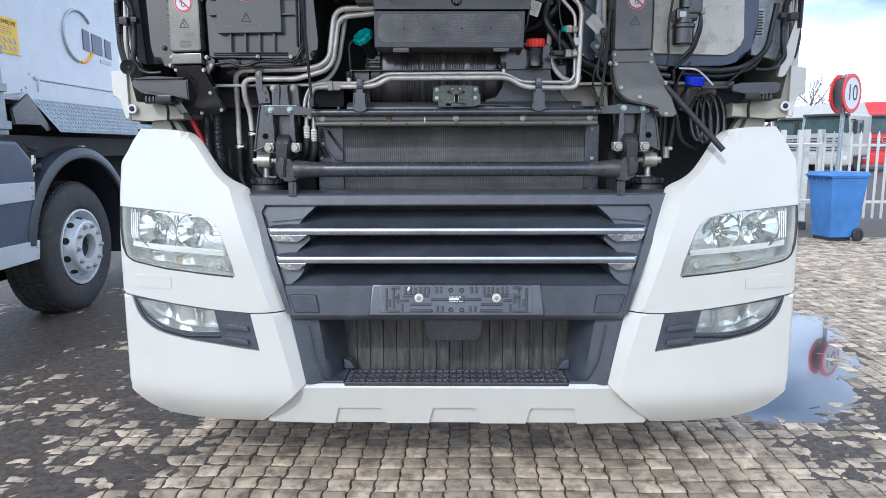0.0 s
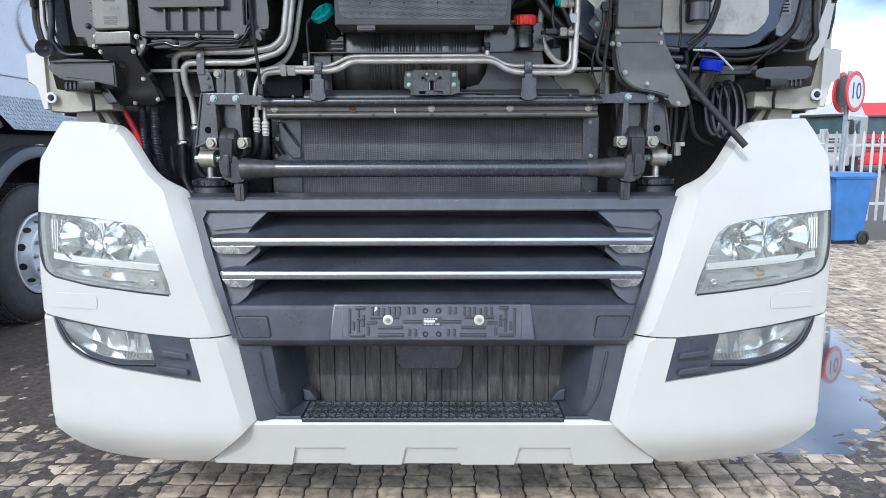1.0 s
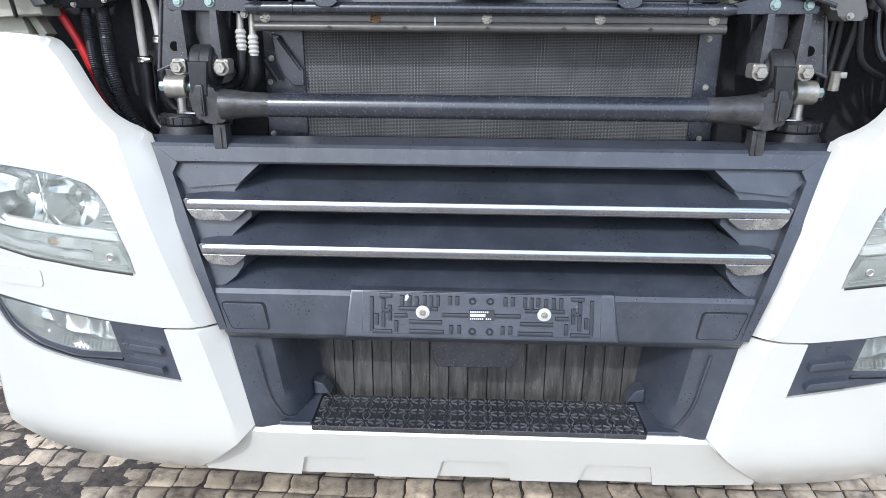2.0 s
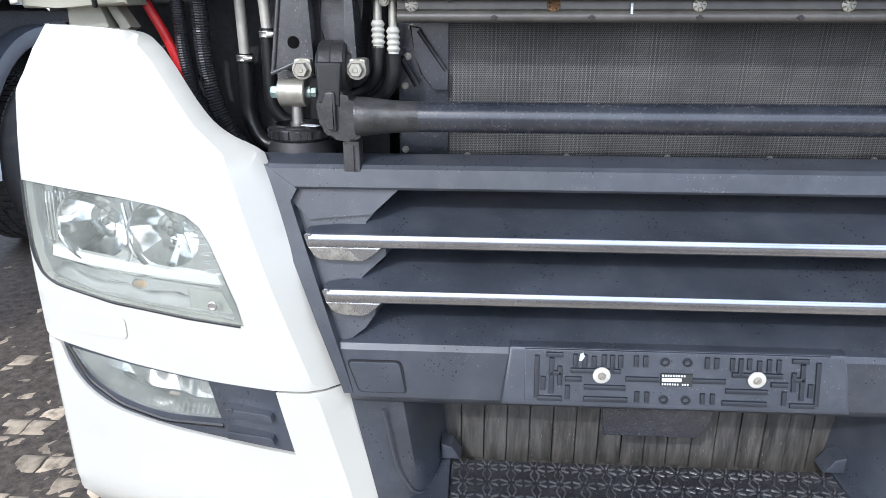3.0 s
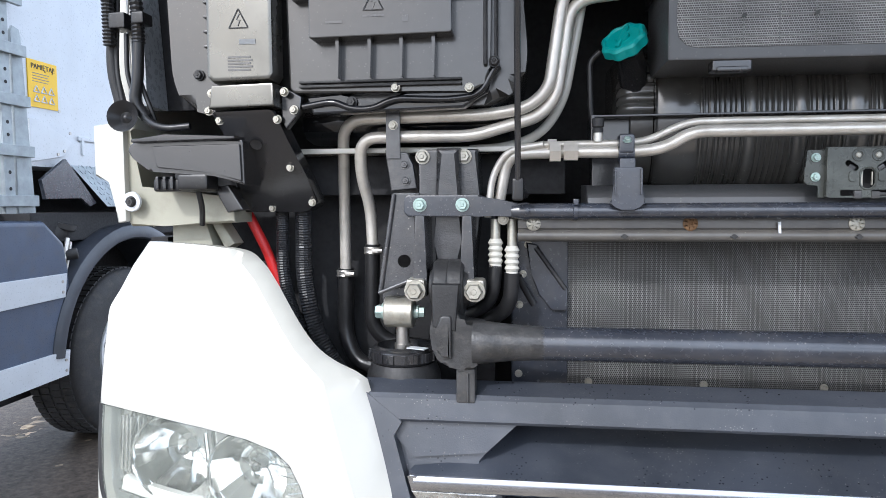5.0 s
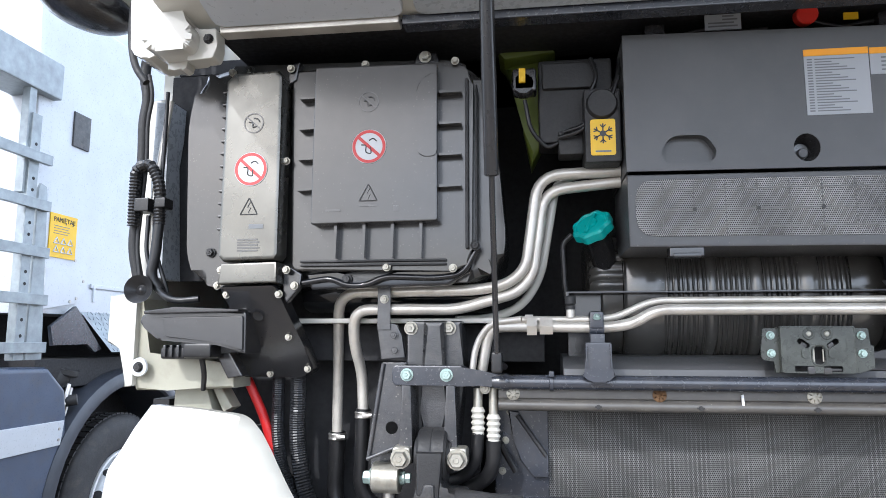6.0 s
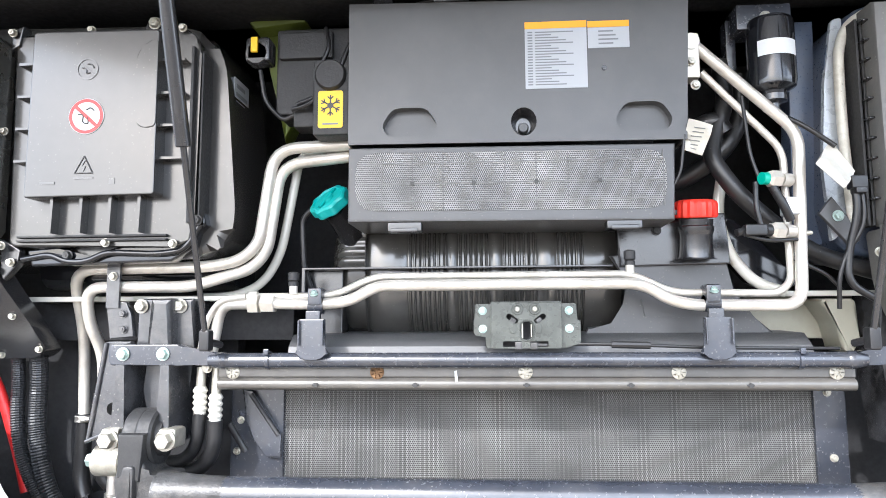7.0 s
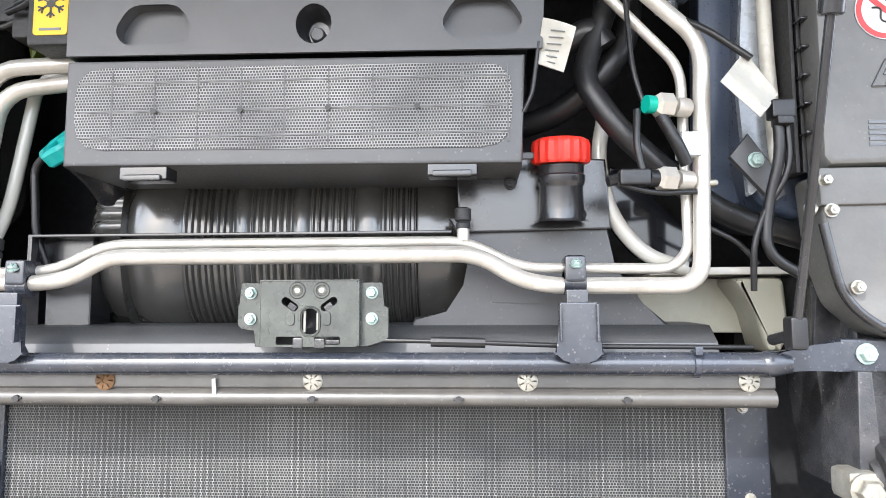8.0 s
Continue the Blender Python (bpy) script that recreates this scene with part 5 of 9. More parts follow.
for z, col, lab in ((1.696, GREENPL, "pressure switch with a green ring"), (1.613, HOSE, "pressure sensor with a black plug")):
    sn = solo("pressure_sensor", ALU, lambda b: (cyl(b, (0.425, 0.138, z), (0.408, 0.130, z), 0.011, n=12), lathe(b, (0.404, 0.128, z), (-1, -0.3, 0), [(0, 0), (0.014, 0), (0.014, 0.016), (0.009, 0.022), (0, 0.022)], 6)), ac, lab)
    solo("ring", col, lambda b: cyl(b, (0.384, 0.122, z), (0.374, 0.119, z), 0.010, n=12), sn)
    if col is HOSE:
        solo("plug", HOSE, lambda b: (box(b, (0.342, 0.108, z - 0.009), (0.376, 0.126, z + 0.009), 0.003), cyl(b, (0.345, 0.118, z), (0.330, 0.115, z - 0.004), 0.006, n=8)), sn)
solo("pipe_clip", LABELW, lambda b: box(b, (0.415, 0.130, 1.640), (0.438, 0.160, 1.668), 0.003), ac)
solo("clip_pin", ZINC, lambda b: box(b, (0.445, 0.135, 1.607), (0.456, 0.15, 1.614), 0.003), ac)
solo("flange", ALU, lambda b: (box(b, (0.262, 0.13, 1.868), (0.292, 0.165, 1.945), 0.004), cyl(b, (0.278, 0.128, 1.93), (0.278, 0.15, 1.93), 0.014, n=12)), ac)
bolts([(0.277, 0.129, 1.895), (0.282, 0.129, 1.855)], ac, ZINC, 0.007, 0.006)
pipe("coolant_pipe", [(-0.845, 0.315, 1.285), (-0.840, 0.295, 1.45), (-0.818, 0.215, 1.571), (-0.68, 0.20, 1.571), (-0.555, 0.195, 1.572), (-0.495, 0.19, 1.582), (-0.462, 0.19, 1.612), (-0.438, 0.19, 1.782), (-0.29, 0.19, 1.786)],
          0.0105, ALU, truck, "bare aluminium pipe bending down behind the corner panel", 0.045)
pipe("coolant_pipe", [(-0.780, 0.268, 1.340), (-0.782, 0.262, 1.42), (-0.790, 0.225, 1.475), (-0.785, 0.205, 1.538), (-0.66, 0.20, 1.538), (-0.590, 0.20, 1.537), (-0.535, 0.20, 1.552), (-0.478, 0.20, 1.568), (-0.450, 0.20, 1.60), (-0.428, 0.20, 1.755), (-0.29, 0.20, 1.768)],
          0.0105, ALU, truck, "bare aluminium pipe bending down behind the corner panel", 0.04)
pipe("door_flange", [(-0.60, 0.268, 1.520), (-0.53, 0.262, 1.522), (-0.470, 0.245, 1.545), (-0.436, 0.236, 1.60), (-0.418, 0.236, 1.70), (-0.405, 0.236, 1.775), (-0.37, 0.236, 1.792), (-0.29, 0.236, 1.792)], 0.0085, WHITE, truck, "white painted flange of the cab floor", 0.05)
pipe("loom_tube", [(-0.563, 0.185, 1.40), (-0.556, 0.19, 1.47), (-0.53, 0.185, 1.512), (-0.47, 0.16, 1.518)], 0.006, ALU, truck, "slim pale metal tube", 0.03)
hc = plate("pipe_clamp", [(-0.735, 1.500), (-0.711, 1.500), (-0.711, 1.590), (-0.735, 1.590)], 0.183, 0.189, CAST, truck, 0.001, "black strap clamping two pipes")
plate("clamp_foot", [(-0.738, 1.515), (-0.700, 1.510), (-0.690, 1.490), (-0.684, 1.450), (-0.728, 1.446)], 0.188, 0.20, CAST, hc, 0.002)
bolts([(-0.722, 0.182, 1.556)], hc, ZINC, 0.007, 0.006)
bolts([(-0.704, 0.187, 1.490), (-0.702, 0.187, 1.463)], hc, CAST, 0.007, 0.005)
for pts, r, top, top_r in (([(-0.845, 0.318, 1.30), (-0.850, 0.322, 1.17), (-0.825, 0.31, 1.118), (-0.74, 0.29, 1.105)], 0.0155, (-0.845, 0.317, 1.292), 0.0175),
                           ([(-0.780, 0.268, 1.350), (-0.785, 0.272, 1.20), (-0.760, 0.28, 1.168), (-0.62, 0.28, 1.150)], 0.0140, (-0.780, 0.268, 1.340), 0.016)):
    h = pipe("coolant_hose", pts, r, HOSE, truck, "black rubber hose with a screw clamp", 0.05)
    solo("hose_clamp", STEEL, lambda b: (lathe(b, top, (0, 0, 1), [(r, -0.008), (top_r, -0.008), (top_r + 0.001, -0.006), (top_r, -0.004), (top_r, 0.001), (top_r + 0.001, 0.003), (top_r, 0.005), (r, 0.005)], 24), box(b, (top[0] + 0.002, top[1] - top_r - 0.004, top[2] - 0.0055), (top[0] + 0.015, top[1] - top_r + 0.003, top[2] + 0.0025), 0.0015), cyl(b, (top[0] + 0.014, top[1] - top_r - 0.001, top[2] - 0.0015), (top[0] + 0.021, top[1] - top_r - 0.001, top[2] - 0.0015), 0.0045, n=6)), h)
pipe("red_cable", [(-1.030, 0.272, 1.425), (-1.010, 0.278, 1.380), (-0.987, 0.28, 1.333), (-0.970, 0.28, 1.285), (-0.950, 0.28, 1.23), (-0.930, 0.28, 1.16)], 0.0095, REDHOSE, truck, "thick red battery cable")
pipe("corrugated_sleeve", [(-0.910, 0.262, 1.43), (-0.915, 0.28, 1.363), (-0.917, 0.28, 1.294), (-0.906, 0.28, 1.223), (-0.890, 0.28, 1.171), (-0.860, 0.28, 1.121), (-0.82, 0.30, 1.06)], 0.0165, SLEEVE, truck, "black corrugated cable sleeve", 0.06, 0.0015, 0.0044)
cs = pipe("corrugated_sleeve", [(-0.950, 0.262, 1.43), (-0.957, 0.28, 1.363), (-0.957, 0.28, 1.293), (-0.945, 0.28, 1.233), (-0.924, 0.28, 1.183), (-0.89, 0.29, 1.12)], 0.013, SLEEVE, truck, "black corrugated cable sleeve", 0.06, 0.0013, 0.0042)
pipe("cable_tie", [(-1.010, 0.272, 1.312), (-0.960, 0.284, 1.318)], 0.0025, RUBBER, cs, fillet=0)
pipe("cable_tie", [(-0.945, 0.284, 1.203), (-0.905, 0.284, 1.208)], 0.0025, RUBBER, cs, fillet=0)
for x, z, mt in ((-0.549, 1.362, TAG), (-0.522, 1.350, TAG)):
    cn = solo("hose_fitting", mt, lambda b: lathe(b, (x, 0.165, z - 0.042), (0, 0, 1), [(0, 0), (0.011, 0)] + [(0.0125 if k % 2 else 0.0095, 0.004 + k * 0.005) for k in range(8)] + [(0.009, 0.046), (0, 0.046)], 14), truck, "pale ribbed hose fitting")
    solo("fitting_tube", ZINC, lambda b: cyl(b, (x, 0.165, z), (x, 0.168, 1.398), 0.008, n=12), cn)
pipe("brake_hose", [(-0.549, 0.165, 1.322), (-0.552, 0.165, 1.268), (-0.585, 0.19, 1.238), (-0.66, 0.24, 1.225)], 0.011, HOSE, truck, "black rubber hose below a pale fitting", 0.04)
pipe("brake_hose", [(-0.522, 0.165, 1.310), (-0.524, 0.168, 1.255), (-0.565, 0.20, 1.220), (-0.66, 0.25, 1.205)], 0.013, HOSE, truck, "black rubber hose below a pale fitting", 0.04)
bolts([(-0.536, 0.160, 1.398)], cross, ZINC, 0.008, 0.006)
pipe("short_pipe", [(-0.512, 0.20, 1.300), (-0.500, 0.21, 1.275), (-0.486, 0.215, 1.250)], 0.006, HOSE, truck, "short black drain pipe", 0.02)


# ---- castings, anti-roll bar, cab springs ----
def casting(s):
    X = lambda pts: [(s * x, z) for x, z in pts]
    col = plate("cab_mount", X([(0.580, 1.516), (0.682, 1.516), (0.684, 1.42), (0.670, 1.35), (0.668, 1.27), (0.592, 1.27), (0.584, 1.35), (0.576, 1.42)]), 0.196, 0.28, CAST, truck, 0.006, "rough black cast-iron cab mount")
    solo("rib", CAST, lambda b: prism(b, X([(0.608, 1.516), (0.648, 1.516), (0.652, 1.36), (0.648, 1.29), (0.612, 1.29), (0.606, 1.36)]), 0.170, 0.20, 0.010), col)
    for a, c in ((0.584, 0.600), (0.660, 0.676)):
        solo("finger", CAST, lambda b: prism(b, X([(a, 1.405), (c, 1.405), (c + 0.003, 1.31), (c + 0.003, 1.275), (a - 0.003, 1.275), (a - 0.003, 1.31)]), 0.120, 0.20, 0.004), col)
    bolts([(s * 0.674, 0.194, 1.503), (s * 0.603, 0.194, 1.503)], col, ZINC, 0.0110, 0.009)
    web = plate("web", X([(0.720, 1.442), (0.676, 1.442), (0.678, 1.300), (0.745, 1.272)]), 0.165, 0.178, CAST, col, 0.003)
    for e0, e1 in (((0.718, 1.440), (0.743, 1.276)), ((0.679, 1.440), (0.681, 1.302))):
        pipe("web_rim", [(s * e0[0], 0.164, e0[1]), (s * e1[0], 0.164, e1[1])], 0.0042, CAST, web, fillet=0)
    solo("web_hole", HOLE, lambda b: disc(b, (s * 0.702, 0.1655, 1.328), (0, -1, 0), 0.011, 0.0012, 18), web)
    pipe("web_edge", [(s * 0.745, 0.160, 1.274), (s * 0.682, 0.160, 1.300)], 0.0035, CAST, web, fillet=0)
    # pivot
    pv = solo("pivot_eye", RUBBER, lambda b: (lathe(b, (s * 0.597, 0.135, 1.288), (s, 0, 0), [(0.020, 0), (0.042, 0), (0.046, 0.004), (0.046, 0.022), (0.0445, 0.0245), (0.046, 0.027), (0.046, 0.045), (0.042, 0.049), (0.020, 0.049)], 32),
                                              prism(b, X([(0.600, 1.30), (0.644, 1.30), (0.643, 1.232), (0.606, 1.226)]), 0.078, 0.16, 0.006)), col, "black pivot eye with a rubber bush")
    solo("bush", RUBBER, lambda b: lathe(b, (s * 0.590, 0.135, 1.288), (s, 0, 0), [(0, 0), (0.028, 0), (0.032, 0.008), (0.032, 0.052), (0.028, 0.062), (0, 0.062)], 24), pv)
    for x in (0.579, 0.674):
        solo("pivot_block", ZINC, lambda b: (box(b, (min(s * (x - 0.016), s * (x + 0.016)), 0.108, 1.272), (max(s * (x - 0.016), s * (x + 0.016)), 0.150, 1.304), 0.006), hexbolt(b, (s * x, 0.108, 1.286), (0, -1, 0), 0.0135, 0.013)), col)
    ft = plate("casting_foot", roundpoly(X([(0.562, 1.234), (0.598, 1.238), (0.603, 1.258), (0.641, 1.258), (0.648, 1.226), (0.642, 1.188), (0.624, 1.170), (0.586, 1.164), (0.566, 1.178)]), 0.008), 0.083, 0.150, GREYCAST, truck, 0.006, "worn grey casting clamping the anti-roll bar")
    solo("foot_rib", GREYCAST, lambda b: prism(b, roundpoly(X([(0.612, 1.182), (0.634, 1.192), (0.638, 1.226), (0.630, 1.252), (0.612, 1.252)]), 0.006), 0.072, 0.09, 0.005), ft)
    solo("collar", GREYCAST, lambda b: lathe(b, (s * 0.580, 0.095, 1.208), (-s, 0, 0), [(0, 0), (0.0335, 0), (0.0335, 0.014), (0.0315, 0.032), (0.0285, 0.058), (0.0270, 0.085), (0.0262, 0.11), (0, 0.11)], 28), ft)
    solo("foot_block", GREYCAST, lambda b: (box(b, (min(s * 0.577, s * 0.607), 0.092, 1.110), (max(s * 0.577, s * 0.607), 0.13, 1.165), 0.003), box(b, (min(s * 0.587, s * 0.590), 0.088, 1.112), (max(s * 0.587, s * 0.590), 0.1, 1.158), 0.001)), ft)
    # damper with its air bellows
    c = (s * 0.712, 0.208)
    sp = solo("air_spring", RUBBER, lambda b: lathe(b, (c[0], c[1], 1.062), (0, 0, 1), [(0.050, 0.0), (0.062, 0.02), (0.066, 0.045), (0.064, 0.068), (0.056, 0.086), (0, 0.088)], 32), truck, "black rubber air spring with a notched ring")
    solo("ring", SATIN, lambda b: (lathe(b, (c[0], c[1], 1.148), (0, 0, 1), [(0.046, 0.030), (0.056, 0.026), (0.059, 0.022), (0.059, 0.006), (0.054, 0.0), (0, 0.0)], 32), lathe(b, (c[0], c[1], 1.148), (0, 0, 1), [(0, 0.016), (0.046, 0.016), (0.046, 0.03)], 32)), sp)
    for k in range(18):
        a = radians(20 * k)
        solo("notch", SATIN, lambda b: box(b, (-0.004, -0.0022, -0.008), (0.004, 0.0022, 0.008), 0.001, Matrix.Translation((c[0] + 0.060 * math.cos(a), c[1] + 0.060 * math.sin(a), 1.162)) @ Matrix.Rotation(a + math.pi / 2, 4, "Z")), sp)
    solo("ring_label", LABELW, lambda b: box(b, (-0.017, -0.008, 0), (0.017, 0.008, 0.0015), 0, Matrix.Translation((c[0] - s * 0.03, c[1] - 0.036, 1.178)) @ Matrix.Rotation(radians(-20), 4, "Z")), sp)
    solo("damper_rod", STEEL, lambda b: (cyl(b, (c[0], 0.195, 1.157), (c[0], 0.195, 1.235), 0.0112, n=16), cyl(b, (c[0], 0.195, 1.157), (c[0], 0.195, 1.182), 0.014, n=16)), sp)
    solo("damper_eye", ZINC, lambda b: (cyl(b, (s * 0.690, 0.190, 1.238), (s * 0.740, 0.190, 1.238), 0.027, n=28, ch=0.002),), sp, "grey damper eye")
    solo("damper_bolt", TEALBOLT, lambda b: hexbolt(b, (s * 0.742, 0.190, 1.238), (s, 0, 0), 0.012, 0.013), sp)
    solo("damper_nut", TEALBOLT, lambda b: (cyl(b, (s * 0.672, 0.190, 1.238), (s * 0.682, 0.190, 1.238), 0.009, n=6), cyl(b, (s * 0.682, 0.190, 1.238), (s * 0.690, 0.190, 1.238), 0.0115, n=18)), sp)
    # dark bracket round the damper
    plate("damper_bracket", X([(0.662, 1.285), (0.748, 1.275), (0.748, 1.215), (0.738, 1.215), (0.734, 1.262), (0.662, 1.268)]), 0.205, 0.235, CAST, col, 0.002)


casting(-1)
casting(1)
solo("anti_roll_bar", BEAM, lambda b: cyl(b, (-0.578, 0.095, 1.208), (0.578, 0.095, 1.208), 0.0262, n=32), label="thick black tubular anti-roll bar, scuffed and rain-spotted")
# inner wings closed by sheets as black as the shade there
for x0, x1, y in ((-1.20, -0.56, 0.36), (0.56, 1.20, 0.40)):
    solo("wing_inner", DARK, lambda b: box(b, (x0, y, 0.9), (x1, y + 0.04, 1.50)), label="inner wing sheet, coloured as deep shade")
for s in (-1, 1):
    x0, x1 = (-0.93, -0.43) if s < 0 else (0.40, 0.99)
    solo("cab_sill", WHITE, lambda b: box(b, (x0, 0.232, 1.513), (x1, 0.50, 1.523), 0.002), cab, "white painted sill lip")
    # same web on both sides; the left one's shade is put into its colour
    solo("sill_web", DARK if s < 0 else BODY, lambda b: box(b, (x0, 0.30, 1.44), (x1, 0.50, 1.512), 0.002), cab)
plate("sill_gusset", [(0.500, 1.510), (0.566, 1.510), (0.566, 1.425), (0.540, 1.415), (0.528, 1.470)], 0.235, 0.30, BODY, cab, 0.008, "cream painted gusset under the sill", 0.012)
for s in (-1, 1):
    st = pipe("gas_strut", [(s * 0.511, 0.090, 1.450), (s * 0.511, -0.010, 1.735)], 0.0048, SATIN, truck, "slim black gas strut holding the flap up", fillet=0)
    solo("strut_body", SATIN, lambda b: cyl(b, (s * 0.511, -0.010, 1.735), (s * 0.511, -0.124, 2.062), 0.0115, n=16, ch=0.002), st)
    solo("strut_foot", HOSE, lambda b: (box(b, (s * 0.511 - 0.009, 0.082, 1.428), (s * 0.511 + 0.009, 0.104, 1.462), 0.004), cyl(b, (s * 0.511, 0.09, 1.445), (s * 0.50, 0.125, 1.437), 0.006, n=8)), st)


# ---- electrics and filter covers ----
def no_water_sign(parent, x, z, y, r=0.028):
    sg = solo("warning_sticker", LABELW, lambda b: disc(b, (x, y, z), (0, -1, 0), r, 0.0008, 32), parent, "round white sticker with a red ring and bar")
    solo("red_ring", LABELR, lambda b: lathe(b, (x, y - 0.0008, z), (0, -1, 0), [(r * 0.80, 0), (r * 0.97, 0), (r * 0.97, 0.0006), (r * 0.80, 0.0006), (r * 0.80, 0)], 32), sg)
    solo("red_bar", LABELR, lambda b: box(b, (-r * 0.86, -0.0006, -r * 0.09), (r * 0.86, 0.0, r * 0.09), 0, Matrix.Translation((x, y - 0.0009, z)) @ Matrix.Rotation(radians(42), 4, "Y")), sg)
    solo("tap_drawing", LABELK, lambda b: (tube(b, [(x - r * 0.45, y - 0.001, z + r * 0.1), (x - r * 0.15, y - 0.001, z + r * 0.1), (x - r * 0.2, y - 0.001, z - r * 0.35), (x + r * 0.15, y - 0.001, z - r * 0.45), (x + r * 0.1, y - 0.001, z - r * 0.05)], r * 0.035, 5, r * 0.15),
                                             tube(b, [(x + r * 0.0, y - 0.001, z + r * 0.35), (x + r * 0.25, y - 0.001, z + r * 0.5), (x + r * 0.45, y - 0.001, z + r * 0.3)], r * 0.035, 5, r * 0.15)), sg)


def embossed(parent, x, z, y, k=1.0):
    """Raised bolt-in-triangle mark with bars below."""
    t = solo("voltage_mark", EMBOSS, lambda b: tube(b, [(x - 0.016 * k, y, z - 0.012 * k), (x, y, z + 0.018 * k), (x + 0.016 * k, y, z - 0.012 * k), (x - 0.016 * k, y, z - 0.012 * k)], 0.0011, 5, 0.002), parent)
    solo("bolt_mark", EMBOSS, lambda b: tube(b, [(x + 0.002, y, z + 0.010 * k), (x - 0.003, y, z + 0.001), (x + 0.003, y, z), (x - 0.001, y, z - 0.009 * k)], 0.0010, 5, 0.0), t)


box_l = plate("filter_housing", [(-1.105, 1.640), (-1.115, 1.90), (-1.10, 1.985), (-1.05, 2.015), (-0.600, 2.005), (-0.545, 1.985), (-0.520, 1.93), (-0.497, 1.660), (-0.505, 1.615), (-0.545, 1.585), (-1.03, 1.575), (-1.085, 1.59)], 0.165, 0.36, COVER, truck, 0.022, "glossy black filter housing with covers and warning stickers", 0.03)
solo("housing_face", COVER, lambda b: prism(b, roundpoly([(-0.895, 1.985), (-0.578, 1.988), (-0.552, 1.955), (-0.556, 1.625), (-0.575, 1.602), (-0.885, 1.604)], 0.015), 0.133, 0.17, 0.005), box_l)
cov = plate("raised_cover", [(-0.838, 1.975), (-0.613, 1.972), (-0.612, 1.686), (-0.840, 1.684)], 0.100, 0.135, COVER, box_l, 0.003, r=0.006)
plate("scallop", [(-0.650, 1.93), (-0.632, 1.95), (-0.613, 1.955), (-0.613, 1.80), (-0.642, 1.80), (-0.652, 1.82)], 0.0982, 0.11, COVER, cov, 0.0015, r=0.012)
no_water_sign(cov, -0.735, 1.822, 0.0995, 0.031)
embossed(cov, -0.735, 1.736, 0.0995)
solo("faint_mark", EMBOSS, lambda b: lathe(b, (-0.737, 0.100, 1.905), (0, -1, 0), [(0.017, 0), (0.017, 0.0012), (0.019, 0.0012), (0.019, 0)], 28), cov)
for x0, z0, x1, z1 in ((-0.752, 1.714, -0.718, 1.717), (-0.812, 1.706, -0.785, 1.710), (-0.690, 1.705, -0.680, 1.715)):
    solo("moulded_bar", EMBOSS, lambda b: box(b, (x0, 0.099, z0), (x1, 0.101, z1)), cov)
for z in (1.920, 1.862, 1.805, 1.748):
    for x0, x1 in ((-0.612, -0.572), (-0.870, -0.838)):
        solo("rib", COVER, lambda b: prism(b, [(x0, z), (x1, z + 0.001), (x1, z + 0.004), (x0, z + 0.005)], 0.112, 0.135, 0), box_l)
for x in (-0.800, -0.748, -0.697, -0.646):
    solo("rib", COVER, lambda b: prism(b, [(x, 1.690), (x + 0.006, 1.690), (x + 0.004, 1.625), (x + 0.002, 1.625)], 0.112, 0.135, 0), box_l)
for z in (1.612, 1.619):
    solo("seam_rail", RUBBER, lambda b: box(b, (-0.865, 0.124, z), (-0.600, 0.135, z + 0.004), 0.001), box_l)
solo("seam_rail", RUBBER, lambda b: box(b, (-0.566, 0.122, 1.64), (-0.560, 0.135, 1.95), 0.002), box_l)
solo("seam_rail", RUBBER, lambda b: box(b, (-0.549, 0.128, 1.65), (-0.545, 0.168, 1.94), 0.002), box_l)
plate("housing_flange", [(-0.86, 1.600), (-0.80, 1.606), (-0.745, 1.585), (-0.69, 1.606), (-0.58, 1.600), (-0.54, 1.64), (-0.545, 1.66), (-0.56, 1.60), (-0.60, 1.578), (-0.85, 1.572)], 0.145, 0.17, GLOSS, box_l, 0.004)
solo("housing_belly", GLOSS, lambda b: bar(b, [(0.36, 1.606), (0.258, 1.600), (0.244, 1.590), (0.240, 1.572), (0.246, 1.554), (0.262, 1.542), (0.30, 1.536), (0.36, 1.536)], -0.900, -0.530), box_l, angle=50)
pipe("housing_bead", [(-0.865, 0.142, 1.584), (-0.812, 0.140, 1.592), (-0.782, 0.138, 1.578), (-0.745, 0.138, 1.578), (-0.712, 0.138, 1.594), (-0.62, 0.138, 1.590), (-0.572, 0.138, 1.596), (-0.548, 0.140, 1.640)], 0.0055, GLOSS, box_l, fillet=0.02)
metal = plate("side_cover", [(-1.008, 1.955), (-0.993, 1.972), (-0.910, 1.974), (-0.898, 1.960), (-0.897, 1.632), (-0.904, 1.622), (-1.000, 1.620), (-1.010, 1.630)], 0.096, 0.140, METALCOVER, box_l, 0.008, "shiny metal cover strip with warning stickers")
no_water_sign(metal, -0.952, 1.787, 0.0955, 0.031)
embossed(metal, -0.953, 1.716, 0.0955)
solo("faint_mark", EMBOSS, lambda b: lathe(b, (-0.950, 0.096, 1.873), (0, -1, 0), [(0.017, 0), (0.017, 0.0012), (0.019, 0.0012), (0.019, 0)], 28), metal)
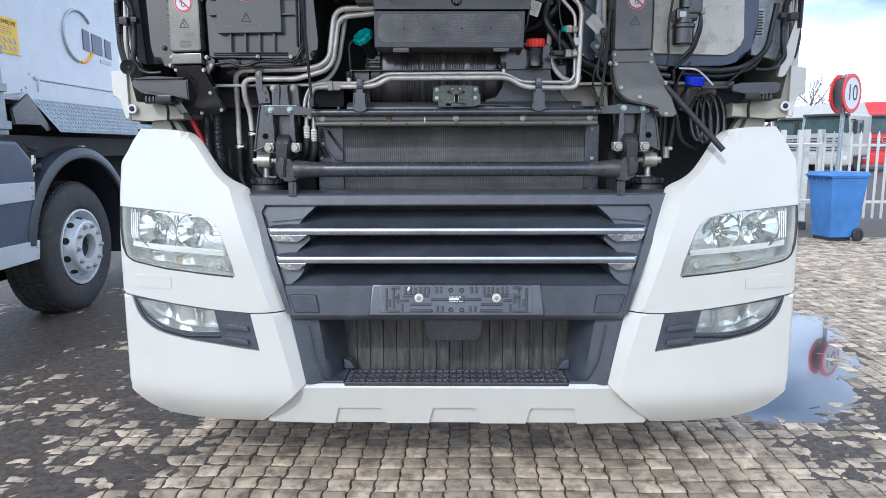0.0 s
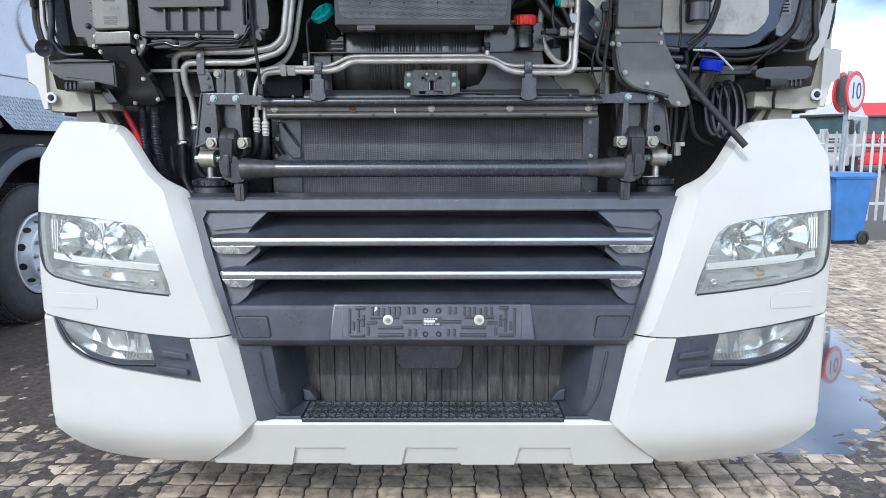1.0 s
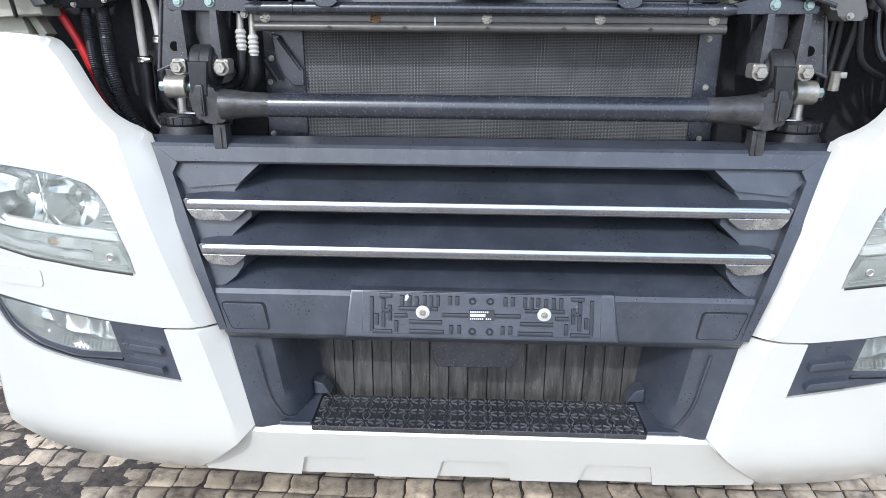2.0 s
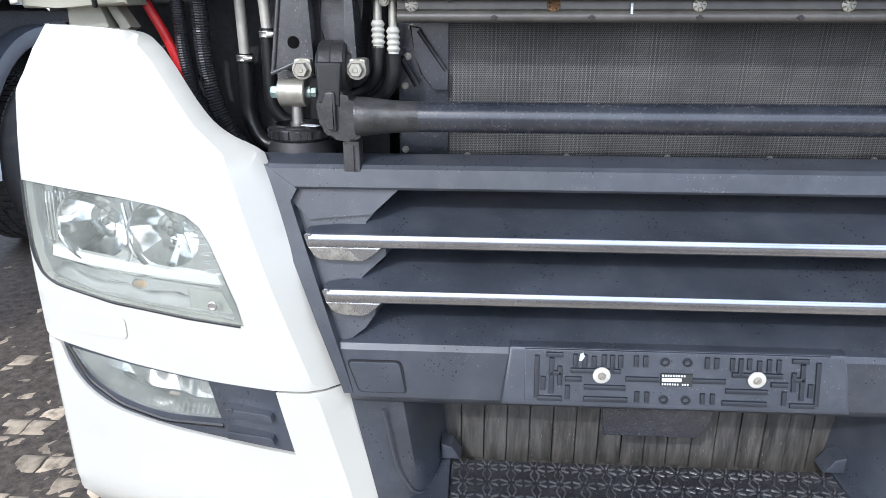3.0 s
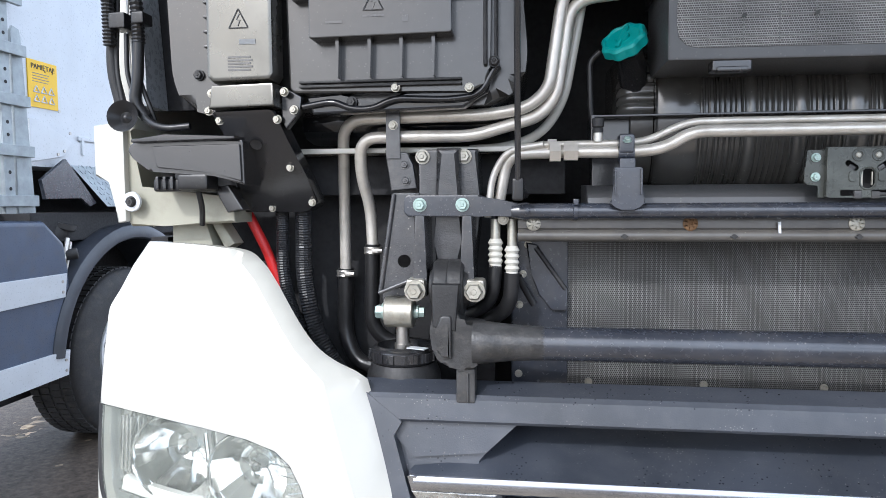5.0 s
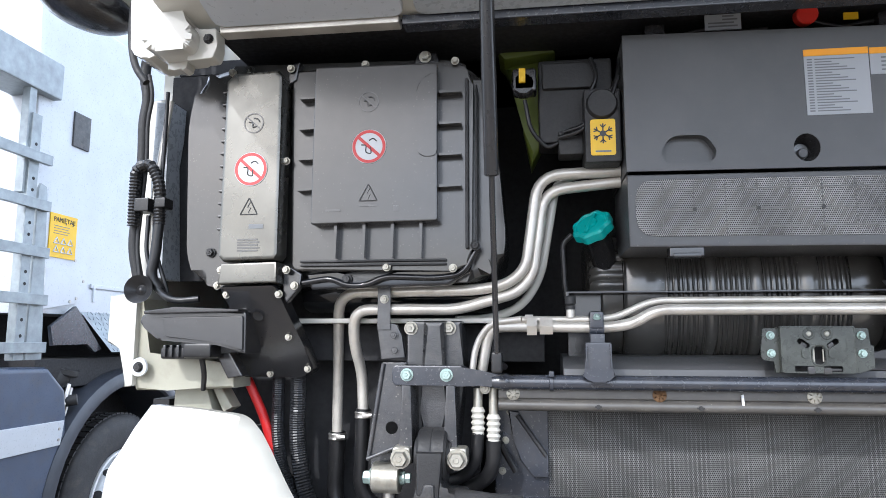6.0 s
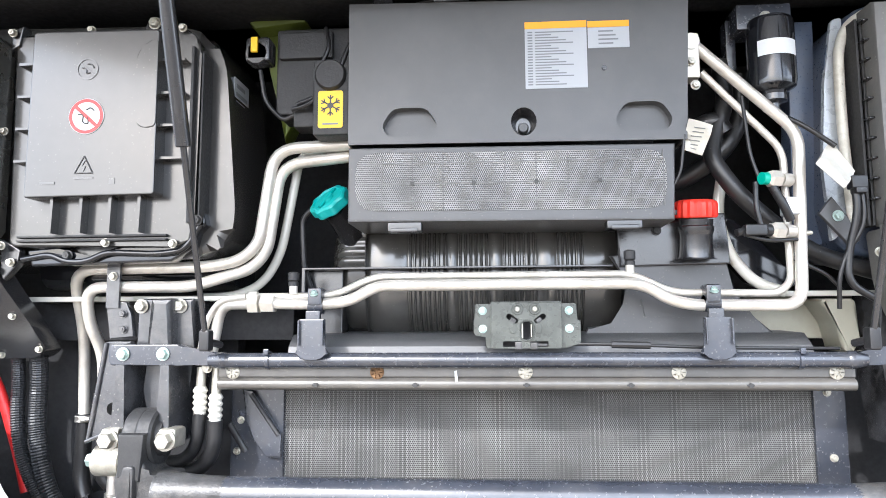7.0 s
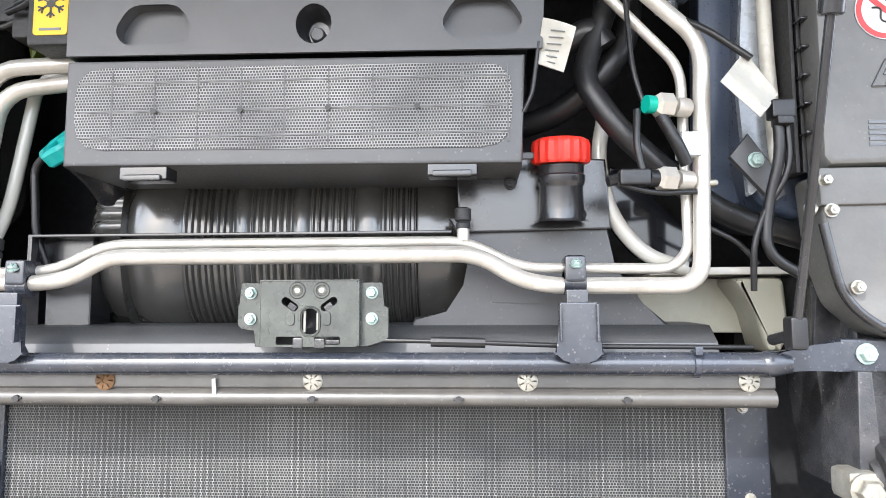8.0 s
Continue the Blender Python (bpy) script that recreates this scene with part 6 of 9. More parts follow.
for mx, mz, my, mp in ((-0.950, 1.873, 0.095, metal), (-0.737, 1.905, 0.099, cov)):
    solo("faint_bar", EMBOSS, lambda b: box(b, (-0.018, -0.0006, -0.0012), (0.018, 0.0006, 0.0012), 0, Matrix.Translation((mx, my, mz)) @ Matrix.Rotation(radians(42), 4, "Y")), mp)
    pipe("faint_line", [(mx - 0.009, my, mz + 0.002), (mx - 0.002, my, mz + 0.001), (mx - 0.002, my, mz - 0.008), (mx + 0.006, my, mz - 0.006)], 0.0011, EMBOSS, mp, "", 0.002)
    pipe("faint_line", [(mx + 0.0, my, mz + 0.009), (mx + 0.008, my, mz + 0.008), (mx + 0.011, my, mz + 0.002)], 0.0011, EMBOSS, mp, "", 0.003)
for k in range(5):
    solo("print_bar", EMBOSS, lambda b: box(b, (-0.972, 0.095, 1.637 + 0.005 * k), (-0.934 + 0.003 * (k % 2), 0.0966, 1.640 + 0.005 * k)), metal)
solo("maker_bar", LABELG, lambda b: box(b, (-0.952, 0.095, 1.678), (-0.925, 0.0966, 1.686)), metal)
for z in np.linspace(1.68, 1.94, 12):
    solo("tooth", SATIN, lambda b: box(b, (-1.022, 0.115, z), (-1.007, 0.14, z + 0.004), 0.001), metal)
plate("cover_foot", [(-1.006, 1.617), (-0.902, 1.619), (-0.900, 1.582), (-1.012, 1.580)], 0.104, 0.15, METALCOVER, metal, 0.004)
duct = plate("cable_duct", [(-1.016, 1.578), (-0.906, 1.580), (-0.896, 1.535), (-0.878, 1.475), (-0.868, 1.425), (-0.895, 1.410), (-1.030, 1.410), (-1.042, 1.440), (-1.000, 1.460), (-0.995, 1.500)], 0.112, 0.16, SATIN, truck, 0.008, "black plastic cable duct", 0.010, 0.72, 1.58)
solo("dimple", RUBBER, lambda b: lathe(b, (-0.95, 0.148, 1.525), (-0.0, -1, -0.7), [(0.0, 0.0), (0.005, 0.0), (0.010, 0.001)], 14), duct)
bolts([(-0.902, 0.178, 1.487), (-1.020, 0.226, 1.420), (-0.955, 0.228, 1.417), (-0.878, 0.220, 1.427)], duct, ZINC, 0.006, 0.006)
plate("duct_cleat", [(-1.040, 1.455), (-1.012, 1.458), (-0.985, 1.415), (-1.015, 1.41)], 0.17, 0.20, SATIN, duct, 0.003)
bolts([(-1.010, 0.128, 1.985), (-0.985, 0.15, 1.995), (-0.893, 0.124, 1.985), (-0.752, 0.130, 1.988), (-0.584, 0.126, 1.984), (-0.895, 0.120, 1.806), (-1.025, 0.135, 1.580), (-1.017, 0.130, 1.608), (-1.003, 0.128, 1.563),
       (-0.889, 0.122, 1.606), (-0.876, 0.130, 1.578), (-0.904, 0.128, 1.563), (-0.706, 0.126, 1.609), (-0.588, 0.126, 1.606)], box_l, ZINC, 0.0065, 0.007)
bolts([(-0.782, 0.142, 1.590), (-0.549, 0.130, 1.646), (-1.055, 0.163, 1.645), (-0.985, 0.15, 1.997)], box_l, RUBBER, 0.008, 0.007)
plate("housing_ear", [(-0.90, 1.995), (-0.878, 2.0), (-0.884, 1.965), (-0.90, 1.955)], 0.128, 0.15, SATIN, box_l, 0.003)
plate("housing_ear", [(-0.90, 1.62), (-0.865, 1.60), (-0.868, 1.575), (-0.892, 1.548), (-0.90, 1.56)], 0.135, 0.15, SATIN, box_l, 0.003)
plate("top_ear", [(-0.665, 1.985), (-0.655, 2.012), (-0.620, 2.010), (-0.615, 1.985)], 0.14, 0.17, SATIN, box_l, 0.003)
bolts([(-0.641, 0.138, 2.000)], box_l, ZINC, 0.010, 0.008)
cst = solo("code_sticker", LABELB, lambda b: box(b, (-0.519, 0.195, 1.815), (-0.516, 0.265, 1.92)), box_l)
for k in range(6):
    solo("code_bar", LABELG, lambda b: box(b, (-0.5162, 0.202, 1.823 + 0.016 * k), (-0.5154, 0.256 - 0.012 * (k % 2), 1.830 + 0.016 * k)), cst)

# right-hand counterpart
box_r = plate("filter_housing", [(0.500, 1.650), (0.515, 1.93), (0.540, 1.985), (0.60, 2.01), (1.03, 2.01), (1.075, 1.96), (1.085, 1.68), (1.04, 1.60), (0.98, 1.575), (0.55, 1.575), (0.51, 1.60)], 0.185, 0.36, NAVY, truck, 0.012, "dark blue-grey housing with a grey service panel", 0.03)
plate("inner_panel", [(0.705, 1.615), (0.985, 1.610), (1.030, 1.655), (1.020, 1.995), (0.705, 1.995)], 0.172, 0.19, BEIGE, box_r, 0.006, "dusty beige panel", 0.015)
met_r = plate("side_cover", [(0.553, 1.975), (0.683, 1.975), (0.683, 1.632), (0.676, 1.622), (0.560, 1.620), (0.553, 1.630)], 0.100, 0.150, GREYMETAL, box_r, 0.008, "dusty grey cover strip with warning stickers")
no_water_sign(met_r, 0.625, 1.787, 0.0995, 0.032)
embossed(met_r, 0.622, 1.716, 0.0995)
for k in range(5):
    solo("print_bar", EMBOSS, lambda b: box(b, (0.600, 0.099, 1.640 + 0.006 * k), (0.648 - 0.004 * (k % 2), 0.1006, 1.6435 + 0.006 * k)), met_r)
solo("maker_bar", LABELG, lambda b: box(b, (0.622, 0.099, 1.684), (0.645, 0.1006, 1.690)), met_r)
for x in (0.540, 0.5475):
    solo("seam_rail", RUBBER, lambda b: box(b, (x, 0.135, 1.62), (x + 0.0045, 0.19, 1.96), 0.001), box_r)
plate("edge_strip", [(0.527, 1.98), (0.545, 1.985), (0.540, 1.82), (0.535, 1.63), (0.505, 1.60), (0.498, 1.723), (0.509, 1.87)], 0.180, 0.19, PALEGREY, box_r, 0.003, r=0.006)
pipe("edge_rail", [(0.590, 0.168, 1.992), (0.546, 0.168, 1.966), (0.529, 0.168, 1.923), (0.527, 0.168, 1.846), (0.528, 0.168, 1.76), (0.532, 0.168, 1.685), (0.534, 0.168, 1.615)], 0.0085, BEIGE, box_r, fillet=0.03)
for z in np.linspace(1.66, 1.95, 10):
    solo("tooth", SATIN, lambda b: box(b, (0.545, 0.118, z), (0.556, 0.15, z + 0.003), 0.001), met_r)
duct_r = plate("cable_duct", [(0.550, 1.616), (0.690, 1.616), (0.700, 1.575), (0.722, 1.535), (0.748, 1.492), (0.788, 1.40), (0.778, 1.392), (0.728, 1.390), (0.712, 1.422), (0.668, 1.432), (0.610, 1.442), (0.572, 1.475), (0.556, 1.53)], 0.110, 0.165, GREYMETAL, truck, 0.008, "dusty grey cable duct", 0.012)
plate("duct_band", [(0.548, 1.619), (0.692, 1.619), (0.694, 1.580), (0.549, 1.578)], 0.104, 0.12, GREYMETAL, duct_r, 0.003)
pipe("duct_edge", [(0.553, 0.110, 1.56), (0.568, 0.110, 1.48), (0.612, 0.110, 1.444), (0.680, 0.110, 1.432), (0.715, 0.11, 1.42)], 0.005, SATIN, duct_r, fillet=0.03)
bolts([(0.555, 0.106, 1.605), (0.545, 0.12, 1.577), (0.560, 0.106, 1.573), (0.682, 0.106, 1.604), (0.684, 0.106, 1.578), (0.737, 0.106, 1.508), (0.582, 0.106, 1.492), (0.648, 0.106, 1.458), (0.744, 0.106, 1.400)], duct_r, ZINC, 0.0065, 0.007)
for k in range(3):
    solo("grommet", SATIN, lambda b: cyl(b, (0.695 + 0.012 * k, 0.125, 1.565 - 0.026 * k), (0.745 + 0.012 * k, 0.125, 1.560 - 0.026 * k), 0.010, n=12), duct_r)
pump = solo("washer_pump", SATIN, lambda b: (lathe(b, (0.795, 0.120, 1.636), (0, 0, 1), [(0, 0), (0.030, 0), (0.036, 0.006), (0.036, 0.055), (0.040, 0.060), (0.040, 0.070), (0.034, 0.074), (0.030, 0.12), (0, 0.12)], 24),
                                             box(b, (0.760, 0.09, 1.715), (0.838, 0.16, 1.760), 0.010), box(b, (0.80, 0.085, 1.735), (0.85, 0.12, 1.80), 0.010), cyl(b, (0.80, 0.11, 1.76), (0.80, 0.11, 1.86), 0.026, n=16)), truck, "black motor and valve block with cables")
solo("pump_label", LABELW, lambda b: box(b, (-0.011, -0.0005, -0.009), (0.011, 0.0015, 0.009), 0, Matrix.Translation((0.782, 0.0885, 1.737))), pump)
solo("pump_plug", BODY, lambda b: box(b, (0.838, 0.088, 1.738), (0.860, 0.112, 1.760), 0.003), pump)
cab_neck = solo("fluid_neck", SATIN, lambda b: (tube(b, [(0.815, 0.17, 1.42), (0.83, 0.155, 1.46), (0.846, 0.14, 1.50)], 0.024, 14, 0.02), lathe(b, (0.846, 0.14, 1.492), (0.1, -0.2, 1), [(0.030, 0), (0.032, 0.006), (0.026, 0.012)], 20)), truck, "black filler neck with a blue screw cap")
solo("blue_cap", BLUECAP, lambda b: (lathe(b, (0.847, 0.138, 1.503), (0.1, -0.2, 1), [(0.0, 0.0), (0.032, 0.0), (0.033, 0.006), (0.032, 0.026), (0.028, 0.030), (0, 0.031)], 28),
                                       [box(b, (-0.002, -0.002, 0.004), (0.002, 0.002, 0.025), 0.001, Matrix.Translation((0.848, 0.137, 1.503)) @ frame_of((0.1, -0.2, 1)).to_4x4() @ Matrix.Rotation(radians(20 * k), 4, "Z") @ Matrix.Translation((0.032, 0, 0))) for k in range(18)]), cab_neck, "blue ribbed screw cap")
pipe("stay_rod", [(0.690, 0.135, 1.560), (0.932, 0.052, 1.272)], 0.0105, RUBBER, truck, "dark rubber-sleeved stay rod leaning on the corner panel", fillet=0)
solo("rail", GREYCOVER, lambda b: (box(b, (0.872, 0.16, 1.503), (1.000, 0.20, 1.517), 0.002), box(b, (0.872, 0.163, 1.492), (1.000, 0.20, 1.505), 0.002)), cab)
for k, (cx, r) in enumerate(((0.90, 0.062), (0.925, 0.070), (0.950, 0.074), (0.975, 0.070))):
    solo("coiled_hose", HOSE, lambda b: tube(b, [(cx + 0.4 * r * math.cos(radians(a)), 0.24 + 0.02 * math.sin(radians(a)), 1.385 + r * 1.25 * math.sin(radians(a))) for a in range(0, 361, 20)], 0.0085, 8, 0), truck, "coiled black hose")
for pts, r in (([(0.838, 0.10, 1.78), (0.850, 0.10, 1.72), (0.825, 0.11, 1.62), (0.77, 0.12, 1.575)], 0.006), ([(0.845, 0.11, 1.76), (0.858, 0.11, 1.70), (0.832, 0.12, 1.61), (0.775, 0.13, 1.56)], 0.005),
               ([(0.76, 0.12, 1.83), (0.742, 0.12, 1.70), (0.752, 0.13, 1.60), (0.745, 0.13, 1.56)], 0.004), ([(0.83, 0.13, 1.58), (0.792, 0.14, 1.53), (0.786, 0.15, 1.46), (0.81, 0.16, 1.425)], 0.004),
               ([(0.78, 0.16, 1.56), (0.80, 0.18, 1.40), (0.79, 0.20, 1.28)], 0.009), ([(0.76, 0.17, 1.42), (0.768, 0.19, 1.32), (0.76, 0.2, 1.22)], 0.007), ([(0.745, 0.17, 1.40), (0.75, 0.19, 1.32), (0.74, 0.2, 1.22)], 0.006),
               ([(0.83, 0.14, 1.56), (0.92, 0.13, 1.548), (1.02, 0.13, 1.56), (1.10, 0.14, 1.62), (1.125, 0.14, 1.78)], 0.010), ([(0.80, 0.15, 1.545), (0.95, 0.14, 1.530), (1.06, 0.14, 1.56), (1.115, 0.15, 1.66)], 0.007),
               ([(0.955, 0.13, 1.500), (1.05, 0.12, 1.585), (1.085, 0.12, 1.62)], 0.004), ([(0.80, 0.17, 1.40), (0.83, 0.2, 1.30), (0.90, 0.22, 1.27)], 0.008)):
    pipe("cable", pts, r, HOSE, truck, "black cable or hose", 0.04)
pipe("washer_tube", [(0.79, 0.13, 1.56), (0.85, 0.12, 1.556), (0.88, 0.12, 1.53), (0.91, 0.12, 1.50)], 0.0035, LABELW, truck, "thin clear washer tube", 0.03)
solo("hose_coupling", ZINC, lambda b: (cyl(b, (0.770, 0.17, 1.285), (0.772, 0.175, 1.245), 0.011, n=10), box(b, (0.776, 0.16, 1.272), (0.79, 0.18, 1.285), 0.002)), truck, "brass hose coupling")


# ---- corner brackets at the ends of the bay ----
def bay_corner(s):
    X = lambda pts: [(s * x, z) for x, z in pts]
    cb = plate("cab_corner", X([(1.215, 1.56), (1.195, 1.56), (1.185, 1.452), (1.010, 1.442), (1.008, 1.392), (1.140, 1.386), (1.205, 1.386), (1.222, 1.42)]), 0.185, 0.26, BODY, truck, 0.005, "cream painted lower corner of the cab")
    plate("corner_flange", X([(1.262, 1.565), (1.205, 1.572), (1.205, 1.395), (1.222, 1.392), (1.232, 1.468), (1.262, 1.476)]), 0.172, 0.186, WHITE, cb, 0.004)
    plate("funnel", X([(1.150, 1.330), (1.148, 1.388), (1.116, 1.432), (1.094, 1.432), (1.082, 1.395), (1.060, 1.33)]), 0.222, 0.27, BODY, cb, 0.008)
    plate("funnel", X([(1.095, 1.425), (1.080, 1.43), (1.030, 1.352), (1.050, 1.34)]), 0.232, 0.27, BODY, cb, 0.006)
    bolts([(s * 1.192, 0.170, 1.430)], cb, RUBBER, 0.009, 0.008)
    solo("grommet", LABELW, lambda b: lathe(b, (s * 1.192, 0.1715, 1.430), (0, -1, 0), [(0.010, 0), (0.010, 0.004), (0.017, 0.004), (0.018, 0)], 20), cb)
    arm = plate("lamp_arm", roundpoly(X([(1.168, 1.514), (1.158, 1.530), (1.080, 1.534), (0.962, 1.531), (0.960, 1.455), (1.014, 1.472), (1.126, 1.480), (1.154, 1.500)] if s < 0 else [(1.150, 1.498), (1.140, 1.510), (1.010, 1.508), (0.980, 1.500), (0.978, 1.478), (1.050, 1.466), (1.140, 1.474)]), 0.005), 0.122, 0.19, SATIN, truck, 0.004, "glossy black plastic lamp arm with a connector")
    if s < 0:
        plate("arm_facet", roundpoly(X([(1.120, 1.522), (0.966, 1.524), (0.964, 1.462), (1.014, 1.477), (1.112, 1.486)]), 0.004), 0.117, 0.124, SATIN, arm, 0.002)
        plate("arm_lip", X([(1.150, 1.533), (1.090, 1.540), (0.970, 1.536), (0.970, 1.531), (1.150, 1.528)]), 0.106, 0.15, SATIN, arm, 0.0015)
    pipe("arm_clip", [(s * 1.150, 0.15, 1.575), (s * 1.128, 0.135, 1.560), (s * 1.10, 0.130, 1.552), (s * 1.06, 0.135, 1.556)], 0.006, HOSE, arm, fillet=0.02)
    con = solo("connector", HOSE, lambda b: box(b, (min(s * 1.03, s * 1.128), 0.130, 1.446), (max(s * 1.03, s * 1.128), 0.175, 1.468), 0.005), arm, "black cable connector")
    solo("connector_block", HOSE, lambda b: box(b, (min(s * 1.025, s * 1.08), 0.12, 1.448), (max(s * 1.025, s * 1.08), 0.165, 1.476), 0.006), con)
    for k in range(3):
        solo("connector_rib", SATIN, lambda b: box(b, (min(s * (1.088 + 0.013 * k), s * (1.094 + 0.013 * k)), 0.124, 1.450), (max(s * (1.088 + 0.013 * k), s * (1.094 + 0.013 * k)), 0.140, 1.472), 0.002), con)
    solo("connector_neck", HOSE, lambda b: box(b, (min(s * 1.062, s * 1.086), 0.125, 1.466), (max(s * 1.062, s * 1.086), 0.16, 1.490), 0.004), con)
    pipe("connector_cable", [(s * 1.052, 0.14, 1.450), (s * 1.050, 0.15, 1.42), (s * 1.066, 0.18, 1.39)], 0.005, HOSE, con, fillet=0.02)
    if s < 0:
      solo("horn", HOSE, lambda b: lathe(b, (s * 1.182, 0.16, 1.572), (-s * 0.1, -1, 0.1), [(0.004, 0.0), (0.008, 0.012), (0.016, 0.022), (0.026, 0.028), (0.027, 0.030), (0.024, 0.028), (0.010, 0.016), (0.004, 0.02), (0, 0.022)], 24), truck, "small black rubber bell")
    pl = plate("pillar_strip", X([(1.252, 1.55), (1.210, 1.56), (1.212, 1.77), (1.188, 1.945), (1.200, 1.975), (1.252, 1.97)]), 0.215, 0.30, WHITE, cab, 0.006, "white cab edge with rubber seals")
    pipe("seal", [(s * 1.214, 0.185, 1.60), (s * 1.226, 0.18, 1.66), (s * 1.213, 0.175, 1.83), (s * 1.214, 0.17, 1.91), (s * 1.206, 0.17, 1.96), (s * 1.219, 0.17, 2.005), (s * 1.212, 0.17, 2.05)], 0.0105, RUBBER, pl, fillet=0.05)
    pipe("seal", [(s * 1.202, 0.172, 1.60), (s * 1.213, 0.172, 1.66), (s * 1.200, 0.168, 1.83), (s * 1.201, 0.163, 1.91), (s * 1.192, 0.163, 1.96), (s * 1.203, 0.163, 2.005)], 0.004, RUBBER, pl, fillet=0.05)
    pipe("seal", [(s * 1.190, 0.195, 1.60), (s * 1.200, 0.195, 1.75), (s * 1.172, 0.195, 1.96)], 0.006, ALU, pl, fillet=0.05)
    solo("inner_strip", PALEGREY, lambda b: prism(b, X([(1.205, 1.60), (1.168, 1.60), (1.183, 1.837), (1.176, 1.895), (1.174, 1.962), (1.208, 1.964), (1.208, 1.80)]), 0.20, 0.26, 0.006), pl)
    pipe("loom", [(s * 1.216, 0.16, 1.70), (s * 1.214, 0.155, 1.812), (s * 1.182, 0.15, 1.822), (s * 1.158, 0.15, 1.778), (s * 1.156, 0.15, 1.70)], 0.0115, HOSE, pl, "black corrugated loom", 0.035, 0.002, 0.006)
    pipe("loom", [(s * 1.156, 0.15, 1.71), (s * 1.160, 0.15, 1.64), (s * 1.168, 0.15, 1.60), (s * 1.15, 0.155, 1.575)], 0.010, HOSE, pl, fillet=0.03)
    for dx in (0.0, 0.016):
        pipe("wire", [(s * (1.188 - dx), 0.165, 1.72), (s * (1.186 - dx * 1.4), 0.16, 1.64), (s * (1.160 - dx), 0.16, 1.59), (s * 1.14, 0.165, 1.57)], 0.004, HOSE, pl, fillet=0.03)
    solo("loom_clip", HOSE, lambda b: (box(b, (min(s * 1.178, s * 1.208), 0.145, 1.725), (max(s * 1.178, s * 1.208), 0.18, 1.752), 0.003), box(b, (min(s * 1.14, s * 1.162), 0.138, 1.73), (max(s * 1.14, s * 1.162), 0.17, 1.75), 0.003)), pl)
    pipe("rod", [(s * 1.165, 0.17, 1.97), (s * 1.168, 0.17, 1.77)], 0.004, HOSE, pl, fillet=0)
    if s > 0:
        plate("edge_panel", X([(1.088, 1.62), (1.185, 1.60), (1.192, 1.80), (1.172, 2.0), (1.088, 2.0)]), 0.245, 0.26, PALEGREY, cab, 0.004)
    if s > 0:
        plate("pillar_edge", X([(1.222, 1.95), (1.205, 1.95), (1.200, 1.72), (1.165, 1.60), (1.150, 1.53), (1.175, 1.53), (1.205, 1.60), (1.222, 1.72)]), 0.155, 0.175, WHITE, cab, 0.004, "", 0.012)
        st = plate("code_sticker", X([(1.095, 1.684), (1.130, 1.684), (1.130, 1.784), (1.095, 1.784)]), 0.2425, 0.246, LABELW, cab, 0)
        for k in range(9):
            solo("code_bar", LABELK, lambda b: box(b, (1.098 + 0.002 * (k % 3), 0.2415, 1.690 + 0.010 * k), (1.124 - 0.003 * (k % 2), 0.243, 1.695 + 0.010 * k)), st)
    # upper white corner with the mirror arm
    up = plate("hood_corner", X([(1.128, 2.30), (1.046, 2.30), (1.047, 2.056), (1.041, 2.032), (1.026, 2.015), (1.028, 1.990), (1.036, 1.979), (1.102, 1.977), (1.120, 1.990)]), 0.0, 0.085, WHITE, cab, 0.012, "white corner of the cab below the windscreen", 0.010)
    plate("corner_side", X([(1.190, 2.30), (1.10, 2.30), (1.10, 1.995), (1.140, 1.984), (1.168, 1.998)]), 0.045, 0.13, WHITE, up, 0.005, "", 0.008)
    plate("corner_ear", X([(1.045, 2.036), (1.034, 2.026), (0.997, 2.028), (0.994, 1.994), (1.000, 1.972), (1.050, 1.969)]), 0.028, 0.060, WHITE, up, 0.003, "", 0.005)
    plate("corner_lug", X([(1.098, 1.990), (1.058, 1.990), (1.062, 1.966), (1.070, 1.962), (1.086, 1.966), (1.098, 1.962)]), 0.050, 0.078, WHITE, up, 0.003)
    bolts([(s * 1.010, 0.0275, 2.007)], up, RUBBER, 0.008, 0.006)
    pipe("seal", [(s * 1.207, 0.11, 2.20), (s * 1.206, 0.10, 2.087), (s * 1.204, 0.10, 2.035), (s * 1.193, 0.10, 1.993), (s * 1.169, 0.10, 1.963)], 0.007, RUBBER, up, fillet=0.04)
    plate("corner_backing", X([(1.21, 1.60), (1.10, 1.60), (1.10, 2.04), (1.21, 2.04)]), 0.262, 0.27, DARK, up, 0.002)
    mirror = solo("mirror", SATIN, lambda b: bmesh.ops.create_uvsphere(b, u_segments=24, v_segments=14, radius=1.0, matrix=Matrix.LocRotScale((s * 1.315, 0.12, 2.135), Euler((0, radians(-8 * s), 0)), (0.085, 0.10, 0.040))), cab, "dark mirror underside on a white cover")
    solo("mirror_cover", WHITE, lambda b: bmesh.ops.create_uvsphere(b, u_segments=24, v_segments=14, radius=1.0, matrix=Matrix.LocRotScale((s * 1.305, 0.13, 2.172), Euler((0, radians(-8 * s), 0)), (0.088, 0.095, 0.05))), mirror)


bay_corner(-1)
bay_corner(1)

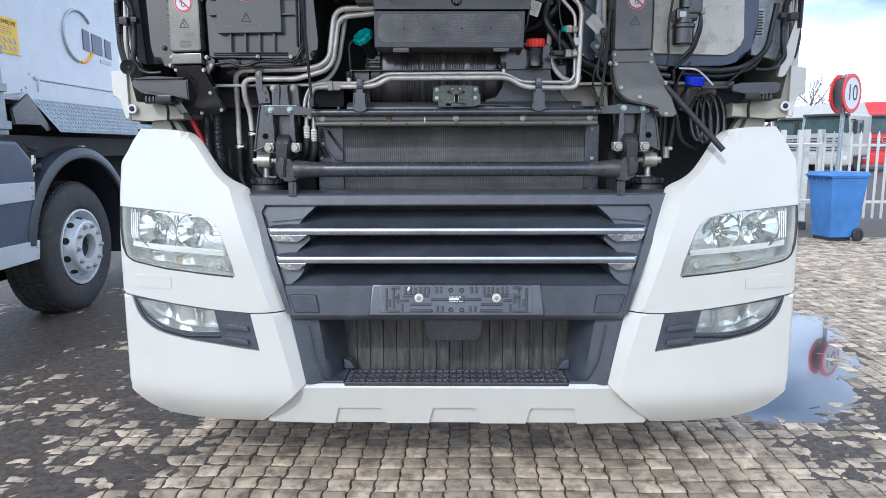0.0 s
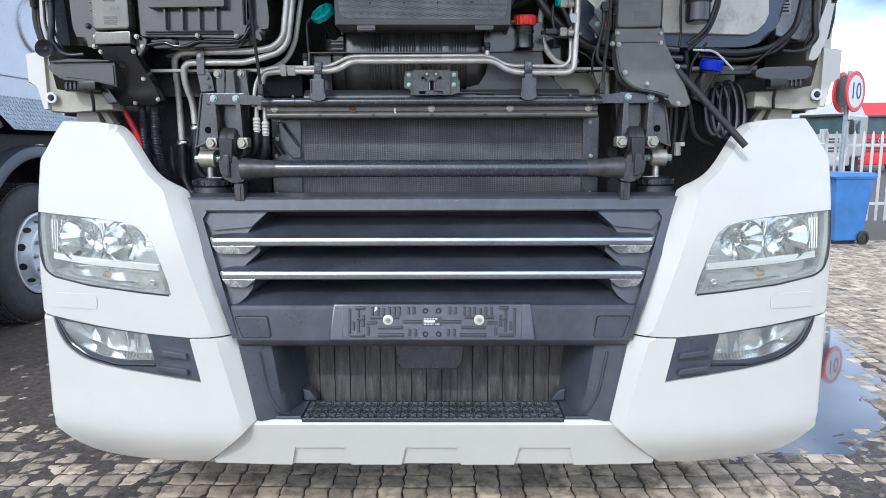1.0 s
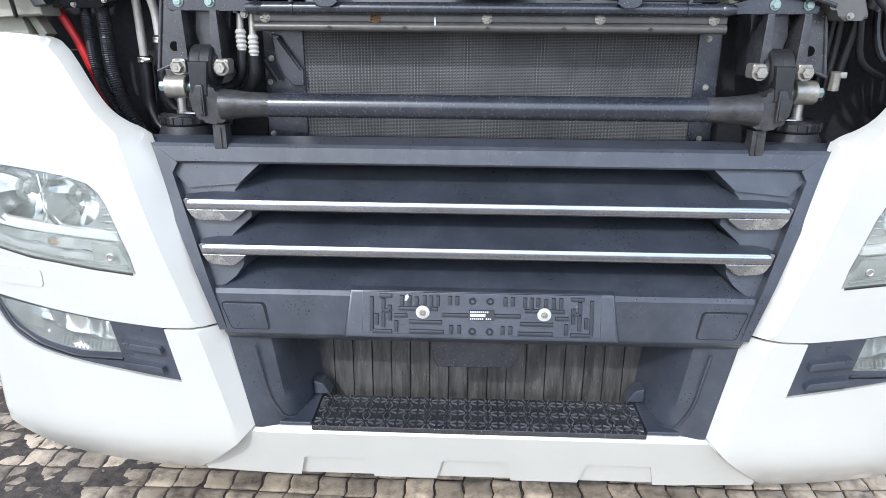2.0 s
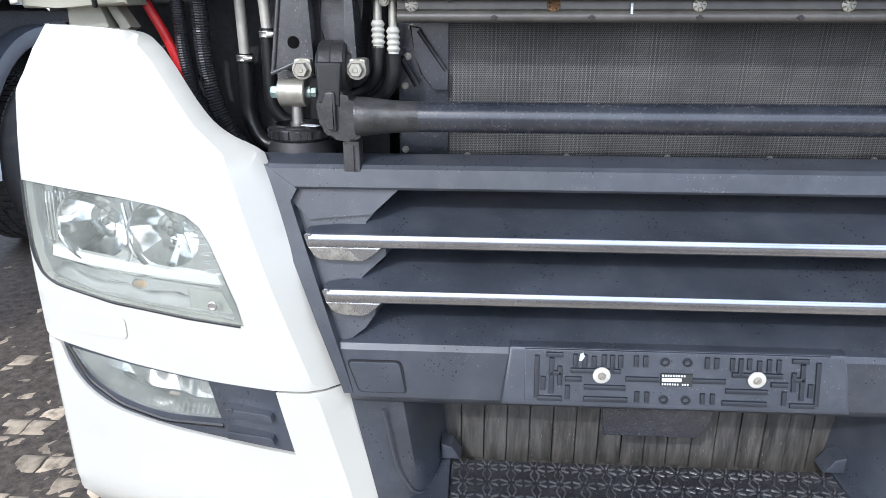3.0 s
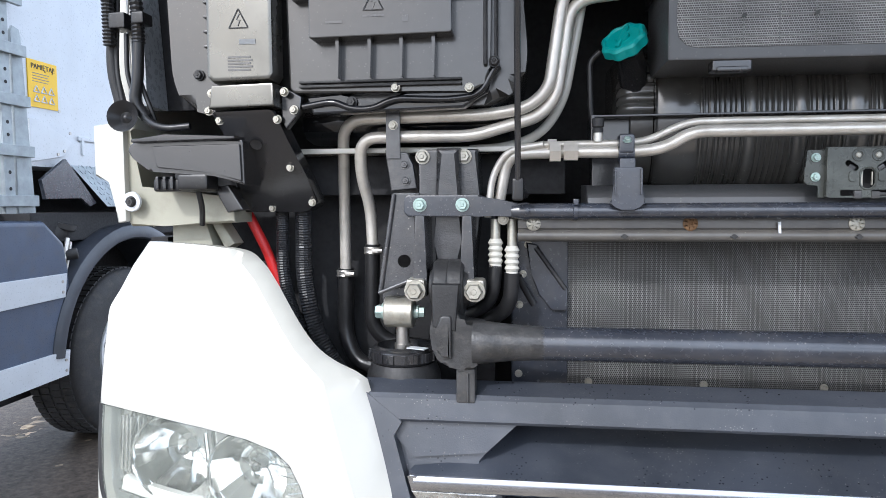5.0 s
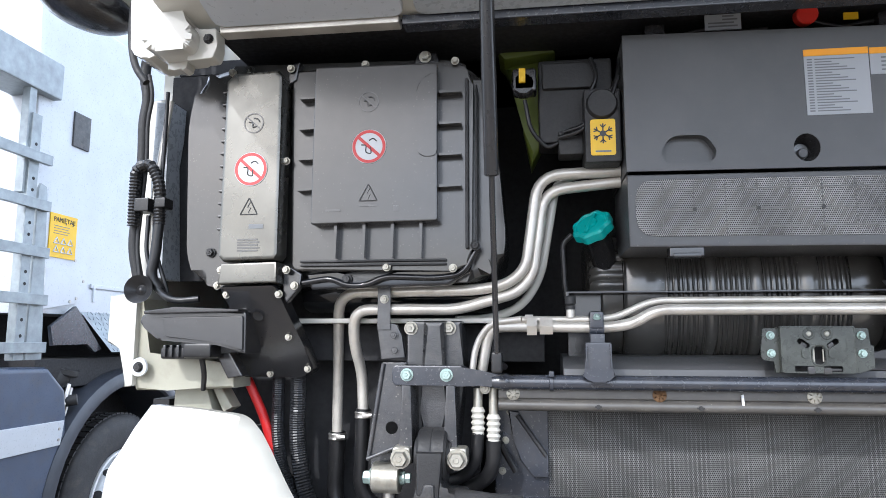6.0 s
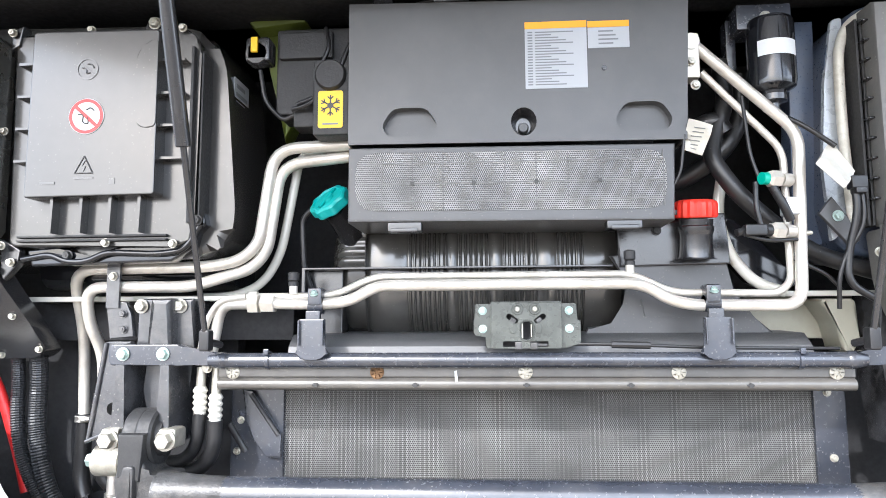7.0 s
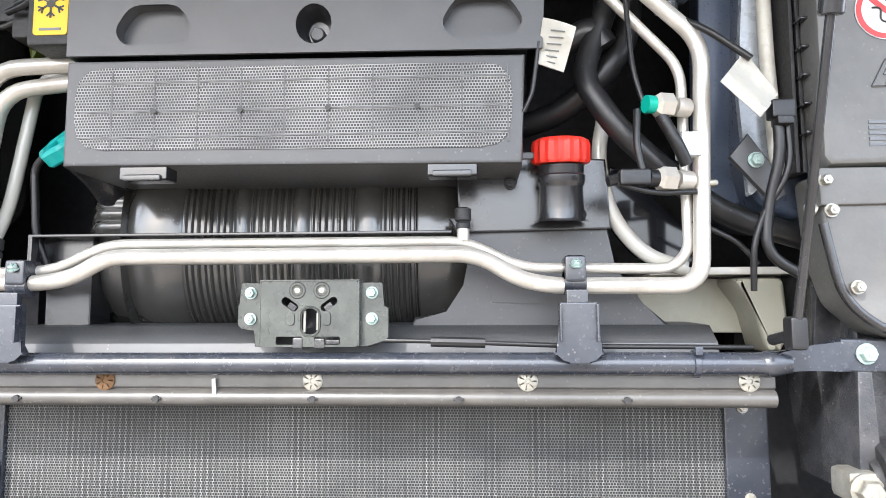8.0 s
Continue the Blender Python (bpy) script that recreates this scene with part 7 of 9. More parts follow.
# ---- the box in the middle ----
HANDLES = [roundpoly([(x0 - 0.002, 1.796), (x0 + 0.016, 1.826), (x0 + 0.074, 1.826), (x0 + 0.092, 1.796), (x0 + 0.082, 1.778), (x0 + 0.008, 1.778)], 0.014) for x0 in (-0.231, 0.150)]
KEY = [(0.002 + 0.021 * math.cos(radians(a)), 1.798 + 0.024 * math.sin(radians(a))) for a in range(0, 360, 20)]
TOPBOX = [(-0.289, 1.766), (-0.289, 2.010), (0.273, 2.000), (0.262, 1.762)]
bm = B()
sheet(bm, TOPBOX, lambda u, v: (u, 0.116, v), HANDLES + [KEY], step=0.06, thick=0.004)
cbox = part("service_cover", bm, GREYCOVER, truck, "matt dark grey heater cover with labels and a perforated grille")
solo("cover_body", GREYCOVER, lambda b: (box(b, (-0.289, 0.1205, 1.766), (-0.285, 0.33, 2.005)), prism(b, [(0.268, 2.0), (0.273, 2.0), (0.262, 1.763), (0.257, 1.763)], 0.1205, 0.33), box(b, (-0.285, 0.1205, 2.0), (0.27, 0.33, 2.004))), cbox)
for hd in HANDLES:
    bm = B()
    ring_wall(bm, hd, lambda u, v: (u, 0.117, v), lambda u, v: (u, 0.134, v))
    sheet(bm, hd, lambda u, v: (u, 0.134, v), step=0.04, thick=0)
    part("grip_recess", bm, GREYCOVER, cbox)
bm = B()
ring_wall(bm, KEY, lambda u, v: (u, 0.117, v), lambda u, v: (0.002 + (u - 0.002) * 0.6, 0.146, 1.798 + (v - 1.798) * 0.6))
sheet(bm, shrink(KEY, 0.62), lambda u, v: (u, 0.146, v), step=0.02, thick=0)
key = part("key_recess", bm, SATIN, cbox)
solo("key_plug", GREYCOVER, lambda b: lathe(b, (0.002, 0.146, 1.793), (0, -1, 0), [(0, 0.012), (0.007, 0.012), (0.009, 0.009), (0.009, 0)], 18), key)
low = plate("lower_cover", [(-0.289, 1.636), (-0.289, 1.761), (0.243, 1.757), (0.238, 1.632)], 0.118, 0.30, GREYCOVER, cbox, 0.004)
ng = solo("vent_net", NETGRILLE, lambda b: prism(b, roundpoly([(-0.276, 1.654), (-0.276, 1.751), (0.229, 1.747), (0.226, 1.650)], 0.034), 0.1165, 0.12, 0), low)
for z in (1.668, 1.698, 1.732):
    solo("net_bar", NETBAR, lambda b: box(b, (-0.270, 0.1155, z - 0.0009), (0.222, 0.1175, z + 0.0009)), ng)
for i in range(10):
    x = -0.232 + 0.0505 * i
    solo("net_bar", NETBAR, lambda b: box(b, (x - 0.0007, 0.1158, 1.656), (x + 0.0007, 0.1175, 1.746)), ng)
for i in range(4):
    solo("net_pin", LABELK, lambda b: disc(b, (-0.1815 + 0.101 * i, 0.1142, 1.698), (0, -1, 0), 0.0034, 0.001, 10), ng)
for x in (-0.195, 0.160):
    solo("cover_clip", SATIN, lambda b: (box(b, (x - 0.028, 0.122, 1.620), (x + 0.028, 0.15, 1.636), 0.002), box(b, (x - 0.022, 0.118, 1.618), (x + 0.022, 0.124, 1.626), 0.002)), low)
lab = solo("fuse_label", LABELB, lambda b: box(b, (0.006, 0.1148, 1.852), (0.107, 0.117, 1.954)), cbox, "white table label with an orange head, unreadable")
solo("label_head", LABELO, lambda b: box(b, (0.006, 0.1147, 1.9545), (0.107, 0.117, 1.966)), lab)
for k in range(20):
    z = 1.947 - 0.0047 * k
    solo("label_key", LABELG, lambda b: box(b, (0.0105, 0.1143, z), (0.0185, 0.1150, z + 0.0022)), lab)
    solo("label_line", LABELG, lambda b: box(b, (0.0225, 0.1143, z), (0.085 - 0.012 * ((k * 7) % 4), 0.1150, z + 0.0018)), lab)
lab2 = solo("small_label", LABELB, lambda b: box(b, (0.109, 0.1148, 1.918), (0.176, 0.117, 1.953)), cbox, "small white label with an orange head, unreadable")
solo("label_head", LABELO, lambda b: box(b, (0.109, 0.1147, 1.9535), (0.176, 0.117, 1.964)), lab2)
for k in range(4):
    solo("label_line", LABELG, lambda b: box(b, (0.126, 0.1143, 1.945 - 0.007 * k), (0.150 + 0.004 * (k % 3), 0.1150, 1.9475 - 0.007 * k)), lab2)
bolts([(0.134, 0.1155, 1.884)], cbox, SATIN, 0.004, 0.002)
for x, w in ((-0.25, 0.035), (0.13, 0.03)):
    solo("top_clip", SATIN, lambda b: (box(b, (x, 0.12, 2.000), (x + w, 0.16, 2.03), 0.004), box(b, (x - 0.006, 0.13, 2.004), (x + w + 0.006, 0.18, 2.012), 0.002)), cbox)
solo("red_knob", REDCAP, lambda b: cyl(b, (0.023, 0.150, 2.040), (0.023, 0.126, 2.036), 0.018, n=20, ch=0.003), cbox, "red knob above the cover")
dp = solo("data_plate", LABELB, lambda b: box(b, (-0.146, 0.128, 2.016), (-0.086, 0.131, 2.044)), cbox, "pale data plate, unreadable")
for k in range(4):
    solo("print_bar", LABELG, lambda b: box(b, (-0.141 + 0.024 * (k > 1), 0.1272, 2.021 + 0.006 * k), (-0.092 - 0.006 * (k % 2), 0.1285, 2.0235 + 0.006 * k)), dp)
solo("yellow_tag", LABELY, lambda b: box(b, (0.080, 0.128, 2.022), (0.103, 0.131, 2.034)), cbox, "small yellow tag")
for pts in ([(-0.19, 0.140, 2.012), (-0.15, 0.134, 2.022), (-0.10, 0.138, 2.014), (-0.04, 0.140, 2.018)], [(0.07, 0.142, 2.012), (0.12, 0.136, 2.020), (0.19, 0.140, 2.024), (0.25, 0.140, 2.012)], [(0.03, 0.14, 2.030), (0.06, 0.136, 2.016), (0.10, 0.140, 2.012)]):
    pipe("cover_cable", pts, 0.0035, HOSE, cbox, fillet=0.02)
red = solo("filler_neck", SATIN, lambda b: lathe(b, (0.287, 0.184, 1.563), (0, -0.12, 1), [(0.034, 0.012), (0.030, 0.013), (0.0275, 0.016), (0.0262, 0.030), (0.0255, 0.052), (0.0270, 0.055), (0.0282, 0.060), (0.0282, 0.066), (0.0262, 0.068), (0.027, 0.078)], 32), truck, "black filler neck with a red screw cap")
bm = B()
lathe(bm, (0, 0, 0), (0, 0, 1), [(0, 0), (0.0315, 0), (0.0338, 0.003), (0.0338, 0.022), (0.0318, 0.027), (0.027, 0.030), (0.025, 0.029), (0, 0.029)], 72)
for v in bm.verts:
    d2 = math.hypot(v.co.x, v.co.y)
    if d2 > 0.0305:
        g = 1 + 0.035 * math.cos(18 * math.atan2(v.co.y, v.co.x))
        v.co.x, v.co.y = v.co.x * g, v.co.y * g
bmesh.ops.transform(bm, matrix=Matrix.Translation((0.287, 0.177, 1.643)) @ Matrix.Rotation(radians(7), 4, "X"), verts=bm.verts)
part("red_cap", bm, REDCAP, red, "red ribbed screw cap")
solo("cap_strap", GREYCOVER, lambda b: box(b, (0.232, 0.168, 1.648), (0.262, 0.174, 1.656), 0.001), red)
solo("teal_neck", SATIN, lambda b: tube(b, [(-0.31, 0.29, 1.62), (-0.325, 0.25, 1.66), (-0.336, 0.215, 1.678)], 0.024, 14, 0.02), truck, "black filler neck with a teal screw cap")
d = Vector((-0.42, -0.62, 0.66)).normalized()
bm = B()
lathe(bm, (0, 0, 0), (0, 0, 1), [(0, 0), (0.034, 0), (0.037, 0.003), (0.037, 0.017), (0.034, 0.021), (0.030, 0.022), (0.027, 0.019), (0.012, 0.019), (0.011, 0.024), (0, 0.024)], 60)
for v in bm.verts:
    # six lobes with grip notches between them
    if math.hypot(v.co.x, v.co.y) > 0.029:
        g = 1 + 0.055 * math.cos(8 * math.atan2(v.co.y, v.co.x))
        v.co.x, v.co.y = v.co.x * g, v.co.y * g
bmesh.ops.transform(bm, matrix=Matrix.Translation(Vector((-0.336, 0.216, 1.680))) @ frame_of(d).to_4x4(), verts=bm.verts)
part("teal_cap", bm, TEALCAP, truck, "teal lobed screw cap", 28)
solo("cap_bar", TEALCAP, lambda b: box(b, (-0.004, -0.026, 0.019), (0.004, 0.026, 0.0245), 0.002, Matrix.Translation(Vector((-0.336, 0.216, 1.680))) @ frame_of(d).to_4x4()), truck)
pipe("overflow_hose", [(-0.378, 0.22, 1.675), (-0.395, 0.225, 1.66), (-0.392, 0.23, 1.57), (-0.38, 0.24, 1.53)], 0.005, HOSE, truck, "thin black overflow hose", 0.02)
# left of the box
solo("valve_box", RUBBER, lambda b: (box(b, (-0.435, 0.18, 1.84), (-0.300, 0.26, 2.000), 0.006), box(b, (-0.428, 0.17, 1.94), (-0.33, 0.20, 1.990), 0.004), box(b, (-0.40, 0.172, 1.815), (-0.355, 0.22, 1.86), 0.004)), truck, "black valve box with cables")
dry = solo("dryer_box", RUBBER, lambda b: box(b, (-0.356, 0.138, 1.790), (-0.292, 0.22, 1.925), 0.005), truck, "grey box with a yellow snowflake sticker")
solo("round_cover", RUBBER, lambda b: lathe(b, (-0.325, 0.140, 1.895), (0, -1, 0), [(0, 0.010), (0.024, 0.010), (0.027, 0.006), (0.028, 0.0)], 28), dry)
sf = solo("snow_sticker", LABELY, lambda b: prism(b, roundrect(-0.346, 1.802, -0.303, 1.867, 0.004), 0.1365, 0.14, 0), dry, "yellow sticker with a black snowflake")
for k in range(3):
    solo("snow_arm", LABELK, lambda b: (box(b, (-0.0012, -0.0006, -0.018), (0.0012, 0.0, 0.018), 0, Matrix.Translation((-0.3245, 0.1363, 1.841)) @ Matrix.Rotation(radians(60 * k), 4, "Y")),
                                        [box(b, (-0.001, -0.0006, 0), (0.001, 0, 0.007), 0, Matrix.Translation((-0.3245, 0.1363, 1.841)) @ Matrix.Rotation(radians(60 * k + f), 4, "Y") @ Matrix.Translation((0, 0, 0.011)) @ Matrix.Rotation(radians(g), 4, "Y")) for f in (0, 180) for g in (45, -45)]), sf)
solo("snow_heart", LABELK, lambda b: disc(b, (-0.3245, 0.1362, 1.841), (0, -1, 0), 0.0055, 0.0006, 6), sf)
solo("print_bar", LABELG, lambda b: box(b, (-0.338, 0.1358, 1.8075), (-0.311, 0.137, 1.8105)), sf)
solo("cab_beam", LIME, lambda b: (prism(b, [(-0.50, 2.03), (-0.41, 2.06), (-0.42, 1.88), (-0.45, 1.82), (-0.465, 1.90), (-0.47, 1.96)], 0.28, 0.33, 0.01), prism(b, [(-0.52, 2.055), (-0.40, 2.08), (-0.40, 2.04), (-0.50, 2.03)], 0.24, 0.33, 0.01)), cab, "olive green primed cab beam")
plug = solo("relay_plug", SATIN, lambda b: (lathe(b, (-0.462, 0.17, 1.945), (0, -1, 0), [(0, 0.02), (0.019, 0.02), (0.023, 0.014), (0.023, 0)], 10), box(b, (-0.482, 0.15, 1.93), (-0.438, 0.19, 1.975), 0.006)), truck, "black plug with a pale tag")
solo("plug_tag", LABELY, lambda b: box(b, (-0.470, 0.144, 1.945), (-0.458, 0.15, 1.972), 0.001), plug)
for pts in ([(-0.46, 0.17, 1.92), (-0.45, 0.17, 1.86), (-0.42, 0.18, 1.83), (-0.40, 0.18, 1.84)], [(-0.40, 0.165, 1.845), (-0.36, 0.15, 1.85), (-0.31, 0.135, 1.90), (-0.295, 0.14, 1.945)],
            [(-0.39, 0.165, 1.855), (-0.35, 0.15, 1.862), (-0.30, 0.14, 1.93), (-0.285, 0.16, 1.99)], [(-0.34, 0.16, 1.99), (-0.33, 0.15, 1.95), (-0.345, 0.15, 1.92)]):
    pipe("cable", pts, 0.004, HOSE, truck, "thin black cable", 0.03)
# right of the box
can = solo("dryer_canister", GLOSS, lambda b: lathe(b, (0.414, 0.155, 1.838), (0, 0, 1), [(0, 0), (0.020, 0), (0.022, 0.008), (0.036, 0.016), (0.038, 0.026), (0.038, 0.125), (0.034, 0.132), (0, 0.134)], 28), truck, "gloss black dryer canister with a white label")
solo("canister_label", LABELW, lambda b: lathe(b, (0.414, 0.155, 1.90), (0, 0, 1), [(0.0385, 0), (0.0385, 0.026)], 28) or [b.faces.remove(f) for f in [f for f in b.faces if f.calc_center_median().y > 0.128]], can)
solo("canister_foot", SATIN, lambda b: lathe(b, (0.414, 0.155, 1.815), (0, 0, 1), [(0, 0), (0.010, 0), (0.010, 0.012), (0.022, 0.016), (0.022, 0.026)], 16), can)
solo("canister_bracket", BEAM, lambda b: (box(b, (0.36, 0.15, 1.955), (0.45, 0.21, 2.0), 0.004), box(b, (0.355, 0.19, 1.90), (0.372, 0.22, 1.99), 0.003)), can)
bolts([(0.406, 0.148, 1.976)], can, ZINC, 0.008, 0.006)
pipe("heater_hose", [(0.345, 0.20, 1.92), (0.350, 0.19, 1.84), (0.325, 0.185, 1.785), (0.315, 0.175, 1.745), (0.350, 0.165, 1.683), (0.412, 0.165, 1.624), (0.475, 0.18, 1.580), (0.58, 0.19, 1.550)], 0.0145, HOSE, truck, "thick black heater hose", 0.05)
pipe("heater_hose", [(0.385, 0.22, 1.90), (0.378, 0.215, 1.81), (0.345, 0.21, 1.76), (0.290, 0.24, 1.72), (0.235, 0.26, 1.71)], 0.016, HOSE, truck, "thick black heater hose", 0.05)
pipe("elbow", [(0.30, 0.20, 1.80), (0.330, 0.19, 1.815), (0.345, 0.19, 1.79)], 0.017, HOSE, truck, "rubber elbow", 0.02)
solo("door_opening_edge", WHITE, lambda b: tube(b, [(0.352, 0.23, 1.73), (0.338, 0.23, 1.66), (0.352, 0.22, 1.585), (0.392, 0.215, 1.535), (0.44, 0.215, 1.520)], 0.0098, 12, 0.04), truck, "pale metal edge strip")
solo("gloss_panel", GLOSS, lambda b: prism(b, roundpoly([(0.352, 1.66), (0.42, 1.60), (0.48, 1.53), (0.39, 1.53), (0.35, 1.58)], 0.02), 0.235, 0.25, 0.004), truck, "gloss black panel")
solo("splash_wall", NAVY, lambda b: prism(b, [(0.462, 1.60), (0.474, 2.0), (0.520, 2.0), (0.512, 1.60)], 0.225, 0.26, 0.006), truck, "blue-grey panel edge")
ear = plate("panel_ear", [(0.478, 1.645), (0.500, 1.672), (0.522, 1.640), (0.540, 1.600), (0.525, 1.590)], 0.16, 0.168, GREYCOVER, truck, 0.002, "metal ear with a bolt")
bolts([(0.506, 0.158, 1.640)], ear, TEALBOLT, 0.008, 0.006)
for q in ([(0.262, 1.792), (0.298, 1.779), (0.286, 1.736), (0.256, 1.746)], [(0.485, 1.754), (0.520, 1.706), (0.490, 1.674), (0.450, 1.714)]):
    bm = B()
    sheet(bm, q, lambda u, v: (u, 0.112 + 0.012 * math.sin(60 * (u + v)), v), step=0.012, thick=0.0012)
    tag_ob = part("paper_tag", bm, TAG, truck, "curled white paper tag")
    if q[0][0] < 0.3:
        for k in range(6):
            u0, v0 = 0.2705 - 0.0018 * k, 1.778 - 0.0055 * k
            pipe("print_line", [(u0 + w, 0.1105 + 0.012 * math.sin(60 * (u0 + w + v0 - 0.3 * w)), v0 - 0.3 * w) for w in (0.0, 0.005, 0.010, 0.015)], 0.0007, LABELG, tag_ob, fillet=0)
for pts, r in (([(0.258, 0.118, 1.77), (0.250, 0.118, 1.71), (0.240, 0.12, 1.69)], 0.0025), ([(0.400, 0.16, 1.82), (0.44, 0.13, 1.79), (0.49, 0.118, 1.745)], 0.004), ([(0.515, 0.12, 1.69), (0.518, 0.12, 1.64), (0.505, 0.13, 1.58), (0.50, 0.13, 1.53), (0.54, 0.13, 1.505)], 0.006),
               ([(0.525, 0.12, 1.69), (0.528, 0.12, 1.62), (0.50, 0.13, 1.575), (0.488, 0.13, 1.54), (0.49, 0.14, 1.49)], 0.0035), ([(0.362, 0.15, 1.84), (0.366, 0.14, 1.74), (0.38, 0.135, 1.69)], 0.003), ([(0.365, 0.12, 1.69), (0.362, 0.115, 1.65), (0.368, 0.115, 1.62)], 0.004),
               ([(0.392, 0.125, 1.685), (0.41, 0.125, 1.65), (0.42, 0.13, 1.63)], 0.007), ([(0.34, 0.115, 1.607), (0.38, 0.12, 1.596), (0.43, 0.135, 1.60)], 0.003), ([(0.43, 0.15, 1.57), (0.48, 0.15, 1.545), (0.50, 0.15, 1.52)], 0.003)):
    pipe("cable", pts, r, HOSE, truck, "black cable", 0.03)

solo("cable_plug", HOSE, lambda b: (box(b, (0.507, 0.110, 1.676), (0.532, 0.130, 1.697), 0.003), box(b, (0.511, 0.107, 1.668), (0.528, 0.127, 1.678), 0.002)), truck, "black cable plug below a paper tag")

# ---- raised flap over the bay ----
bm = B()
prism(bm, roundpoly([(-1.04, 0.0), (1.04, 0.0), (1.066, 0.018), (1.085, 0.05), (1.12, 0.95), (-1.12, 0.95), (-1.085, 0.05), (-1.066, 0.018)], 0.012), 0.0, 0.03, 0.008)
flapm = Matrix.Translation((0, 0.055, 2.035)) @ Matrix.Rotation(radians(76), 4, "X")
bmesh.ops.transform(bm, matrix=flapm, verts=bm.verts)
hood = part("front_flap", bm, WHITE, truck, "white front flap raised on gas struts")
bm = B()
prism(bm, roundpoly([(-1.00, 0.02), (-0.66, 0.02), (-0.66, 0.88), (-0.99, 0.88)], 0.02), -0.012, 0.001, 0.004)
bmesh.ops.transform(bm, matrix=flapm, verts=bm.verts)
part("flap_lining", bm, SILVER, hood)
# right lining made pale, not dark blue-grey, to bounce light into the bay
bm = B()
prism(bm, roundpoly([(-0.64, 0.02), (1.00, 0.02), (0.97, 0.88), (-0.64, 0.88)], 0.02), -0.012, 0.001, 0.004)
bmesh.ops.transform(bm, matrix=flapm, verts=bm.verts)
part("flap_lining", bm, PALEGREY, hood)
solo("flap_edge", ALU, lambda b: box(b, (-0.995, 0.035, 2.020), (-0.67, 0.065, 2.034), 0.003), hood)
solo("flap_edge", BEAM, lambda b: box(b, (-0.665, 0.035, 2.016), (0.995, 0.07, 2.034), 0.003), hood)
# closing sheet above the bay, shade included in its near-black colour
solo("bay_roof", DARK, lambda b: (box(b, (-1.03, 0.075, 2.045), (1.03, 0.60, 2.075)), box(b, (-1.20, 0.27, 2.045), (1.20, 0.60, 2.075))), label="top sheet of the bay, coloured as deep shade")


# ---- wheels ----
def wheel(parent, c, s, r=0.51):
    """A truck wheel: tyre, dished rim with hand holes, hub and nuts. s: the side it faces along x."""
    d = (s, 0, 0)
    c = Vector(c)
    tyre = part("tyre", *(lambda b: (lathe(b, c, d, [(0.300, 0.01), (0.315, 0.030), (0.36, 0.040), (0.44, 0.036), (0.475, 0.022), (r - 0.012, 0.004), (r - 0.004, -0.010), (r, -0.03), (r, -0.26), (r - 0.02, -0.29), (0.30, -0.30)], 64), (b, TYRE))[1])(B()), parent, "dusty truck tyre")
    bm = B()
    for k in range(72):
        a = radians(5 * k)
        for j, off in enumerate((0.045, 0.115, 0.185, 0.25)):
            m = Matrix.Translation(c) @ Matrix.Rotation(a + 0.03 * (j % 2), 4, "X") @ Matrix.Translation((-s * off, 0, r + 0.001))
            box(bm, (-0.026, -0.017, -0.006), (0.026, 0.017, 0.006), 0, m)
    part("tread", bm, TYRE, tyre)
    rim = part("rim", *(lambda b: (lathe(b, c, d, [(0.302, 0.020), (0.300, 0.034), (0.288, 0.036), (0.278, 0.022), (0.268, -0.02), (0.258, -0.045), (0.248, -0.045), (0.238, -0.01), (0.214, 0.055), (0.206, 0.078), (0.196, 0.085), (0.104, 0.085), (0.100, 0.076), (0.096, 0.02), (0, 0.02)], 64), (b, RIM))[1])(B()), parent, "silver steel rim with hand holes and raised hub face")
    for k in range(10):
        a = radians(36 * k + 18)
        e = Vector((0, math.cos(a), math.sin(a)))
        p = c + Vector((s * 0.022, 0, 0)) + e * 0.2245
        solo("hand_hole", DARK, lambda b: lathe(b, p, Vector((s * 0.35, 0, 0)) + e, [(0, 0.0), (0.027, 0.0), (0.027, 0.004), (0, 0.004)], 18), rim)
        a = radians(36 * k)
        p = c + Vector((s * 0.085, 0.166 * math.cos(a), 0.166 * math.sin(a)))
        solo("wheel_nut", STEEL, lambda b: (lathe(b, p, d, [(0, 0), (0.020, 0), (0.018, 0.008), (0, 0.008)], 14), lathe(b, p, d, [(0, 0.008), (0.015, 0.008), (0.014, 0.026), (0.010, 0.029), (0, 0.029)], 6)), rim)
    solo("hub", DARK, lambda b: lathe(b, c, d, [(0.095, 0.022), (0.070, 0.024), (0.060, 0.034), (0.045, 0.036), (0.040, 0.026), (0, 0.026)], 28), rim)


for s in (-1, 1):
    wheel(truck, (s * 1.12, 1.42, 0.51), s)

# ---- the tipper truck alongside ----
tip = thing("tipper_truck", "silver tipper truck with dark blue-grey tank panels", "truck")
tip.location = (0, 0, 0.02)
wheel(tip, (-3.02, 2.98, 0.492), 1, 0.512)
X0 = -2.935


def side_plate(name, pts, x0, x1, mat_, parent, bevel=0.0, label=""):
    """A plate from an outline in y, z between two x; x1 is its outer face."""
    bm = B()
    prism(bm, [(-y, z) for y, z in pts], 0.0, abs(x1 - x0), bevel)
    bmesh.ops.transform(bm, matrix=Matrix(((0, -1, 0, x1), (-1, 0, 0, 0), (0, 0, 1, 0), (0, 0, 0, 1))), verts=bm.verts)
    return part(name, bm, mat_, parent, label)


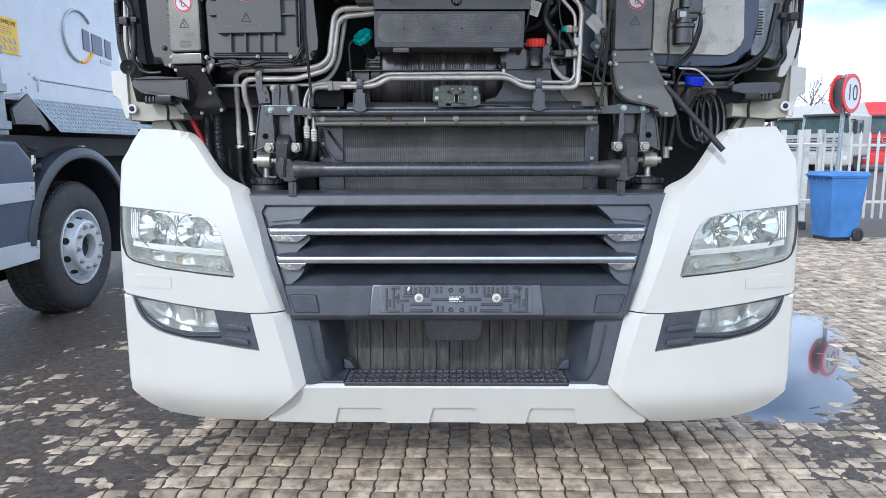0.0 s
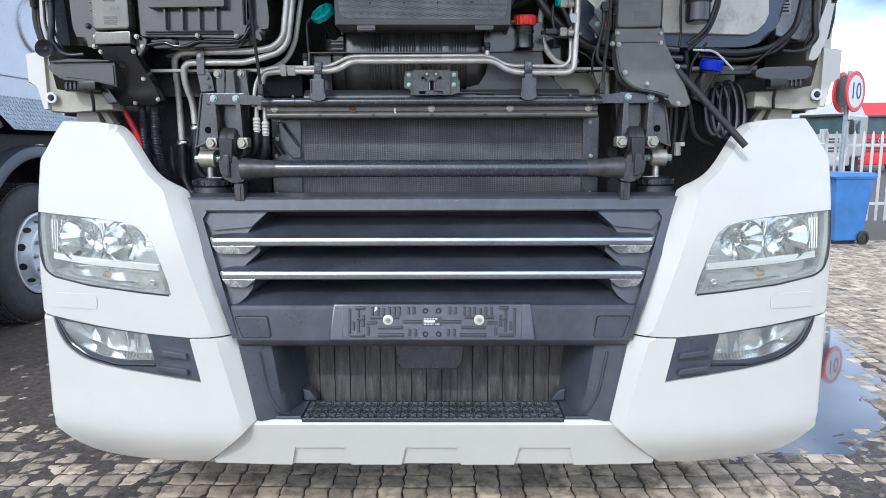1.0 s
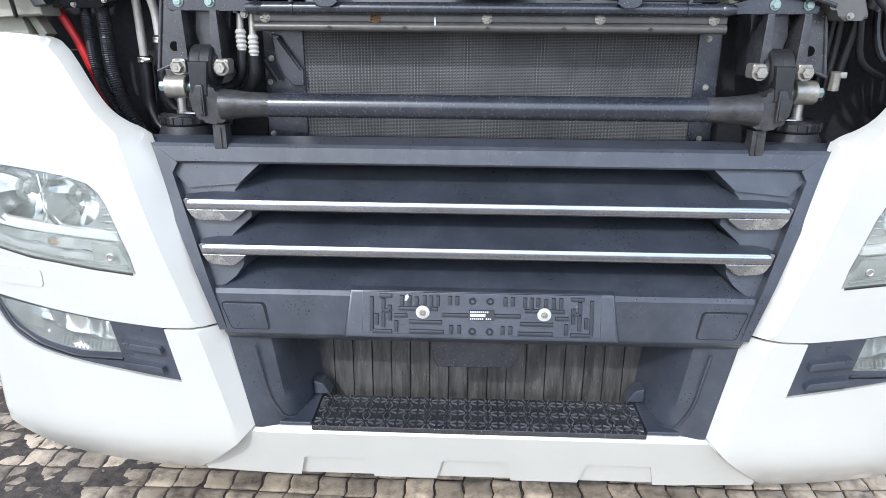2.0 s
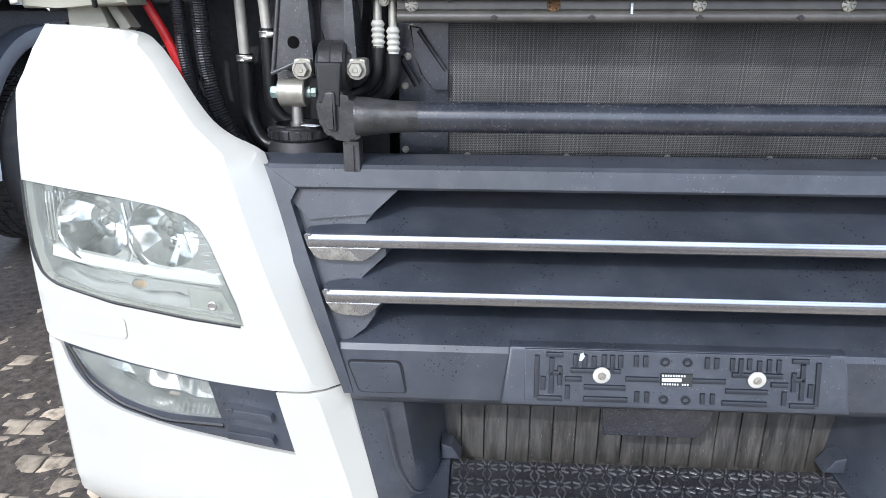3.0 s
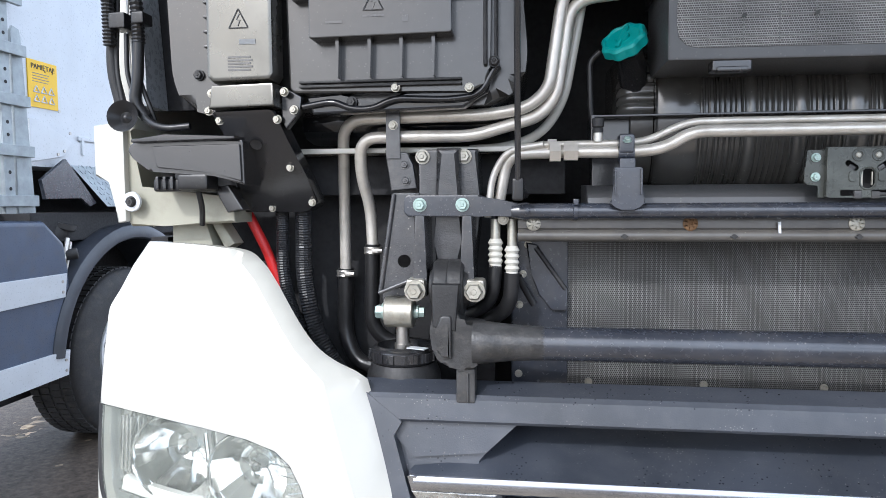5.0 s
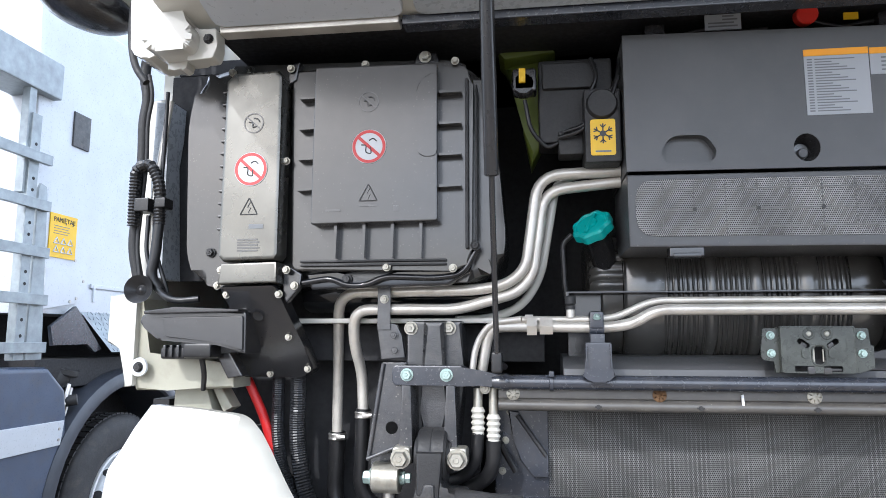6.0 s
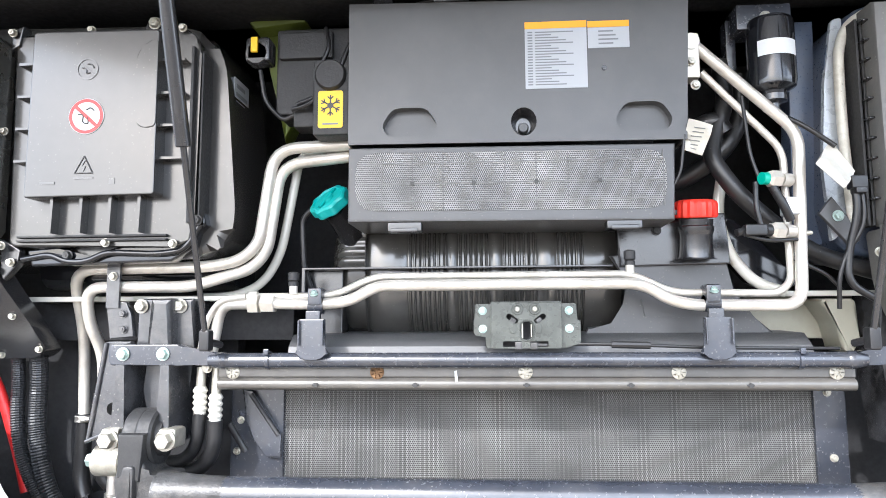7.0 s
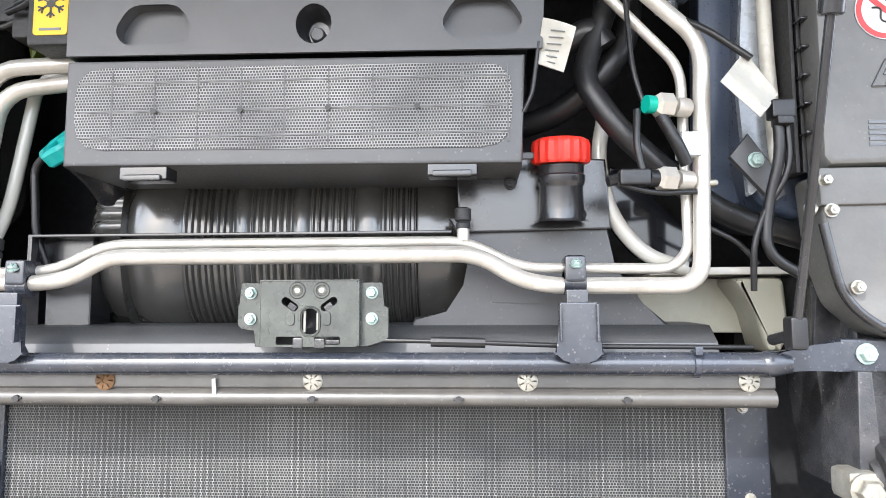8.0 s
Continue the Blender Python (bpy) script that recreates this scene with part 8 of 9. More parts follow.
tank = side_plate("side_tank", [(0.6, 0.46), (2.24, 0.49), (2.30, 0.52), (2.33, 0.90), (2.37, 1.05), (2.34, 1.20), (2.20, 1.32), (0.6, 1.36)], -3.5, X0, NAVY, tip, 0.03, "dark blue-grey plastic tank panel")
for z0, z1 in ((0.915, 1.040), (0.500, 0.632)):
    st = side_plate("trim_strip", [(0.6, z0 - 0.02), (2.31, z0), (2.33, z1), (0.6, z1 + 0.01)], X0 - 0.01, X0 + 0.012, SILVER, tank, 0.004)
    for z in (z0 + 0.03, z0 + 0.085):
        solo("rivet", STEEL, lambda b: disc(b, (X0 + 0.012, 2.29, z), (1, 0, 0), 0.008, 0.003, 10), st)
solo("filler_cap", RUBBER, lambda b: (tube(b, [(-3.14, 2.28, 1.16), (-3.08, 2.46, 1.28)], 0.085, 18, 0), lathe(b, (-3.07, 2.47, 1.28), (0.35, 0.1, 1), [(0, 0), (0.085, 0), (0.09, 0.01), (0.085, 0.035), (0, 0.04)], 22)), tank, "black fuel filler cap")
bm = B()
cy, cz = 2.97, 0.50
rows = []
for k in range(29):
    a = radians(-12 + 184 * k / 28)
    e = Vector((0, math.cos(a), math.sin(a)))
    o = Vector((0, cy, cz))
    rows.append([bm.verts.new(o + e * r + Vector((x, 0, 0))) for x, r in ((X0, 0.69), (X0 + 0.018, 0.70), (X0 + 0.022, 0.745), (X0 + 0.005, 0.775), (X0 - 0.05, 0.785), (X0 - 0.50, 0.785), (X0 - 0.50, 0.765), (X0 - 0.06, 0.755))])
for a, b in zip(rows, rows[1:]):
    for i in range(len(a)):
        j = (i + 1) % len(a)
        bm.faces.new((a[i], a[j], b[j], b[i]))
arch = part("mudguard", bm, GUARD, tip, "black plastic mudguard arch")
solo("arch_badge", SILVER, lambda b: box(b, (X0 - 0.02, cy + 0.0, cz + 0.783), (X0 + 0.004, cy + 0.06, cz + 0.79), 0.001), arch)
solo("chassis", DARK, lambda b: (box(b, (-3.9, 0.6, 0.55), (-3.50, 7.5, 1.25)), box(b, (-3.45, 2.2, 1.20), (-3.02, 7.5, 1.36), 0.01), box(b, (-3.42, 2.3, 0.3), (-3.36, 3.7, 1.3)), box(b, (-3.7, 0.6, 1.30), (-3.35, 7.5, 1.66))), tip, "dark chassis rail")
br = solo("step_stay", STEEL, lambda b: (tube(b, [(-2.98, 2.42, 1.22), (-2.97, 2.36, 1.08), (-2.99, 2.32, 0.99)], 0.012, 8, 0.03), tube(b, [(-2.98, 2.44, 1.20), (-2.98, 2.40, 1.06), (-2.99, 2.34, 0.96)], 0.010, 8, 0.03)), tip, "bright steel stay")
solo("stay_knob", RUBBER, lambda b: cyl(b, (-2.98, 2.40, 1.13), (-2.93, 2.43, 1.14), 0.03, n=14, ch=0.004), br)
bodyp = side_plate("tipper_wall", [(2.15, 1.60), (7.5, 1.60), (7.5, 3.35), (2.05, 3.35)], -3.6, -3.03, SILVER, tip, 0.03, "silver painted tipper body wall")
side_plate("wall_foot", [(2.415, 1.645), (2.66, 1.41), (2.60, 1.39), (2.53, 1.44), (2.25, 1.43), (2.225, 1.53)], -2.985, -2.965, BEAM, tip, 0.003, "steel gusset")
solo("lower_slope", SILVER, lambda b: bar(b, [(2.15, 1.6), (7.5, 1.6), (7.5, 1.75), (2.15, 1.75)], -3.04, -3.022), bodyp)
bm = B()
rows = []
ny, nz = 150, 26
for j in range(nz + 1):
    t = j / nz
    x, z = -3.04 + (0.12 * t), 1.66 - 0.27 * t
    rows.append([bm.verts.new((x, 2.50 + 0.19 * t + 2.6 * i / ny, z)) for i in range(ny + 1)])
for a, b in zip(rows, rows[1:]):
    for i in range(ny):
        bm.faces.new((a[i], a[i + 1], b[i + 1], b[i]))
flapp = part("side_flap", bm, GALV, tip, "bright checker plate side flap")
bm = B()
n = Vector((0.27, 0, 0.12)).normalized()
for j in range(9):
    for i in range(70):
        t = (j + 0.5) / 9
        p = Vector((-3.04 + 0.12 * t, 2.54 + 0.19 * t + 0.036 * i + 0.018 * (j % 2), 1.66 - 0.27 * t)) + n * 0.001
        q = Matrix.Translation(p) @ n.to_track_quat("Z", "Y").to_matrix().to_4x4() @ Matrix.Rotation(radians(45 if (i + j) % 2 else -45), 4, "Z")
        box(bm, (-0.011, -0.003, -0.002), (0.011, 0.003, 0.002), 0, q)
part("checker_bars", bm, GALV, flapp)
solo("wall_rail", SILVER, lambda b: (box(b, (-3.03, 2.6, 1.76), (-3.015, 7.0, 1.785), 0.004), box(b, (-3.03, 2.62, 1.68), (-3.012, 2.64, 1.78), 0.003)), bodyp)
pl = side_plate("warning_placard", [(2.235, 1.905), (2.45, 1.905), (2.45, 2.145), (2.235, 2.145)], -3.03, -3.024, LABELY, tip, 0, "yellow warning placard with triangles")
text_on("placard_title", "PAMIĘTAJ!", 0.038, Matrix.Translation((-3.0225, 2.345, 2.112)) @ Euler((radians(90), 0, radians(90))).to_matrix().to_4x4(), LABELK, pl)
for i in range(2):
    for j in range(3):
        y, z = 2.29 + 0.055 * j, 1.935 + 0.048 * i
        solo("triangle", LABELW, lambda b: tube(b, [(-3.0225, y - 0.02, z), (-3.0225, y, z + 0.032), (-3.0225, y + 0.02, z), (-3.0225, y - 0.02, z)], 0.004, 5, 0.0), pl)
for k in range(4):
    solo("print_bar", LABELG, lambda b: box(b, (-3.024, 2.265, 2.035 + 0.014 * k), (-3.0228, 2.38 + 0.01 * (k % 2), 2.038 + 0.014 * k)), pl)
# badge of the body builder: plain arc and bars
bd = solo("body_badge", PALEGREY, lambda b: tube(b, [(-3.026, 3.24 + 0.22 * math.cos(radians(a)), 2.16 + 0.20 * math.sin(radians(a))) for a in range(40, 270, 8)], 0.013, 6, 0), tip, "grey and orange arc badge with bars")
solo("badge_arc", LABELO, lambda b: tube(b, [(-3.026, 3.24 + 0.22 * math.cos(radians(a)), 2.16 + 0.20 * math.sin(radians(a))) for a in range(272, 330, 8)], 0.013, 6, 0), bd)
for y0, z0, z1, w in ((3.30, 2.07, 2.23, 0.10), (3.44, 2.06, 2.215, 0.16), (3.65, 2.05, 2.20, 0.10)):
    side_plate("badge_block", [(y0, z0), (y0 + w, z0 - 0.01), (y0 + w, z1 - 0.01), (y0, z1)], -3.03, -3.023, NAVY, bd)
solo("badge_bar", PALEGREY, lambda b: box(b, (-3.03, 3.56, 1.99), (-3.025, 3.74, 2.02)), bd)
lad = thing("access_ladder", "galvanised steel access ladder with punched rails", "ladder")
lad.location = tip.location
for y0, foot in ((2.00, 0.20), (1.62, 0.14)):
    rail = solo("ladder_rail", GALV, lambda b: (box(b, (-2.990, y0, 1.36), (-2.982, y0 + 0.065, 2.62), 0.002), box(b, (-3.03, y0, 1.36), (-2.985, y0 + 0.006, 2.62), 0.002)), lad)
    side_plate("rail_side", [(y0 + 0.085, 1.36), (y0 + foot, 1.36), (y0 + foot - 0.05, 2.22), (y0 + foot - 0.06, 2.26), (y0 + 0.10, 2.27), (y0 + 0.085, 2.24)], -3.00, -2.985, GALV, rail, 0.003)
    for z in (1.48, 1.56, 1.74, 1.80, 1.99, 2.05, 2.22, 2.28, 2.46):
        solo("rail_hole", DARK, lambda b: disc(b, (-2.9815, y0 + 0.034, z), (1, 0, 0), 0.009, 0.001, 12), rail)
for k in range(5):
    z = 1.395 + 0.243 * k
    end = 2.190 - 0.014 * k
    solo("rung", GALV, lambda b: (box(b, (-2.980, 1.62, z), (-2.955, end, z + 0.052), 0.003), box(b, (-3.03, 1.62, z + 0.042), (-2.955, end, z + 0.054), 0.002)), lad)
solo("ladder_bracket", GALV, lambda b: (box(b, (-3.04, 1.98, 2.20), (-2.995, 2.03, 2.85), 0.004), box(b, (-3.2, 1.6, 2.75), (-2.98, 2.2, 2.95), 0.01)), lad)
side_plate("hinge_plate", [(2.36, 2.55), (2.50, 2.55), (2.50, 2.75), (2.36, 2.75)], -3.03, -3.018, GREYCAST, bodyp, 0.004)
side_plate("gusset", [(2.20, 1.62), (2.45, 1.66), (2.52, 1.74), (2.28, 1.84), (2.20, 1.84)], -3.03, -3.0, SILVER, bodyp, 0.004)
for y, z in ((2.40, 1.67), (2.45, 1.69), (2.42, 1.90), (2.50, 1.79)):
    solo("rivet", STEEL, lambda b: disc(b, (-2.999, y, z), (1, 0, 0), 0.009, 0.004, 10), bodyp)

# ---- bin, sign, fence ----
binn = thing("wheelie_bin", "faded blue two-wheeled rubbish bin with closed lid", "bin", at=(5.28, 7.12, 0))
M = Matrix.Rotation(radians(-82), 4, "Z") @ Matrix.Diagonal((0.85, 0.82, 0.925, 1))


def in_bin(name, mat_, make, parent=binn, label=""):
    bm = B()
    make(bm)
    bmesh.ops.transform(bm, matrix=M, verts=bm.verts)
    return part(name, bm, mat_, parent, label)


def frustum(b, z0, w0, d0, z1, w1, d1, y0=0.0, y1=0.0, bevel=0.02):
    vs = box(b, (-0.5, -0.5, 0), (0.5, 0.5, 1))
    for v in vs:
        t = v.co.z
        v.co = Vector((v.co.x * (w0 + (w1 - w0) * t), v.co.y * (d0 + (d1 - d0) * t) + y0 + (y1 - y0) * t, z0 + (z1 - z0) * t))
    if bevel:
        bmesh.ops.bevel(b, geom=[e for e in b.edges if all(v in vs for v in e.verts) and abs(e.verts[0].co.z - e.verts[1].co.z) > 0.2], offset=bevel, segments=3, affect="EDGES", profile=0.5)


in_bin("bin_body", BINBLUE, lambda b: frustum(b, 0.06, 0.46, 0.48, 0.95, 0.58, 0.66))
in_bin("rim", BINBLUE, lambda b: (box(b, (-0.305, -0.35, 0.93), (0.305, 0.36, 0.965), 0.01), [box(b, (-0.26 + 0.1 * k, -0.352, 0.89), (-0.25 + 0.1 * k, -0.335, 0.94)) for k in range(6)]))
lid = in_bin("lid", BINBLUE, lambda b: (frustum(b, 0.966, 0.62, 0.74, 1.02, 0.55, 0.66), box(b, (-0.31, -0.385, 0.955), (0.31, 0.36, 0.975), 0.006)), label="flat blue lid")
in_bin("lid_grip", BINBLUE, lambda b: box(b, (-0.1, -0.25, 1.018), (0.1, -0.12, 1.03), 0.005), lid)
in_bin("base", RUBBER, lambda b: box(b, (-0.22, -0.22, 0.0), (0.20, 0.15, 0.065), 0.01))
for x in (-0.22, 0.22):
    w = in_bin("bin_wheel", RUBBER, lambda b: lathe(b, (x + 0.05, 0.20, 0.10), (1, 0, 0), [(0.055, 0.0), (0.085, 0.0), (0.10, 0.01), (0.10, 0.04), (0.085, 0.05), (0.055, 0.05)], 28))
    in_bin("wheel_disc", GREYCAST, lambda b: lathe(b, (x + 0.055, 0.20, 0.10), (1, 0, 0), [(0, 0.045), (0.02, 0.045), (0.025, 0.03), (0.055, 0.03)], 20), w)

sign = thing("speed_sign", "two round red-edged speed limit signs on a leaning pole", "road sign", at=(5.97, 8.35, -0.04))
solo("pole", GALV, lambda b: cyl(b, (-0.05, 0, 0.0), (0.0, 0, 2.42), 0.032, n=16), sign)
q = Matrix.Rotation(radians(36), 4, "Z")
nrm = q @ Vector((0, -1, 0))
for off in (0.09, -0.09):
    c0 = Vector((0.0, 0, 2.12)) + nrm * off
    dd = solo("sign_disc", REDPAINT, lambda b: lathe(b, c0 - nrm * 0.012, nrm, [(0, 0), (0.290, 0), (0.297, 0.008), (0.297, 0.020), (0.290, 0.026), (0.235, 0.026), (0.235, 0.022), (0, 0.022)], 48), sign)
    solo("sign_face", LABELW if off > 0 else GREYCAST, lambda b: disc(b, c0 + nrm * 0.0105, nrm, 0.234, 0.001, 40), dd)
    if off > 0:
        text_on("number", "10", 0.34, Matrix.Translation(c0 + nrm * 0.014) @ q @ Euler((radians(90), 0, 0)).to_matrix().to_4x4(), LABELK, dd, "black number 10")
for z in (2.37, 1.88):
    solo("bracket", STEEL, lambda b: box(b, (-0.02, -0.09, -0.02), (0.02, 0.09, 0.02), 0.004, Matrix.Translation((0, 0, z)) @ q), sign)
solo("foot", GREYCAST, lambda b: cyl(b, (-0.05, 0, 0), (-0.05, 0, 0.05), 0.12, n=16, ch=0.01), sign)

fence = thing("palisade_fence", "white steel palisade fence with pointed pales", "fence")
for z in (0.35, 1.28):
    solo("rail", FENCEW, lambda b: box(b, (5.55, 8.985, z), (13.2, 9.02, z + 0.045), 0.003), fence)
bm = B()
prism(bm, [(-0.021, 0.10), (0.021, 0.10), (0.021, 1.44), (0.012, 1.50), (0.0, 1.53), (-0.012, 1.50), (-0.021, 1.44)], -0.006, 0.006, 0.002)
first = part("pale", bm, FENCEW, fence)
first.location = (6.05, 8.975, 0)
for k in range(1, 50):
    share("pale", first, Matrix.Translation((6.05 + 0.145 * k, 8.975, 0)), fence)
for x in (5.78, 6.02, 8.7, 11.4):
    solo("post", FENCEW, lambda b: box(b, (x - 0.045, 8.99, 0), (x + 0.045, 9.08, 1.56), 0.004), fence)
gate = thing("gate_barrier", "white tubular gate frame beside the fence", "gate")
for x in (5.25, 5.52):
    solo("gate_post", FENCEW, lambda b: box(b, (x, 8.75, 0), (x + 0.07, 8.82, 1.55), 0.004), gate)
for z in (1.32, 0.42):
    solo("gate_rail", FENCEW, lambda b: cyl(b, (3.6, 8.78, z), (5.9, 8.78, z), 0.02, n=10), gate)
for k in range(10):
    solo("gate_bar", FENCEW, lambda b: cyl(b, (3.7 + 0.16 * k, 8.78, 0.42), (3.7 + 0.16 * k, 8.78, 1.32), 0.012, n=8), gate)
tagged(solo("concrete_block", STONE, lambda b: box(b, (7.05, 7.0, 0), (7.5, 7.35, 0.17), 0.02), None), "low grey concrete block on the paving", "block")
tagged(solo("timber_sleeper", GREYCAST, lambda b: box(b, (4.6, 8.3, 0), (5.5, 8.5, 0.12), 0.01), None), "dark timber sleeper lying by the gate", "timber")


# ---- trucks beyond the fence ----
def far_truck(at, paint, label, high=3.5, turn=0):
    t = thing("parked_truck", label, "truck", "trucks beyond the fence", at)
    sh = solo("cab", paint, lambda b: box(b, (-1.25, 0.0, 0.75), (1.25, 2.3, high - 0.55), 0.15, seg=3), t)
    solo("roof_cap", paint, lambda b: frustum(b, high - 0.7, 2.45, 2.2, high, 1.9, 1.5, 1.1, 1.3, 0.2), t)
    solo("windscreen", FARGLASS, lambda b: prism(b, roundpoly([(-1.12, 1.95), (1.12, 1.95), (1.02, 2.78), (-1.02, 2.78)], 0.1), -0.02, 0.1, 0.01), t)
    solo("sun_visor", GREYCAST, lambda b: box(b, (-1.1, -0.22, 2.78), (1.1, 0.05, 2.92), 0.04), t)
    for k in range(5):
        solo("grille_slat", BLACK, lambda b: box(b, (-0.85, -0.03, 1.05 + 0.15 * k), (0.85, 0.05, 1.13 + 0.15 * k), 0.02), t)
    solo("badge", SILVER, lambda b: lathe(b, (0, -0.06, 1.62), (0, -1, 0), [(0.12, 0), (0.12, 0.01), (0.14, 0.01), (0.14, 0)], 24), t)
    bu = solo("bumper", paint, lambda b: box(b, (-1.25, -0.12, 0.35), (1.25, 0.4, 0.95), 0.08), t)
    for s in (-1, 1):
        solo("headlight", LABELW, lambda b: box(b, (s * 0.95 - 0.2, -0.135, 0.62), (s * 0.95 + 0.2, 0.0, 0.82), 0.03), bu)
        solo("mirror", RUBBER, lambda b: (box(b, (s * 1.42 - 0.1, -0.2, 1.9), (s * 1.42 + 0.1, -0.05, 2.55), 0.04), box(b, (min(s * 1.2, s * 1.42), -0.12, 2.55), (max(s * 1.2, s * 1.42), -0.06, 2.62))), t)
        solo("side_window", FARGLASS, lambda b: box(b, (s * 1.255 - 0.01, 0.35, 1.95), (s * 1.255 + 0.01, 1.25, 2.6), 0.005), t)
        solo("wheel", TYRE, lambda b: lathe(b, (s * 1.0, 1.2, 0.51), (s, 0, 0), [(0, 0.1), (0.2, 0.1), (0.3, 0.16), (0.46, 0.16), (0.51, 0.1), (0.51, -0.1), (0, -0.1)], 32), t)
    solo("chassis", DARK, lambda b: box(b, (-0.45, 0.4, 0.55), (0.45, 6.0, 0.9)), t)
    t.rotation_euler[2] = radians(turn)
    return t


a = far_truck((22.5, 34.0, 0), REDPAINT, "red truck cab with dark windscreen, parked beyond the fence", 3.6, -12)
solo("beacon", LABELO, lambda b: cyl(b, (-1.0, 0.5, 3.3), (-1.0, 0.5, 3.55), 0.13, n=14, ch=0.03), a, "orange beacon")
far_truck((18.9, 33.0, 0), TRUCKW, "white truck cab parked beyond the fence", 3.45, -52)
b2 = far_truck((19.6, 38.0, 0), TRUCKW, "white truck with a pale box body, parked beyond the fence", 3.6, -52)
solo("box_body", SILVER, lambda b: box(b, (-1.25, 2.6, 1.0), (1.25, 9.0, 3.7), 0.05), b2)
far_truck((26.6, 35.0, 0), REDPAINT, "second red truck cab parked beyond the fence", 3.5)


def bare_tree(at, high, seed):
    r = random.Random(seed)
    t = thing("bare_tree", "leafless tree with a haze of reddish twigs", "tree", "bare trees", at)
    bm = B()
    tube(bm, [(0, 0, 0), (0.05, 0, high * 0.25), (-0.05, 0.05, high * 0.45)], 0.22, 8, 0)
    part("trunk", bm, BARK, t)
    bm = B()

    def grow(p, d, length, rad, depth):
        q = p + d * length
        tube(bm, [p, p.lerp(q, 0.5) + Vector((r.uniform(-1, 1), r.uniform(-1, 1), r.uniform(-1, 1))) * length * 0.06, q], rad, 4, 0, caps=False)
        if depth:
            for _ in range(4 if depth > 1 else 5):
                nd = (d + Vector((r.uniform(-1, 1), r.uniform(-1, 1), r.uniform(-0.3, 0.8))) * 0.75).normalized()
                grow(p.lerp(q, r.uniform(0.5, 1.0)), nd, length * r.uniform(0.5, 0.75), rad * 0.5, depth - 1)

    for k in range(6):
        grow(Vector((0, 0, high * (0.28 + 0.03 * k))), Vector((r.uniform(-1, 1), r.uniform(-1, 1), 0.9)).normalized(), high * 0.28, 0.06, 4)
    part("crown", bm, BARK, t)


bare_tree((33.0, 62.0, 0), 8.2, 1)
bare_tree((30.2, 64.0, 0), 7.2, 2)
lampp = thing("lamp_pole", "thin grey lamp pole beyond the fence", "street lamp", at=(30.5, 42.0, 0))
solo("pole", GALV, lambda b: cyl(b, (0, 0, 0), (0, 0, 7.2), 0.08, 0.05, n=10), lampp)
solo("lamp_head", GALV, lambda b: box(b, (-0.6, -0.12, 7.15), (0.1, 0.12, 7.28), 0.03), lampp)

# ---- puddle ----
bm = B()
out = [(1.62 + 0.62 * math.cos(radians(a)), 1.15 + 0.62 * math.sin(radians(a))) for a in range(151, 332, 12)] + [(2.46 + 0.52 * math.cos(radians(a)), 2.66 + 0.52 * math.sin(radians(a))) for a in range(-29, 152, 12)]
bm.faces.new([bm.verts.new((x, y, -0.0045)) for x, y in out])
tagged(part("puddle", bm, WATER), "still rain puddle mirroring the sky", "puddle", kind="structure")

# ---- paving ----
PX, PY = 0.091, 0.094
rp = random.Random(11)


def stone_mesh(seed, h=0.03):
    """A worn square paver; its sides zigzag so that the rows lock into one another."""
    r = random.Random(seed)
    ax, ay = PX * 0.464, PY * 0.456
    zig = (0.0, 0.0036, 0.0, -0.0036)
    pts = [(ax + zig[k], -ay + ay * k / 2) for k in range(4)] + [(ax - ax * k / 2, ay) for k in range(4)]
    pts += [(-ax + zig[(4 - k) % 4], ay - ay * k / 2) for k in range(4)] + [(-ax + ax * k / 2, -ay) for k in range(4)]
    pts = [(x + r.uniform(-0.0014, 0.0010), y + r.uniform(-0.0012, 0.0012)) for x, y in pts]
    n = len(pts)
    tilt_x, tilt_y = r.uniform(-0.025, 0.025), r.uniform(-0.025, 0.025)
    vs = [(x, y, -h) for x, y in pts]
    for k, dz in ((1.0, -0.0042), (0.95, -0.0010), (0.55, 0.0)):
        vs += [(x * k, y * k, dz + tilt_x * x + tilt_y * y + r.uniform(-0.0005, 0.0005)) for x, y in pts]
    vs.append((0, 0, 0.0003))
    fs = []
    for k in range(n):
        j = (k + 1) % n
        fs += [(q * n + k, q * n + j, (q + 1) * n + j, (q + 1) * n + k) for q in range(3)] + [(3 * n + k, 3 * n + j, 4 * n)]
    return vs, fs


VARIANTS = [stone_mesh(k) for k in range(14)]


def level(x, y):
    """How far the pavers stand out of the dirt at this place."""
    n1 = noise.noise(Vector((x * 0.55, y * 0.55, 0.3)))
    n2 = noise.noise(Vector((x * 2.3, y * 2.3, 4.0)))
    clean = math.exp(-(x / 1.25) ** 2 - ((y + 0.1) / 1.3) ** 2)
    side = 0.5 * math.exp(-((x - 4.0) / 2.2) ** 2)
    return 0.002 + 0.010 * clean + 0.006 * side + 0.007 * n1 + 0.006 * n2 - 0.0050 * max(0, min(1, (-x - 0.7) / 0.9))


def basin(x, y):
    """The shallow hollow that the puddle fills."""
    ax, ay, bx, by = 1.62, 1.15, 2.46, 2.66
    k = max(0.0, min(1.0, ((x - ax) * (bx - ax) + (y - ay) * (by - ay)) / ((bx - ax) ** 2 + (by - ay) ** 2)))
    d = math.hypot(x - ax - k * (bx - ax), y - ay - k * (by - ay)) / (0.62 - 0.10 * k)
    return 0.017 * max(0.0, 1 - d * d) * (1 + 0.5 * noise.noise(Vector((x * 2.7, y * 2.7, 7.0))))


